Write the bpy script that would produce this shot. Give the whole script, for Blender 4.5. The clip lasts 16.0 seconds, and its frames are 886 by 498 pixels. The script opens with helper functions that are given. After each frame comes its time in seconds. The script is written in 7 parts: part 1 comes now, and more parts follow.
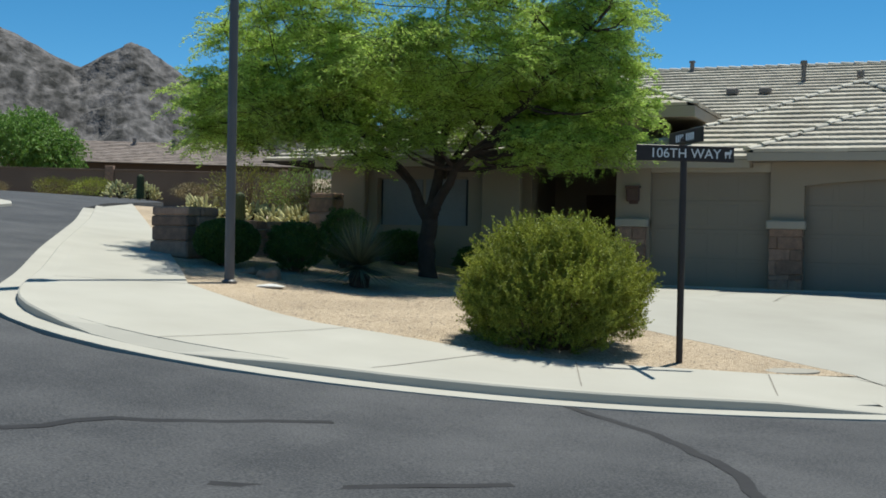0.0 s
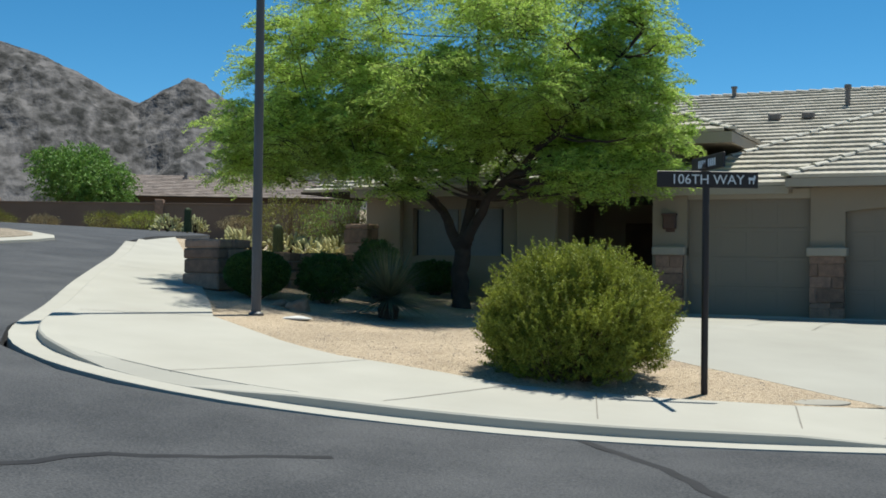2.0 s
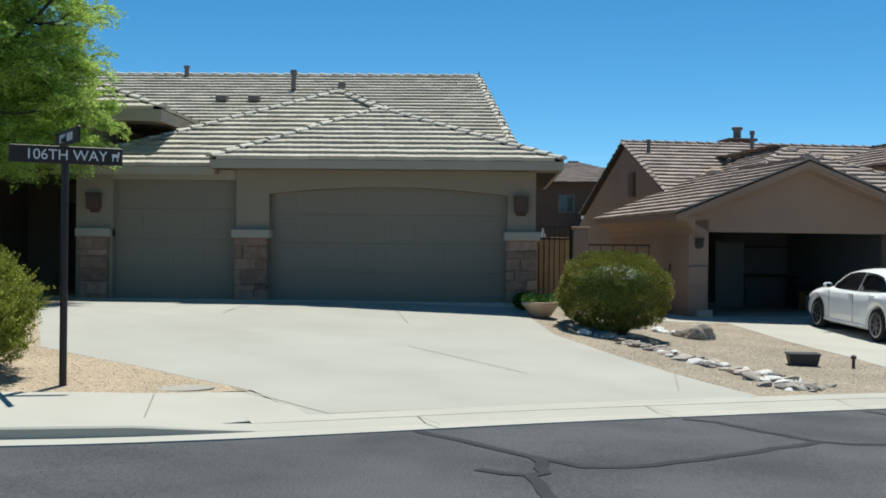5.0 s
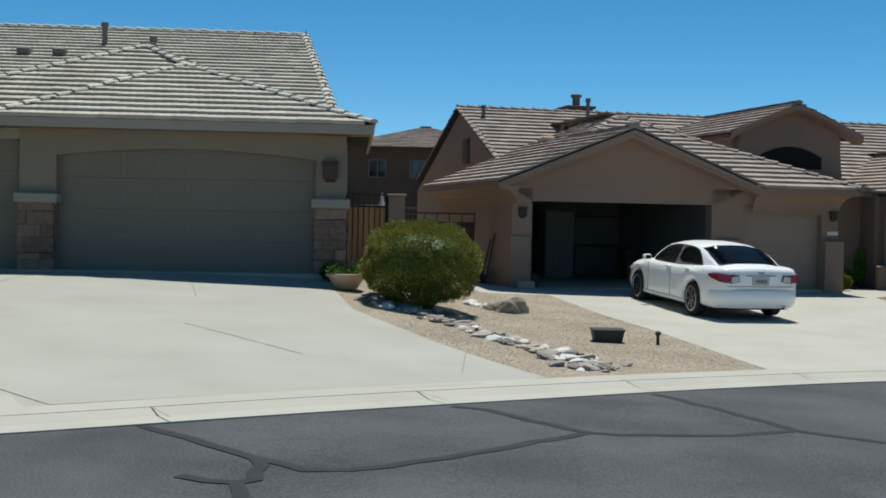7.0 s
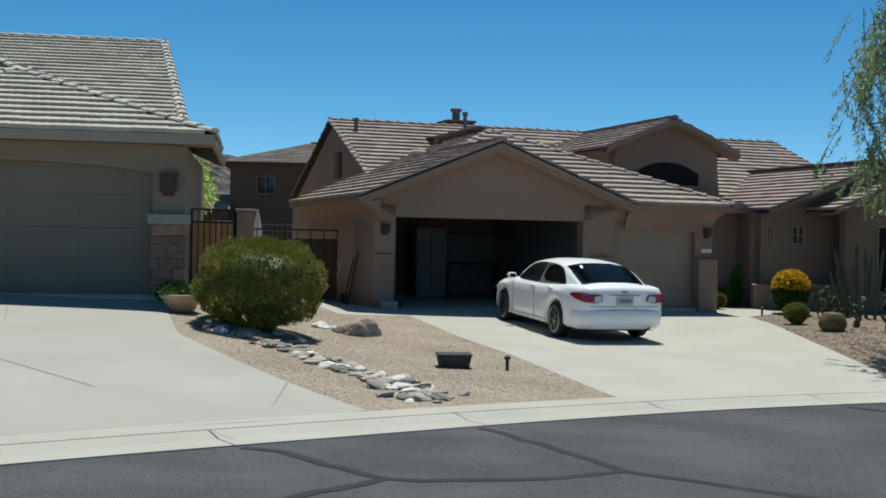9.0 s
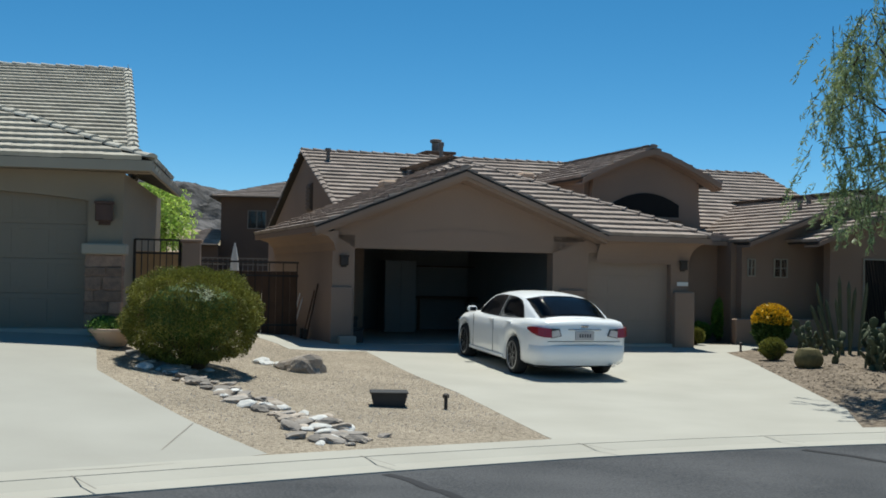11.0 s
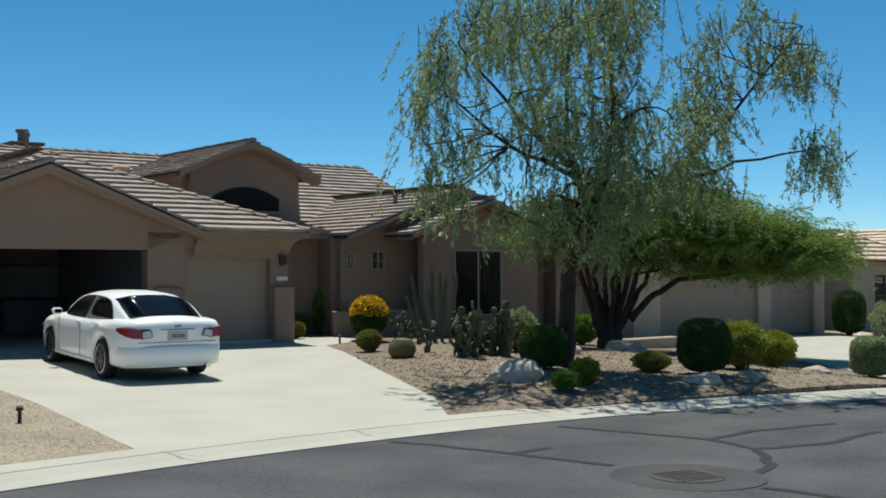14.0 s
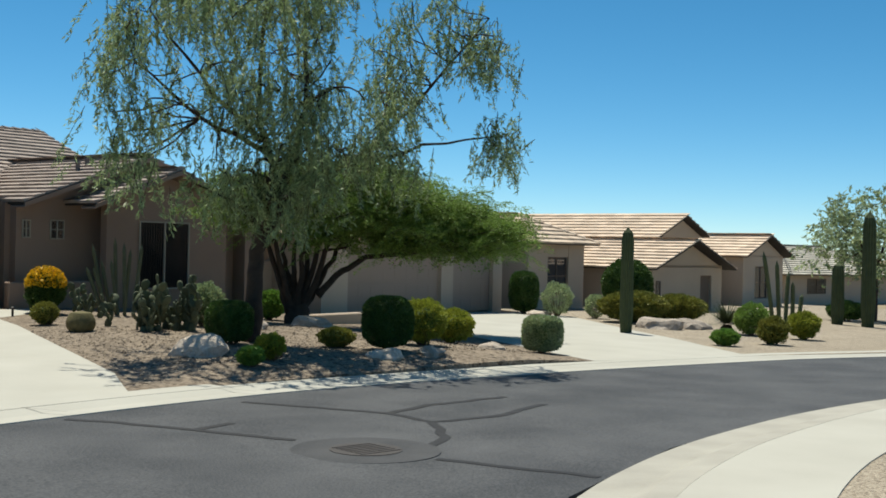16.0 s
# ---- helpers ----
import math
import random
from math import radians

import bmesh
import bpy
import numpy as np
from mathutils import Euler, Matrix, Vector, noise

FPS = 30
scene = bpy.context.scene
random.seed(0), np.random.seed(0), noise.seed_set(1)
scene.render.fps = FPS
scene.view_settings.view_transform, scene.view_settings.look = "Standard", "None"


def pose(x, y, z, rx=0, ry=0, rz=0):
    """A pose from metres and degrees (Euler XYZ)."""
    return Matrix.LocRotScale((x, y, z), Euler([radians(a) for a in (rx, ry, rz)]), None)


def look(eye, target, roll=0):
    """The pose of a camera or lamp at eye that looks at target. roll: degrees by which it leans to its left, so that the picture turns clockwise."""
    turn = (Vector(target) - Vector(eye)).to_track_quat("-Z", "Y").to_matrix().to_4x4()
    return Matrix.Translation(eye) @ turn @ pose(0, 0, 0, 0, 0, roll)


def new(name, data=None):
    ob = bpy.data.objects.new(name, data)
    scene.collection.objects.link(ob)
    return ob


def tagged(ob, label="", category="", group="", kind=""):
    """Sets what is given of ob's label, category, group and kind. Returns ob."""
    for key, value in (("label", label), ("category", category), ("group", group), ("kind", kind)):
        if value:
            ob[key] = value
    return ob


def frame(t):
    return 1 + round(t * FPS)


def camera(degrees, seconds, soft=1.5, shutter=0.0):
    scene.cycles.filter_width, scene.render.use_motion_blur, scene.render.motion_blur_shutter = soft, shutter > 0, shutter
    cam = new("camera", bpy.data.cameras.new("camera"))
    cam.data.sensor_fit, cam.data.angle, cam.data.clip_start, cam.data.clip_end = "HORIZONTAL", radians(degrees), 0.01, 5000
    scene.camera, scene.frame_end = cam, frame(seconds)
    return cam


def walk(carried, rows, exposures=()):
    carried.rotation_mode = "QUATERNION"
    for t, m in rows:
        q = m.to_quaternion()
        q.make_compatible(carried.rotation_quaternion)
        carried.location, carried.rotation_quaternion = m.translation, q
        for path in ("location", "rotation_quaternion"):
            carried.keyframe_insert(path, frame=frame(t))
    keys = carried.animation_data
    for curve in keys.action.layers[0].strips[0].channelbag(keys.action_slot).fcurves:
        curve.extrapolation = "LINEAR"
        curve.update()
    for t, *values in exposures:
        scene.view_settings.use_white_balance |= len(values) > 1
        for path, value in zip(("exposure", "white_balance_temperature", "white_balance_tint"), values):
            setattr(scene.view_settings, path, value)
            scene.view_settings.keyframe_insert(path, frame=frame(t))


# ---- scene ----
cam = camera(41.3, 16.0, soft=1.75)
PATH = [
    (0, (2.652, -25.27, 1.743), (1.871, -23.429, 1.72), 1.2),
    (0.5, (2.729, -25.203, 1.747), (1.946, -23.363, 1.74), 1.3),
    (1, (2.816, -25.201, 1.74), (1.987, -23.381, 1.744), 0.5),
    (1.5, (2.91, -25.08, 1.748), (2.039, -23.279, 1.735), 0.5),
    (2, (2.986, -24.88, 1.75), (2.119, -23.078, 1.777), 0.7),
    (2.5, (3.047, -24.74, 1.75), (2.339, -22.87, 1.779), -0.5),
    (3, (3.224, -24.634, 1.733), (2.574, -22.743, 1.767), 1.7),
    (3.5, (3.534, -24.521, 1.756), (3.112, -22.566, 1.751), 3.1),
    (4, (3.8, -24.231, 1.742), (3.576, -22.244, 1.785), 2.2),
    (4.5, (4.017, -23.994, 1.792), (3.938, -21.996, 1.806), 0.1),
    (4.7, (4.179, -23.912, 1.765), (4.101, -21.914, 1.776), 0.4),
    (6.8, (5.484, -22.744, 1.82), (5.582, -20.747, 1.767), 1.5),
    (7, (5.561, -22.576, 1.846), (5.718, -20.583, 1.796), 1.1),
    (7.5, (5.767, -22.248, 1.79), (5.952, -20.256, 1.779), 1.0),
    (8, (6.027, -21.866, 1.816), (6.28, -19.882, 1.815), 0.7),
    (8.5, (6.398, -21.723, 1.853), (6.663, -19.741, 1.818), 1.2),
    (8.7, (6.518, -21.57, 1.844), (6.83, -19.594, 1.817), 1.3),
    (10.8, (7.715, -20.488, 1.836), (8.02, -18.511, 1.865), 0.2),
    (11, (7.824, -20.439, 1.765), (8.126, -18.462, 1.811), 1.1),
    (11.5, (8.034, -20.33, 1.84), (8.381, -18.361, 1.851), 1.4),
    (12, (8.166, -20.218, 1.828), (8.672, -18.284, 1.886), 0.4),
    (12.5, (8.195, -20.155, 1.83), (8.834, -18.26, 1.849), -0.2),
    (13, (8.223, -20.149, 1.823), (8.97, -18.295, 1.868), -0.2),
    (13.5, (8.199, -20.137, 1.838), (9.051, -18.327, 1.878), -0.3),
    (14, (8.219, -20.142, 1.824), (9.141, -18.368, 1.863), -0.2),
    (14.5, (8.233, -20.13, 1.824), (9.228, -18.395, 1.846), 0.1),
    (15, (8.23, -20.177, 1.828), (9.362, -18.528, 1.824), 0.6),
    (15.5, (8.211, -20.204, 1.842), (9.476, -18.655, 1.841), 1.1),
    (16, (8.197, -20.236, 1.848), (9.547, -18.76, 1.849), 1.3),
]
walk(cam, [(t, look(eye, target, roll)) for t, eye, target, roll in PATH],
     [(0, 0.34, 6350, 4), (3, 0.42, 6350, 4), (4.5, 0.42, 6300, 4), (7, 0.14, 6250, 4), (8.5, 0.12, 6250, 4), (11, 0.18, 6250, 3), (12.5, 0.16, 6300, 3), (14, 0.27, 6450, 2), (16, 0.38, 6650, 3)])

world = bpy.data.worlds.new("sky")
scene.world = world
world.use_nodes = True
sky = world.node_tree.nodes.new("ShaderNodeTexSky")
sky.sky_type, sky.sun_disc = "NISHITA", False
SUN_EL, SUN_AZ = radians(69), radians(15.5)
sky.sun_elevation, sky.sun_rotation = SUN_EL, SUN_AZ
sky.altitude, sky.air_density, sky.dust_density, sky.ozone_density = 4500, 1.0, 0.0, 3.5
world.node_tree.nodes["Background"].inputs["Strength"].default_value = 0.095
vivid = world.node_tree.nodes.new("ShaderNodeHueSaturation")
vivid.inputs["Saturation"].default_value, vivid.inputs["Hue"].default_value = 1.25, 0.487
world.node_tree.links.new(sky.outputs[0], vivid.inputs["Color"])
world.node_tree.links.new(vivid.outputs[0], world.node_tree.nodes["Background"].inputs["Color"])
sun = new("sun", bpy.data.lights.new("sun", "SUN"))
sun.data.energy, sun.data.angle, sun.data.color = 4.6, radians(0.5), (1.0, 0.95, 0.87)
TO_SUN = Vector((math.sin(SUN_AZ) * math.cos(SUN_EL), math.cos(SUN_AZ) * math.cos(SUN_EL), math.sin(SUN_EL)))
sun.matrix_world = look(TO_SUN * 60, (0, 0, 0))


# materials ------------------------------------------------------------
def material(name, base, second=None, scale=3.0, fine=60.0, rough=0.85, bump=0.15, metal=0.0, island=0.0, rand=0.0, spec=0.3, amount=0.5, bump_dist=0.01,
             translucent=0.0, depth_turn=None):
    """Two scales of variation between two colours, bump from the finer one, and a change of value from piece to piece."""
    m = bpy.data.materials.new(name)
    m.use_nodes = True
    n, l = m.node_tree.nodes, m.node_tree.links
    p = n["Principled BSDF"]
    p.inputs["Roughness"].default_value, p.inputs["Metallic"].default_value = rough, metal
    p.inputs["Specular IOR Level"].default_value = spec
    second = second or tuple(c * 0.72 for c in base)
    pos = n.new("ShaderNodeNewGeometry")
    big, small = n.new("ShaderNodeTexNoise"), n.new("ShaderNodeTexNoise")
    big.inputs["Scale"].default_value, small.inputs["Scale"].default_value = scale, fine
    big.inputs["Detail"].default_value, small.inputs["Detail"].default_value = 5, 4
    where = pos.outputs["Position"]
    if depth_turn is not None:
        turn = n.new("ShaderNodeMapping")
        turn.vector_type = "TEXTURE"
        turn.inputs["Rotation"].default_value, turn.inputs["Scale"].default_value = (0, 0, depth_turn), (1, 4, 1)
        l.new(where, turn.inputs["Vector"])
        where = turn.outputs[0]
    for t in (big, small):
        l.new(where, t.inputs["Vector"])
    add = n.new("ShaderNodeMath")
    add.operation = "MULTIPLY_ADD"
    l.new(small.outputs["Fac"], add.inputs[0])
    add.inputs[1].default_value = amount
    sub = n.new("ShaderNodeMath")
    sub.operation = "MULTIPLY_ADD"
    l.new(big.outputs["Fac"], sub.inputs[0])
    sub.inputs[1].default_value, sub.inputs[2].default_value = 1.6, -0.3 - amount * 0.5
    l.new(sub.outputs[0], add.inputs[2])
    mix = n.new("ShaderNodeMix")
    mix.data_type = "RGBA"
    mix.clamp_factor = True
    l.new(add.outputs[0], mix.inputs["Factor"])
    mix.inputs["A"].default_value, mix.inputs["B"].default_value = (*base, 1), (*second, 1)
    colour = mix.outputs["Result"]
    for source, size in (("island", island), ("object", rand)):
        if size:
            node = pos if source == "island" else n.new("ShaderNodeObjectInfo")
            value = node.outputs["Random Per Island" if source == "island" else "Random"]
            hsv, ramp = n.new("ShaderNodeHueSaturation"), n.new("ShaderNodeMapRange")
            ramp.inputs["To Min"].default_value, ramp.inputs["To Max"].default_value = 1 - size, 1 + size
            l.new(value, ramp.inputs["Value"])
            l.new(ramp.outputs[0], hsv.inputs["Value"])
            l.new(colour, hsv.inputs["Color"])
            colour = hsv.outputs[0]
    l.new(colour, p.inputs["Base Color"])
    if bump:
        b = n.new("ShaderNodeBump")
        b.inputs["Strength"].default_value, b.inputs["Distance"].default_value = bump, bump_dist
        l.new(small.outputs["Fac"], b.inputs["Height"])
        l.new(b.outputs[0], p.inputs["Normal"])
    if translucent:
        tr, ms = n.new("ShaderNodeBsdfTranslucent"), n.new("ShaderNodeMixShader")
        l.new(colour, tr.inputs["Color"])
        ms.inputs[0].default_value = translucent
        l.new(p.outputs[0], ms.inputs[1])
        l.new(tr.outputs[0], ms.inputs[2])
        l.new(ms.outputs[0], n["Material Output"].inputs["Surface"])
    return m


def gravel_material(name, light, dark, cell=28.0, stain=0.7):
    """Loose stones: a colour and a height for each cell, over a broad stain."""
    m = bpy.data.materials.new(name)
    m.use_nodes = True
    n, l = m.node_tree.nodes, m.node_tree.links
    p = n["Principled BSDF"]
    p.inputs["Roughness"].default_value, p.inputs["Specular IOR Level"].default_value = 0.95, 0.15
    pos, vor, big = n.new("ShaderNodeNewGeometry"), n.new("ShaderNodeTexVoronoi"), n.new("ShaderNodeTexNoise")
    vor.inputs["Scale"].default_value, big.inputs["Scale"].default_value, big.inputs["Detail"].default_value = cell, 0.9, 6
    for t in (vor, big):
        l.new(pos.outputs["Position"], t.inputs["Vector"])
    sep, ramp, mix = n.new("ShaderNodeSeparateColor"), n.new("ShaderNodeValToRGB"), n.new("ShaderNodeMix")
    l.new(vor.outputs["Color"], sep.inputs[0])
    l.new(sep.outputs[0], ramp.inputs[0])
    ramp.color_ramp.elements[0].color, ramp.color_ramp.elements[1].color = (*dark, 1), (*light, 1)
    e = ramp.color_ramp.elements.new(0.35)
    e.color = (*[a * 0.4 + b * 0.6 for a, b in zip(dark, light)], 1)
    mix.data_type, mix.blend_type = "RGBA", "MULTIPLY"
    mix.inputs["Factor"].default_value = stain
    br = n.new("ShaderNodeMapRange")
    br.inputs["From Min"].default_value, br.inputs["From Max"].default_value = 0.3, 0.7
    br.inputs["To Min"].default_value, br.inputs["To Max"].default_value = 0.72, 1.05
    l.new(big.outputs["Fac"], br.inputs["Value"])
    l.new(ramp.outputs[0], mix.inputs["A"])
    l.new(br.outputs[0], mix.inputs["B"])
    l.new(mix.outputs["Result"], p.inputs["Base Color"])
    b = n.new("ShaderNodeBump")
    b.inputs["Strength"].default_value, b.inputs["Distance"].default_value = 0.9, 0.02
    b.invert = True
    l.new(vor.outputs["Distance"], b.inputs["Height"])
    l.new(b.outputs[0], p.inputs["Normal"])
    return m


ASPHALT = material("asphalt", (0.033, 0.035, 0.039), (0.097, 0.097, 0.1), 0.7, 48, 0.9, 0.7, amount=2.4)
SEAL = material("crack_sealant", (0.014, 0.014, 0.016), (0.027, 0.026, 0.028), 4, 50, 0.8, 0.1)
CONCRETE_A = material("older_concrete", (0.41, 0.395, 0.35), (0.33, 0.315, 0.275), 0.6, 70, 0.9, 0.2, amount=0.35)
CONCRETE = material("concrete", (0.45, 0.43, 0.375), (0.375, 0.355, 0.305), 0.8, 70, 0.9, 0.2, amount=0.35)
KERBSTONE = material("kerb_concrete", (0.41, 0.385, 0.33), (0.3, 0.28, 0.24), 1.5, 50, 0.9, 0.25)
JOINT = material("joint_shadow", (0.3, 0.275, 0.235), (0.2, 0.18, 0.155), 3, 60)
GRAVEL = gravel_material("golden_gravel", (0.6, 0.485, 0.355), (0.3, 0.225, 0.15), 48)
GRAVEL_B = gravel_material("grey_tan_gravel", (0.46, 0.39, 0.3), (0.17, 0.135, 0.1), 42)
SOIL = gravel_material("brown_soil", (0.3, 0.24, 0.18), (0.07, 0.053, 0.04), 18)
DESERT = material("desert_ground", (0.34, 0.26, 0.18), (0.2, 0.17, 0.1), 0.05, 2.0, 0.95, 0.3, amount=0.6)
STUCCO_A = material("taupe_stucco", (0.31, 0.255, 0.188), (0.255, 0.207, 0.155), 0.6, 90, 0.92, 0.35)
TRIM_A = material("light_taupe_stucco", (0.4, 0.35, 0.28), (0.34, 0.3, 0.24), 1, 90, 0.9, 0.3)
DOOR_A = material("taupe_painted_steel", (0.245, 0.203, 0.153), (0.22, 0.183, 0.139), 0.5, 40, 0.6, 0.05)
STUCCO_B = material("pinkish_tan_stucco", (0.315, 0.22, 0.165), (0.255, 0.178, 0.134), 0.6, 90, 0.92, 0.35)
TRIM_B = material("brown_fascia", (0.17, 0.12, 0.09), (0.12, 0.09, 0.07), 2, 50, 0.8, 0.1)
DOOR_B = material("tan_painted_steel", (0.34, 0.255, 0.2), (0.31, 0.23, 0.18), 0.5, 40, 0.6, 0.05)
STUCCO_C = material("tan_stucco", (0.5, 0.4, 0.31), (0.43, 0.34, 0.26), 0.6, 60, 0.92, 0.3)
STUCCO_E = material("dark_brown_stucco", (0.1, 0.07, 0.055), (0.08, 0.055, 0.045), 0.6, 60, 0.92, 0.3)
TILE_A = material("grey_concrete_tile", (0.49, 0.455, 0.385), (0.36, 0.325, 0.27), 1.2, 45, 0.9, 0.3, island=0.16, rand=0.1)
TILE_B = material("brown_concrete_tile", (0.36, 0.295, 0.255), (0.27, 0.22, 0.19), 1.2, 45, 0.9, 0.3, island=0.2, rand=0.1)
TILE_C = material("tan_concrete_tile", (0.66, 0.53, 0.41), (0.54, 0.42, 0.32), 1.2, 45, 0.9, 0.3, island=0.18, rand=0.1)
CAP_A = material("grey_ridge_tile", (0.56, 0.53, 0.46), (0.44, 0.41, 0.35), 2, 45, 0.9, 0.3, island=0.14)
UNDER = material("roof_underlay", (0.05, 0.045, 0.04), (0.035, 0.03, 0.03), 2, 40)
STONE = material("brown_veneer_stone", (0.36, 0.225, 0.155), (0.17, 0.115, 0.088), 7, 40, 0.9, 0.8, rand=0.3, amount=0.9)
ROCK = material("pale_rock", (0.52, 0.45, 0.38), (0.3, 0.24, 0.19), 6, 30, 0.95, 1.0, amount=1.2, rand=0.25)
ROCK_RED = material("reddish_rock", (0.42, 0.25, 0.16), (0.25, 0.15, 0.1), 4, 40, 0.95, 0.8)
WHITE_STONE = material("white_flagstone", (0.72, 0.7, 0.66), (0.55, 0.53, 0.5), 4, 40)
IRON = material("dark_painted_iron", (0.035, 0.028, 0.024), (0.05, 0.04, 0.034), 4, 60, 0.55, 0.1)
POST = material("grey_lamp_post_paint", (0.105, 0.102, 0.104), (0.08, 0.078, 0.08), 2, 60, 0.5, 0.1, spec=0.5)
SIGN = material("dark_brown_sign_enamel", (0.03, 0.022, 0.02), (0.04, 0.03, 0.027), 3, 60, 0.45, 0.02)
LETTER = material("white_sign_letter", (0.8, 0.8, 0.8), (0.72, 0.72, 0.72), 3, 60, 0.6, 0)
WOOD = material("orange_brown_wood", (0.5, 0.28, 0.125), (0.34, 0.19, 0.085), 3, 30, 0.75, 0.2, rand=0.2)
WOOD_D = material("dark_brown_wood", (0.1, 0.055, 0.032), (0.06, 0.035, 0.022), 3, 30, 0.75, 0.2, rand=0.25)
BARK = material("dark_bark", (0.075, 0.053, 0.04), (0.035, 0.026, 0.02), 6, 40, 0.95, 0.9, bump_dist=0.02)
TWIG = material("brown_twig", (0.16, 0.105, 0.065), (0.1, 0.065, 0.04), 6, 40, 0.95, 0.4)
LEAF_V = material("bright_feathery_leaf", (0.52, 0.65, 0.145), (0.3, 0.44, 0.095), 0.6, 4, 0.55, 0, island=0.4, translucent=0.55)
LEAF_W = material("drooping_leaf", (0.36, 0.43, 0.2), (0.17, 0.23, 0.1), 0.9, 9, 0.5, 0, island=0.45, translucent=0.3)
LEAF_B = material("tufted_leaf", (0.38, 0.41, 0.058), (0.17, 0.2, 0.032), 1.6, 8, 0.55, 0, island=0.4, translucent=0.3)
LEAF_P = material("grey_green_leaf", (0.4, 0.46, 0.24), (0.22, 0.28, 0.14), 0.9, 9, 0.6, 0, island=0.45, translucent=0.3)
LEAF_M = material("mesquite_leaf", (0.25, 0.36, 0.07), (0.13, 0.21, 0.045), 0.8, 9, 0.6, 0, island=0.4, translucent=0.3)
LEAF_Y = material("yellow_green_leaf", (0.36, 0.38, 0.05), (0.19, 0.22, 0.03), 2.0, 12, 0.55, 0, island=0.4, translucent=0.3)
LEAF_O = material("olive_clipped_leaf", (0.26, 0.25, 0.045), (0.14, 0.145, 0.03), 2.5, 14, 0.6, 0, island=0.4, translucent=0.2)
# leaf of the dark shrubs, and the painted shade of shrub cores
LEAF_D = material("dark_leaf_and_core_shade", (0.085, 0.15, 0.03), (0.045, 0.085, 0.02), 2.5, 14, 0.55, 0, island=0.4, translucent=0.2)
BARREL = material("brown_spined_skin", (0.17, 0.14, 0.06), (0.08, 0.07, 0.03), 12, 70, 0.85, 0.6, amount=1.4)
LEAF_G = material("fresh_green_leaf", (0.2, 0.34, 0.06), (0.12, 0.22, 0.04), 2.5, 14, 0.55, 0, island=0.35, translucent=0.25)
PETAL = material("yellow_flower", (0.75, 0.47, 0.02), (0.6, 0.36, 0.015), 6, 20, 0.6, 0, island=0.25, translucent=0.2)
AGAVE = material("blue_grey_blade", (0.13, 0.15, 0.09), (0.09, 0.11, 0.065), 3, 20, 0.6, 0, island=0.3)
PAD = material("cactus_pad", (0.105, 0.12, 0.065), (0.055, 0.068, 0.036), 5, 50, 0.7, 0.4, rand=0.25)
CACTUS = material("ribbed_cactus_skin", (0.085, 0.105, 0.045), (0.055, 0.07, 0.032), 4, 50, 0.75, 0.4)
PIPE = material("grey_green_column", (0.12, 0.13, 0.075), (0.075, 0.085, 0.05), 4, 50, 0.75, 0.4)
CHOLLA = material("pale_yellow_cholla", (0.55, 0.5, 0.25), (0.36, 0.34, 0.15), 3, 30, 0.8, 0.4, island=0.3)
DRY = material("dry_grass_stem", (0.36, 0.29, 0.16), (0.24, 0.19, 0.1), 3, 20, 0.9, 0, island=0.3)
CARPAINT = material("white_car_paint", (0.9, 0.9, 0.89), (0.88, 0.88, 0.87), 1, 10, 0.22, 0, spec=0.6)
GLASS_DARK = material("tinted_car_glass", (0.012, 0.014, 0.018), (0.014, 0.016, 0.02), 1, 10, 0.06, 0, spec=0.6)
TYRE = material("black_rubber", (0.02, 0.02, 0.02), (0.03, 0.03, 0.03), 5, 60, 0.85, 0.2)
RIM = material("alloy_rim", (0.45, 0.45, 0.46), (0.38, 0.38, 0.39), 5, 40, 0.3, 0, metal=0.9)
CHROME = material("chrome_trim", (0.7, 0.7, 0.7), (0.6, 0.6, 0.6), 5, 40, 0.12, 0, metal=1.0)
RED = material("red_lamp_lens", (0.34, 0.02, 0.03), (0.22, 0.015, 0.02), 5, 40, 0.15, 0, spec=0.6)
LENS = material("clear_lamp_lens", (0.62, 0.6, 0.6), (0.5, 0.45, 0.45), 8, 40, 0.12, 0, spec=0.7)
PLATE = material("licence_plate", (0.5, 0.48, 0.48), (0.42, 0.4, 0.4), 8, 40, 0.5, 0)
INK = material("dark_ink", (0.06, 0.06, 0.08), (0.05, 0.05, 0.06), 5, 40, 0.6, 0)
WHITE = material("white_paint", (0.78, 0.76, 0.72), (0.68, 0.66, 0.62), 2, 40, 0.6, 0.05)
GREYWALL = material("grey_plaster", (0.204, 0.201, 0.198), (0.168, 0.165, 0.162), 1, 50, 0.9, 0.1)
TERRACOTTA = material("pale_terracotta", (0.62, 0.46, 0.34), (0.5, 0.36, 0.26), 3, 50, 0.85, 0.1)
CLOTH = material("cream_canvas", (0.72, 0.7, 0.66), (0.62, 0.6, 0.56), 3, 50, 0.9, 0.1)
BLOCK = material("brown_block_wall", (0.2, 0.14, 0.105), (0.15, 0.105, 0.08), 0.6, 20, 0.95, 0.3)
PATCH = material("asphalt_patch", (0.035, 0.036, 0.039), (0.075, 0.074, 0.076), 1.5, 45, 0.9, 0.5, amount=1.3)
SLATE = material("grey_creek_stone", (0.38, 0.34, 0.3), (0.2, 0.175, 0.155), 5, 40, 0.95, 0.6, rand=0.35)
RUST = material("cast_iron", (0.075, 0.065, 0.06), (0.045, 0.04, 0.038), 4, 50, 0.8, 0.3)
BOXPLASTIC = material("dark_grey_plastic", (0.035, 0.033, 0.032), (0.05, 0.047, 0.045), 4, 50, 0.6, 0.1)
VENT = material("galvanised_vent", (0.2, 0.18, 0.16), (0.14, 0.12, 0.11), 4, 50, 0.6, 0.1)
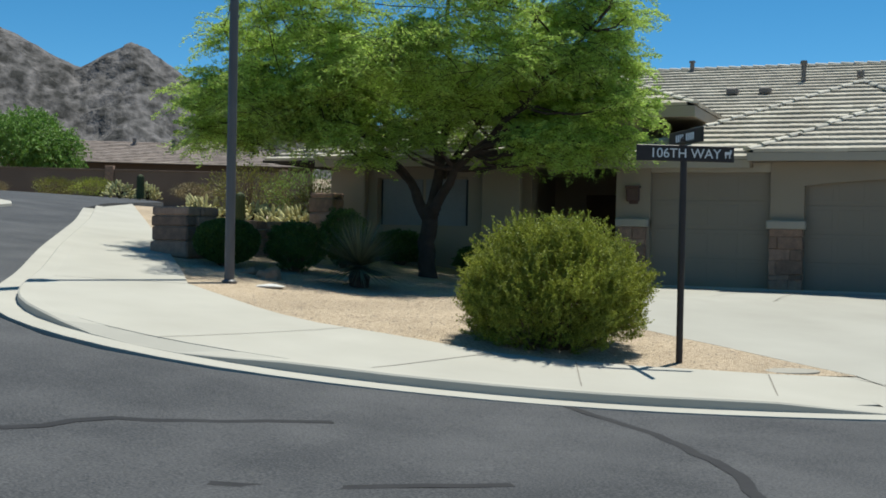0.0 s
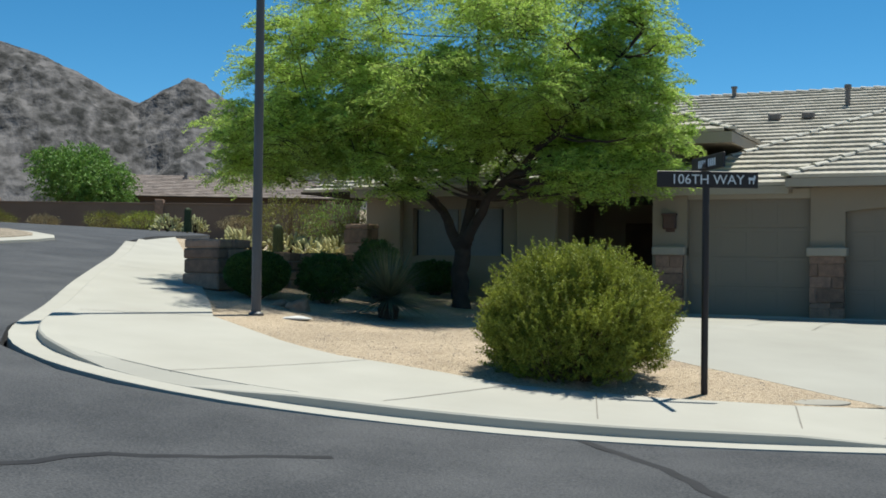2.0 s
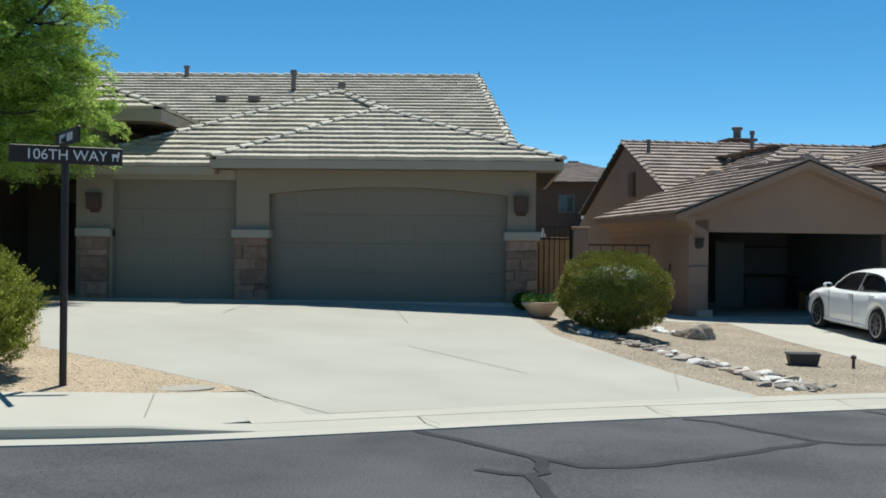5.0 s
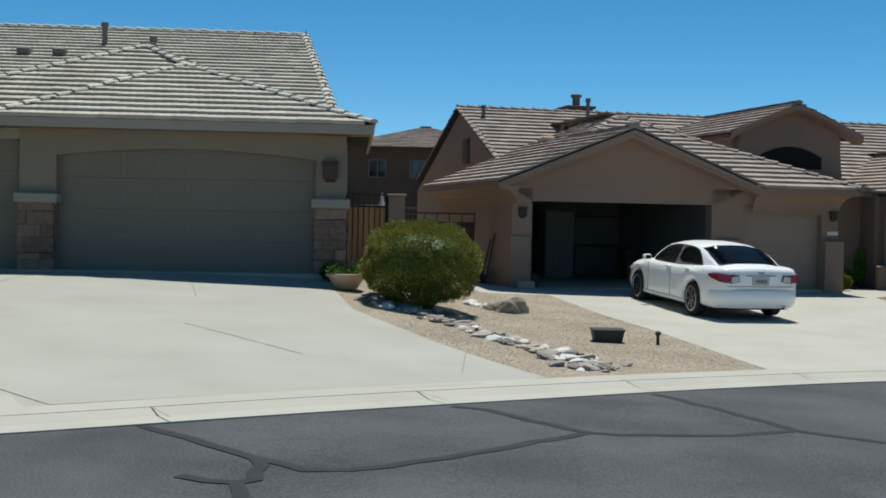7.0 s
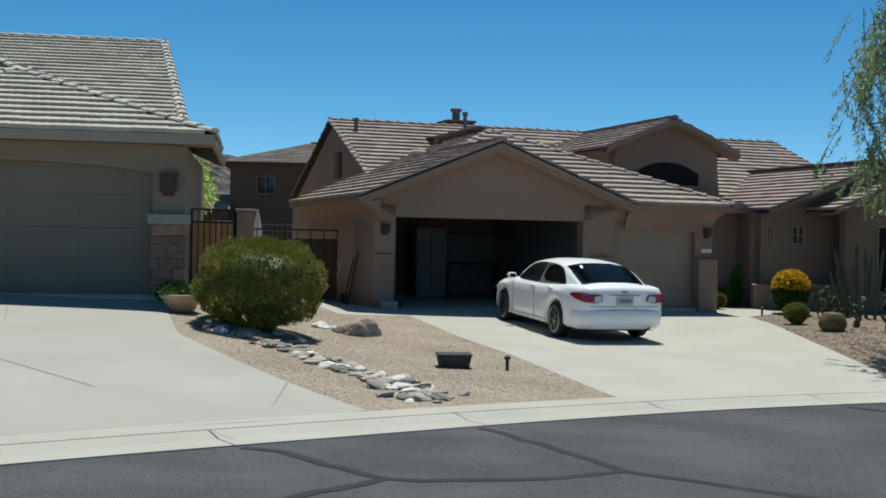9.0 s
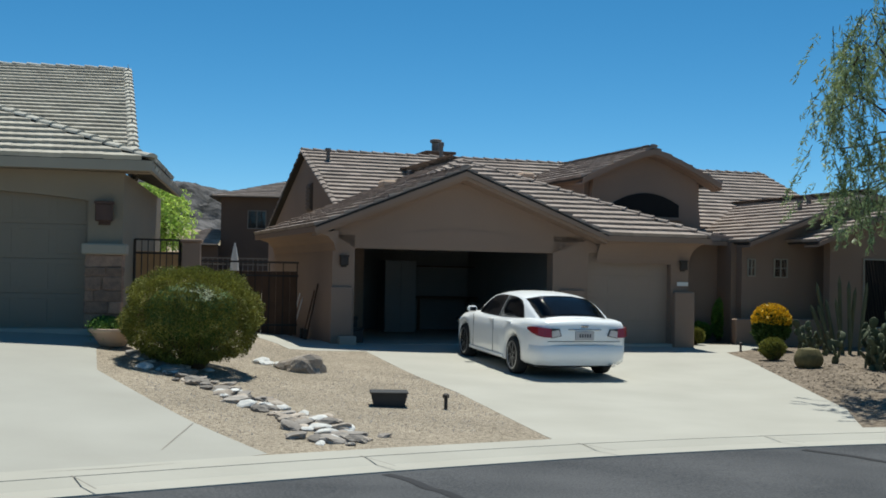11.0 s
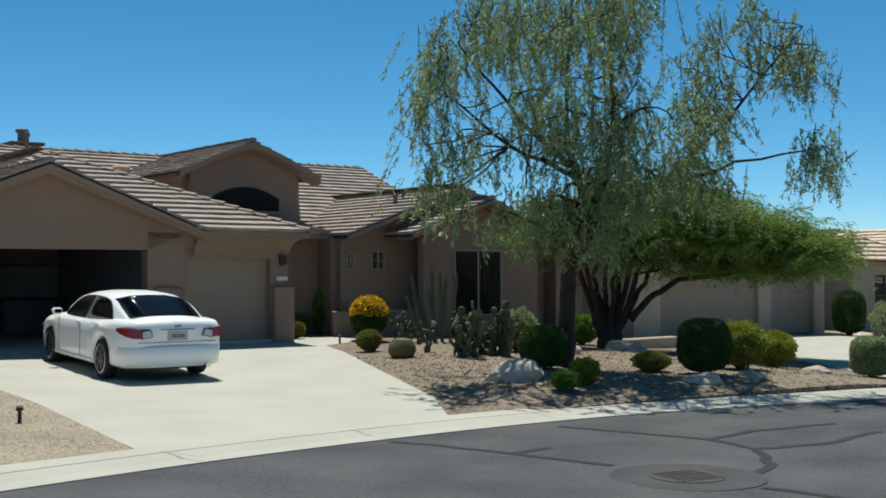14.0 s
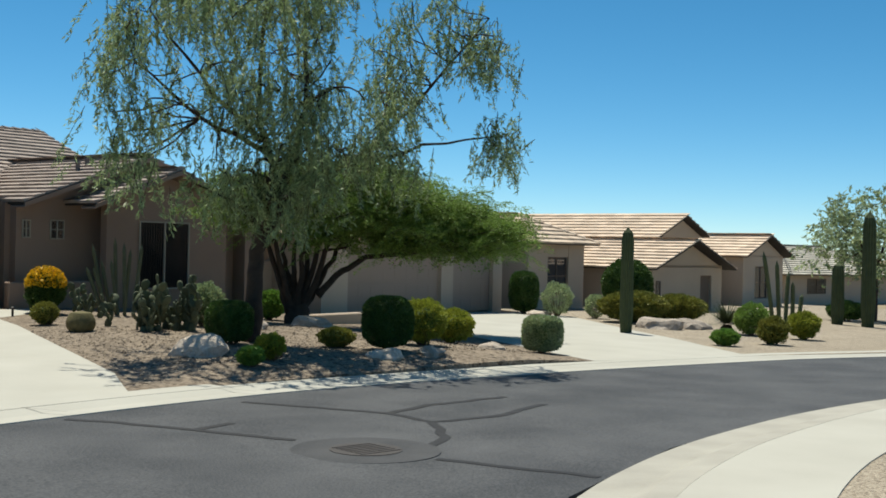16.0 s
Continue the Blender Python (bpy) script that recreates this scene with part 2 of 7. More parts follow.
BRICKRED = material("red_brown_sconce", (0.105, 0.062, 0.05), (0.075, 0.045, 0.036), 4, 50, 0.7, 0.1)
MOUNTAIN = material("rocky_mountain", (0.155, 0.144, 0.142), (0.03, 0.029, 0.027), 0.02, 0.11, 1.0, 0.8, amount=3.2, bump_dist=6.0, depth_turn=radians(40))
WINDOWGLASS = material("dark_window_glass", (0.035, 0.04, 0.045), (0.045, 0.05, 0.055), 1, 10, 0.05, 0, spec=0.6)
# matt near-black: shade behind openings and window panes, given as a colour
DARKNESS = material("unlit_interior", (0.012, 0.011, 0.01), (0.018, 0.016, 0.015), 2, 20, 0.9, 0)
BLIND = material("pale_window_blind", (0.24, 0.24, 0.24), (0.18, 0.18, 0.18), 0.8, 10, 0.5, 0)


# building blocks --------------------------------------------------------
def part(name, bm, mat=None, parent=None, label="", kind="", smooth_faces=False):
    """Links a bmesh, or a mesh, as one object under a thing."""
    if isinstance(bm, bmesh.types.BMesh):
        mesh = bpy.data.meshes.new(name)
        bmesh.ops.recalc_face_normals(bm, faces=bm.faces)
        bm.to_mesh(mesh)
        bm.free()
    else:
        mesh = bm
    if mat and not mesh.materials:
        mesh.materials.append(mat)
    if smooth_faces:
        mesh.polygons.foreach_set("use_smooth", [True] * len(mesh.polygons))
    ob = new(name, mesh)
    if parent:
        ob.parent = parent
    return tagged(ob, label=label, kind=kind)


def thing(name, label, category, m=Matrix(), group="", kind=""):
    ob = tagged(new(name), label, category, group, kind)
    ob.matrix_world = m
    ob.empty_display_size = 0.1
    return ob


def mesh_from(name, verts, faces, mat):
    mesh = bpy.data.meshes.new(name)
    mesh.from_pydata([tuple(v) for v in verts], [], [tuple(f) for f in faces])
    mesh.materials.append(mat)
    return mesh


def quads(name, corners, mat):
    """Many loose quads, fast; corners: an array of n x 4 x 3."""
    n = len(corners)
    mesh = bpy.data.meshes.new(name)
    mesh.vertices.add(n * 4)
    mesh.loops.add(n * 4)
    mesh.polygons.add(n)
    mesh.vertices.foreach_set("co", np.ascontiguousarray(corners, dtype=np.float32).ravel())
    mesh.loops.foreach_set("vertex_index", np.arange(n * 4, dtype=np.int32))
    mesh.polygons.foreach_set("loop_start", np.arange(0, n * 4, 4, dtype=np.int32))
    mesh.update(calc_edges=True)
    mesh.materials.append(mat)
    return mesh


def box(bm, lo, hi, bevel=0.0, m=None):
    vs = [bm.verts.new((x, y, z)) for z in (lo[2], hi[2]) for x, y in ((lo[0], lo[1]), (hi[0], lo[1]), (hi[0], hi[1]), (lo[0], hi[1]))]
    fs = [bm.faces.new([vs[i] for i in f]) for f in ((3, 2, 1, 0), (4, 5, 6, 7), (0, 1, 5, 4), (1, 2, 6, 5), (2, 3, 7, 6), (3, 0, 4, 7))]
    if bevel:
        made = bmesh.ops.bevel(bm, geom=list({e for f in fs for e in f.edges}), offset=bevel, segments=1, affect="EDGES")
    if m is not None:
        bmesh.ops.transform(bm, matrix=m, verts=vs if not bevel else list({v for f in made["faces"] for v in f.verts} | {v for v in vs if v.is_valid}))
    return bm


def boxed(lo, hi, bevel=0.0):
    return box(bmesh.new(), lo, hi, bevel)


def prism(outline, y0, y1):
    """An outline in x and z, drawn out from y0 to y1."""
    bm = bmesh.new()
    a = [bm.verts.new((x, y0, z)) for x, z in outline]
    b = [bm.verts.new((x, y1, z)) for x, z in outline]
    bm.faces.new(a)
    bm.faces.new(b[::-1])
    for i in range(len(a)):
        j = (i + 1) % len(a)
        bm.faces.new((a[j], a[i], b[i], b[j]))
    return bm


def tube(bm, path, radii, sides=8):
    """A tapered tube along points."""
    rings = []
    path = [Vector(p) for p in path]
    for i, p in enumerate(path):
        d = (path[min(i + 1, len(path) - 1)] - path[max(i - 1, 0)]).normalized()
        a = d.orthogonal().normalized() if i == 0 else (a - a.dot(d) * d).normalized()
        b = d.cross(a)
        rings.append([bm.verts.new(p + radii[i] * (math.cos(2 * math.pi * k / sides) * a + math.sin(2 * math.pi * k / sides) * b)) for k in range(sides)])
    for r, s in zip(rings, rings[1:]):
        for k in range(sides):
            bm.faces.new((r[k], r[(k + 1) % sides], s[(k + 1) % sides], s[k]))
    bm.faces.new(rings[0][::-1])
    bm.faces.new(rings[-1])
    return bm


def lathe(profile, sides=24):
    """Turns (radius, height) points round the z axis."""
    bm = bmesh.new()
    rings = [[bm.verts.new((r * math.cos(2 * math.pi * k / sides), r * math.sin(2 * math.pi * k / sides), z)) for k in range(sides)] for r, z in profile]
    for r, s in zip(rings, rings[1:]):
        for k in range(sides):
            bm.faces.new((r[k], r[(k + 1) % sides], s[(k + 1) % sides], s[k]))
    bm.faces.new(rings[0][::-1])
    bm.faces.new(rings[-1])
    return bm


def sheet(outline, zfun, lift=0.0, step=1.0, thick=0.25):
    """A slab over a plan outline that follows the ground, with sides."""
    bm = bmesh.new()
    bm.faces.new([bm.verts.new((x, y, 0)) for x, y in outline])
    xs, ys = [p[0] for p in outline], [p[1] for p in outline]
    for axis, lo, hi in ((0, min(xs), max(xs)), (1, min(ys), max(ys))):
        v = lo + step
        while v < hi:
            co, no = [0, 0, 0], [0, 0, 0]
            co[axis], no[axis] = v, 1
            bmesh.ops.bisect_plane(bm, geom=bm.verts[:] + bm.edges[:] + bm.faces[:], plane_co=co, plane_no=no)
            v += step
    bmesh.ops.triangulate(bm, faces=[f for f in bm.faces if len(f.verts) > 4])
    for v in bm.verts:
        v.co.z = zfun(v.co.x, v.co.y) + lift
    bmesh.ops.recalc_face_normals(bm, faces=bm.faces)
    if sum(f.normal.z for f in bm.faces) < 0:
        bmesh.ops.reverse_faces(bm, faces=bm.faces)
    rim = [e for e in bm.edges if e.is_boundary]
    made = bmesh.ops.extrude_edge_only(bm, edges=rim)["geom"]
    for v in made:
        if isinstance(v, bmesh.types.BMVert):
            v.co.z -= thick
    return bm


def rock_mesh(seed, flat=0.6, rough=0.25, sub=3):
    bm = bmesh.new()
    bmesh.ops.create_icosphere(bm, subdivisions=sub, radius=1)
    off = Vector((seed * 7.3, seed * 3.1, seed * 1.7))
    for v in bm.verts:
        k = 1 + rough * 1.6 * noise.noise(v.co * 1.1 + off) + rough * 0.5 * noise.noise(v.co * 3.1 + off)
        v.co *= k
        v.co.z *= flat
    mesh = bpy.data.meshes.new("rock")
    bm.to_mesh(mesh)
    bm.free()
    return mesh


KERB = [(-60, 54.8), (-21.6, 3.6), (-18.0, -1.0), (-13.15, -7.7), (-10.3, -11.4), (-9.2, -13.1), (-8.1, -14.3), (-6.5, -15.0), (-5.6, -15.15), (-4.2, -15.05),
        (-3.0, -14.72), (-1.5, -14.2), (0.1, -13.72), (1.9, -13.05), (4.0, -12.08), (6.57, -10.75), (9.58, -9.1), (11.3, -8.42),
        (13.4, -7.82), (15.1, -7.38), (17.0, -6.98), (19.0, -6.72), (21.4, -6.58), (25.0, -6.33), (32.0, -6.2), (40.0, -7.0), (60, -12.0)]


def smooth(a, b, v):
    t = min(max((v - a) / (b - a), 0.0), 1.0)
    return t * t * (3 - 2 * t)


def soft(v, k):
    return k * math.log1p(math.exp(min(max(v / k, -40), 40)))


def road_z(x, y):
    """Height of the street surface: level in the middle, climbing towards the side street, falling gently along the row of houses."""
    q = -(x + 1) * 0.8 + (y + 13) * 0.1
    return -0.1 * smooth(4, 11, x) - 0.021 * soft(min(x, 90) - 16, 3.0) + 0.13 * soft(min(q, 20), 0.8) + 0.06 * min(max(q - 20, 0.0), 45)


def kerb_y(x):
    pts = KERB[8:]
    if x <= pts[0][0]:
        return pts[0][1]
    for (x0, y0), (x1, y1) in zip(pts, pts[1:]):
        if x <= x1:
            return y0 + (y1 - y0) * (x - x0) / (x1 - x0)
    return pts[-1][1]


def lot_z(x, y):
    """Height of the lots behind the kerb."""
    d = max(y - kerb_y(x) - 1.2, 0.0)
    steep = 0.06 * min(d, 12.0)
    mild = 0.0217 * min(d, 11.5) + 0.022 * max(min(d, 11.5) - 7.0, 0.0)
    k = smooth(5, 9, x)
    z = road_z(x, y) + 0.05 + (steep * (1 - k) + mild * k) * smooth(-7, -1.5, x) * (1 - 0.5 * smooth(22, 30, x))
    mound = smooth(15.6, 18.5, x) * (1 - smooth(23, 26.5, x)) * smooth(-6.4, -4.6, y) * (1 - smooth(0.5, 5.0, y))
    pad = 0.735 + 0.13 * soft(-x - 5, 0.5)
    return min(z + 0.2 * mound, pad)


# ground, street and paving ------------------------------------------------
def base_z(x, y):
    """The desert floor: hidden below the paving near by, rising towards the mountains far off."""
    near = smooth(80, 72, x) * smooth(-72, -64, x) * smooth(60, 44, y) * smooth(-66, -62, y)
    far = soft((y - 60) * 0.05 - x * 0.035 - 2, 2.0) * smooth(60, 160, math.hypot(x, y))
    return lot_z(x, y) - 0.45 * near - 0.02 + min(far, 14)


def spread(n, near, far):
    """Grid lines, dense in the middle and wide apart far out."""
    return [math.copysign(near * abs(i) + (far - near * n) * (abs(i) / n) ** 4, i) for i in range(-n, n + 1)]


lines = spread(46, 1.3, 3500)
gv = [(x, y, base_z(x, y)) for y in lines for x in lines]
w = len(lines)
tagged(part("ground", mesh_from("ground", gv, [(j * w + i, j * w + i + 1, (j + 1) * w + i + 1, (j + 1) * w + i) for j in range(w - 1) for i in range(w - 1)], DESERT)),
       "dry desert floor of brown dirt and low scrub", "ground", kind="structure")


def offset(line, d):
    """The line moved d metres to its left."""
    out = []
    for i, p in enumerate(line):
        a, b = Vector(line[max(i - 1, 0)]), Vector(line[min(i + 1, len(line) - 1)])
        n = (b - a).normalized()
        out.append((p[0] - n.y * d, p[1] + n.x * d))
    return out


def resample(line, step):
    out = [line[0]]
    for a, b in zip(line, line[1:]):
        k = max(1, int(math.dist(a, b) / step))
        out += [(a[0] + (b[0] - a[0]) * (i + 1) / k, a[1] + (b[1] - a[1]) * (i + 1) / k) for i in range(k)]
    return out


KERB_LINE = resample(KERB[1:-1], 0.5)
for _ in range(6):
    KERB_LINE = [KERB_LINE[0]] + [tuple((a[k] + 2 * b[k] + c[k]) / 4 for k in (0, 1)) for a, b, c in zip(KERB_LINE, KERB_LINE[1:], KERB_LINE[2:])] + [KERB_LINE[-1]]
NEAR_SIDE = [(60, -21), (40, -13.4), (32, -11.75), (25.3, -11.5), (21.9, -11.95), (18.3, -12.8), (16.5, -13.5), (15.45, -13.9), (13.8, -14.9), (12.6, -16.6), (12.0, -19), (11.9, -40)]

road_outline = [(x, y) for x, y in KERB[1:]] + NEAR_SIDE + [(-62, -40), (-62, 15), (-48, 22), (-36, 25.5), (-30, 19), (-26, 11.5)]
tagged(part("road", sheet(road_outline, road_z, 0, 1.5, 0.3), ASPHALT), "worn grey asphalt street with sealed cracks", "road", kind="structure")


def kerb_height(x):
    """Upright kerb round the corner, dropped at the ramps and along the driveways."""
    ramp = smooth(-3.3, -5.2, x) * smooth(-7.7, -6.0, x)
    return 0.1 * (1 - 0.97 * ramp) * (1 - smooth(1.0, 2.6, x)) + 0.006


def profile_strip(line, offsets, heights):
    """A band along a line, with a cross section of (offset, height) points."""
    bm, rows = bmesh.new(), []
    for d in offsets:
        rows.append(offset(line, d))
    grid = [[bm.verts.new((rows[k][i][0], rows[k][i][1], road_z(*rows[k][i]) + heights[k](line[i][0]))) for k in range(len(offsets))] for i in range(len(line))]
    for a, b in zip(grid, grid[1:]):
        for k in range(len(offsets) - 1):
            bm.faces.new((a[k], b[k], b[k + 1], a[k + 1]))
    return bm


strip = profile_strip(KERB_LINE, (-0.02, 0.0, 0.36, 0.366, 0.39, 0.62, 0.66),
                      [lambda x: -0.2, lambda x: 0.012, lambda x: 0.008, lambda x: kerb_height(x) * 0.88 + 0.003, lambda x: kerb_height(x) + 0.008,
                       lambda x: 0.1 - 0.05 * smooth(1.0, 2.6, x), lambda x: -0.2])
tagged(part("kerb", strip, CONCRETE), "pale concrete kerb and gutter with a shaded upright face", "kerb", kind="structure")
near_line = resample(NEAR_SIDE[::-1], 0.5)
for _ in range(6):
    near_line = [near_line[0]] + [tuple((a[k] + 2 * b[k] + c[k]) / 4 for k in (0, 1)) for a, b, c in zip(near_line, near_line[1:], near_line[2:])] + [near_line[-1]]
near_line = near_line[::-1]
near_strip = profile_strip(near_line, (-0.02, 0.0, 0.4, 0.55, 0.8, 0.84), [lambda x: -0.2, lambda x: 0.012, lambda x: 0.02, lambda x: 0.08, lambda x: 0.1, lambda x: -0.2])
tagged(part("kerb", near_strip, KERBSTONE), "pale rolled concrete kerb on the near side of the street", "kerb", kind="structure")
near_walk = offset(near_line, 0.8) + offset(near_line, 1.95)[::-1]
tagged(part("pavement", sheet(near_walk, road_z, 0.098, 2, 0.25), CONCRETE), "sunlit concrete pavement on the near side", "pavement", kind="structure")
near_bed = offset(near_line, 1.95) + [(11, -60), (80, -60), (80, -30)]
tagged(part("ground_bed", sheet(near_bed, road_z, 0.085, 3, 0.3), GRAVEL_B), "tan gravel verge beside the near pavement", "gravel bed", kind="structure")

# the pavement round the corner, cut at its joints
corner = [p for p in KERB_LINE if p[0] < 1.9]
inner = offset(corner, 0.6)
BACK = [(-22.4, 7.0), (-16.6, 0.2), (-11.7, -5.6), (-9.2, -8.6), (-8.3, -9.75), (-6.2, -11.0), (-4.9, -11.6), (-4.0, -11.8), (-3.1, -11.92), (-2.36, -11.95), (-0.63, -11.4),
        (0.74, -10.9), (1.75, -10.3)]
walk_outline = inner + [(2.6, -11.6), (1.95, -10.3)] + BACK[::-1]


def walk_z(x, y):
    return road_z(x, y) + 0.05 + 0.05 * (1 - smooth(0.2, 1.9, x)) + 0.042 * min(max(y - kerb_y(x) - 0.9, 0.0), 2.2) * smooth(-6, -3, x)


tagged(part("pavement", sheet(walk_outline, walk_z, 0.0, 0.8, 0.3), CONCRETE), "wide sunlit concrete pavement round the street corner", "pavement", kind="structure")


def line_on(name, pts, zfun, width, mat, label, lift=0.006, step=0.3):
    """A narrow band lying on a surface: joints in concrete, sealed cracks."""
    pts = resample(pts, step)
    bm = bmesh.new()
    a, b = offset(pts, width / 2), offset(pts, -width / 2)
    va = [bm.verts.new((x, y, zfun(x, y) + lift)) for x, y in a]
    vb = [bm.verts.new((x, y, zfun(x, y) + lift)) for x, y in b]
    for i in range(len(pts) - 1):
        bm.faces.new((vb[i], vb[i + 1], va[i + 1], va[i]))
    return tagged(part(name, bm, mat), label, "joint" if mat is JOINT else "crack", kind="structure")


for a, b in (((-2.95, -13.95), (-2.3, -12.0)), ((-0.85, -13.15), (-1.35, -11.7)), ((-9.6, -11.3), (-8.3, -9.8)), ((-14.8, -4.6), (-12.9, -3.9)), ((-5.4, -14.4), (-4.4, -11.75)),
             ((1.1, -12.4), (0.8, -10.95))):
    line_on("pavement_joint", [a, b], walk_z, 0.016, JOINT, "narrow control joint in the concrete pavement")

# lots: gravel beds and driveways
tagged(part("gravel_bed", sheet([(-22.4, 7.0)] + BACK[1:] + [(0.0, -9.1), (-1.45, -8.39), (-3.2, -4.0), (-3.9, -1.0), (-3.9, 3), (-14, 3), (-20, 12)], lot_z, 0.0, 0.7, 0.3), GRAVEL),
       "golden gravel front garden bed", "gravel bed", kind="structure")


def drive_z(x, y):
    return lot_z(x, y) + 0.002


DRIVE_A = [(1.75, -10.3), (2.6, -11.6), (4.2, -10.95), (6.3, -9.93), (7.2, -9.45), (7.91, -8.75), (7.1, -7.1), (5.61, -3.8), (5.3, -1.6), (5.55, 0.5), (5.4, 0.6), (-3.9, 0.6), (-3.9, -1.0), (-3.2, -4.0), (-1.45, -8.39), (0.0, -9.1)]
tagged(part("driveway", sheet(DRIVE_A, drive_z, 0.0, 0.8, 0.3), CONCRETE_A), "broad sunlit concrete driveway of the grey roofed house", "driveway", kind="structure")
DRIVE_B = [(11.11, -7.5), (13.0, -6.95), (15.45, -6.4), (16.18, -4.55), (16.66, -2.15), (17.15, 0.4), (18.1, 4.6), (20.2, 6.4), (20.4, 7.2), (18.6, 6.9), (18.6, 7.6), (9.0, 5.4), (6.9, 9.6), (6.4, 9.6), (7.3, 5.7), (8.35, 2.2), (9.86, 2.7), (10.74, -3.2)]
tagged(part("driveway", sheet(DRIVE_B, drive_z, 0.0, 0.8, 0.3), CONCRETE), "sunlit concrete driveway with a side path", "driveway", kind="structure")
STRIP = [(7.2, -9.45), (9.4, -8.3), (11.11, -7.5), (10.74, -3.2), (9.86, 2.7), (8.35, 2.2), (7.3, 5.7), (6.6, 8.6), (5.45, 5), (5.55, 0.5), (5.3, -1.6), (5.61, -3.8), (7.1, -7.1), (7.91, -8.75)]
tagged(part("gravel_bed", sheet(STRIP, lot_z, 0.0, 0.7, 0.3), GRAVEL_B), "tan gravel bed between the two driveways", "gravel bed", kind="structure")
BED_B = [(15.45, -6.4), (19.0, -5.95), (24.0, -5.45), (25.8, -5.4), (27.9, 0.1), (29.6, 5.0), (36.3, 9.5), (34, 12), (22, 11), (18.6, 8.2), (18.6, 6.9), (20.4, 7.2), (20.2, 6.4), (18.1, 4.6), (17.15, 0.4), (16.66, -2.15), (16.18, -4.55)]
tagged(part("gravel_bed", sheet(BED_B, lot_z, 0.0, 0.7, 0.3), SOIL), "raised bed of brown soil and gravel planted with cacti", "planting bed", kind="structure")
DRIVE_C = [(25.8, -5.4), (31.0, -5.5), (34.0, -1.2), (38.6, 6.4), (39.5, 9.4), (36.3, 9.5), (29.6, 6.6), (29.6, 5.0), (27.9, 0.1)]
tagged(part("driveway", sheet(DRIVE_C, drive_z, 0.0, 1.2, 0.3), CONCRETE), "pale concrete driveway of the tan house", "driveway", kind="structure")
BED_C = [(31.0, -5.5), (40.0, -6.5), (60, -11.3), (75, -12), (75, 25), (39.5, 12), (39.5, 9.4), (38.6, 6.4), (34.0, -1.2)]
tagged(part("gravel_bed", sheet(BED_C, lot_z, 0.0, 1.5, 0.3), GRAVEL_B), "tan gravel front gardens with desert plants", "gravel bed", kind="structure")
apron = [p for p in KERB_LINE if p[0] > 1.9]
apron_line = [p for p in apron if p[0] < 38]
tagged(part("pavement", profile_strip(apron_line, (0.64, 0.66, 1.0, 1.04), [lambda x: -0.2, lambda x: 0.048, lambda x: 0.062, lambda x: -0.2]), CONCRETE),
       "concrete apron strip between kerb and driveways", "pavement", kind="structure")
for a, b in (((1.5, -10.2), (2.8, -11.45)), ((2.8, -11.45), (3.9, -10.95)), ((3.9, -10.95), (6.6, -9.75)), ((6.6, -9.75), (7.85, -8.95)), ((-0.9, -0.4), (-1.2, -3.6)), ((0.05, -0.4), (-0.1, -3.6)),
             ((2.55, -0.3), (3.1, -3.4)), ((3.3, -6.2), (5.0, -8.2)), ((6.9, -8.8), (7.1, -7.2))):
    line_on("driveway_joint", [a, b], drive_z, 0.014, JOINT, "hairline joint in the concrete driveway")
for x in (4.0, 6.55, 9.1, 11.6, 14.05, 17.0, 20.0, 23.0):
    y = kerb_y(x)
    line_on("kerb_joint", [(x, y + 0.02), (x - 0.28, y + 0.62)], road_z, 0.016, JOINT, "joint across the kerb", 0.052)

cracks = {"a": [(-3.79, -18.48), (-3.47, -17.59), (-2.78, -17.0), (-2.14, -16.32)], "b": [(-0.8, -13.9), (0.36, -14.96), (1.19, -16.15), (1.7, -17.4), (2.2, -20)],
          "c": [(3.8, -12.2), (4.4, -13.0), (4.89, -13.55), (5.26, -13.98), (5.83, -13.78), (6.35, -13.39), (6.98, -12.82), (7.73, -12.15), (8.3, -12.17), (9.11, -12.05), (9.83, -11.75), (10.19, -12.07), (10.54, -12.43), (11.3, -13.2)],
          "d": [(6.6, -10.8), (6.94, -11.0), (7.3, -11.53), (7.73, -12.15)], "e": [(9.0, -9.5), (9.12, -9.75), (9.49, -10.68), (9.83, -11.75)], "f": [(4.37, -14.18), (4.81, -14.45), (4.91, -15.3)], "g": [(4.89, -13.55), (4.91, -14.32), (4.81, -14.45)],
          "h": [(13.96, -7.85), (14.39, -8.59), (14.72, -9.26), (14.99, -9.88), (15.23, -10.4)], "i": [(15.7, -12.0), (15.93, -12.59), (16.21, -13.18), (16.33, -13.5)], "j": [(16.45, -7.51), (16.94, -8.41), (17.38, -9.3), (17.35, -10.11), (18.38, -10.15), (19.86, -9.53)],
          "k": [(17.38, -9.3), (18.38, -8.91), (20.0, -8.7)], "l": [(14.72, -9.26), (15.32, -9.04)], "m": [(16.0, -11.5), (16.71, -11.05), (17.35, -10.11)], "n": [(-1.78, -18.77), (-1.01, -18.32), (-0.07, -17.6)]}
for pts in cracks.values():
    wob = resample(pts, 0.25)
    wob = [(x + 0.07 * noise.noise((x * 3, y * 3, 1)), y + 0.07 * noise.noise((x * 3, y * 3, 9))) for x, y in wob]
    line_on("sealed_crack", wob, road_z, 0.115, SEAL, "wandering dark sealed crack in the asphalt", 0.005, 0.25)

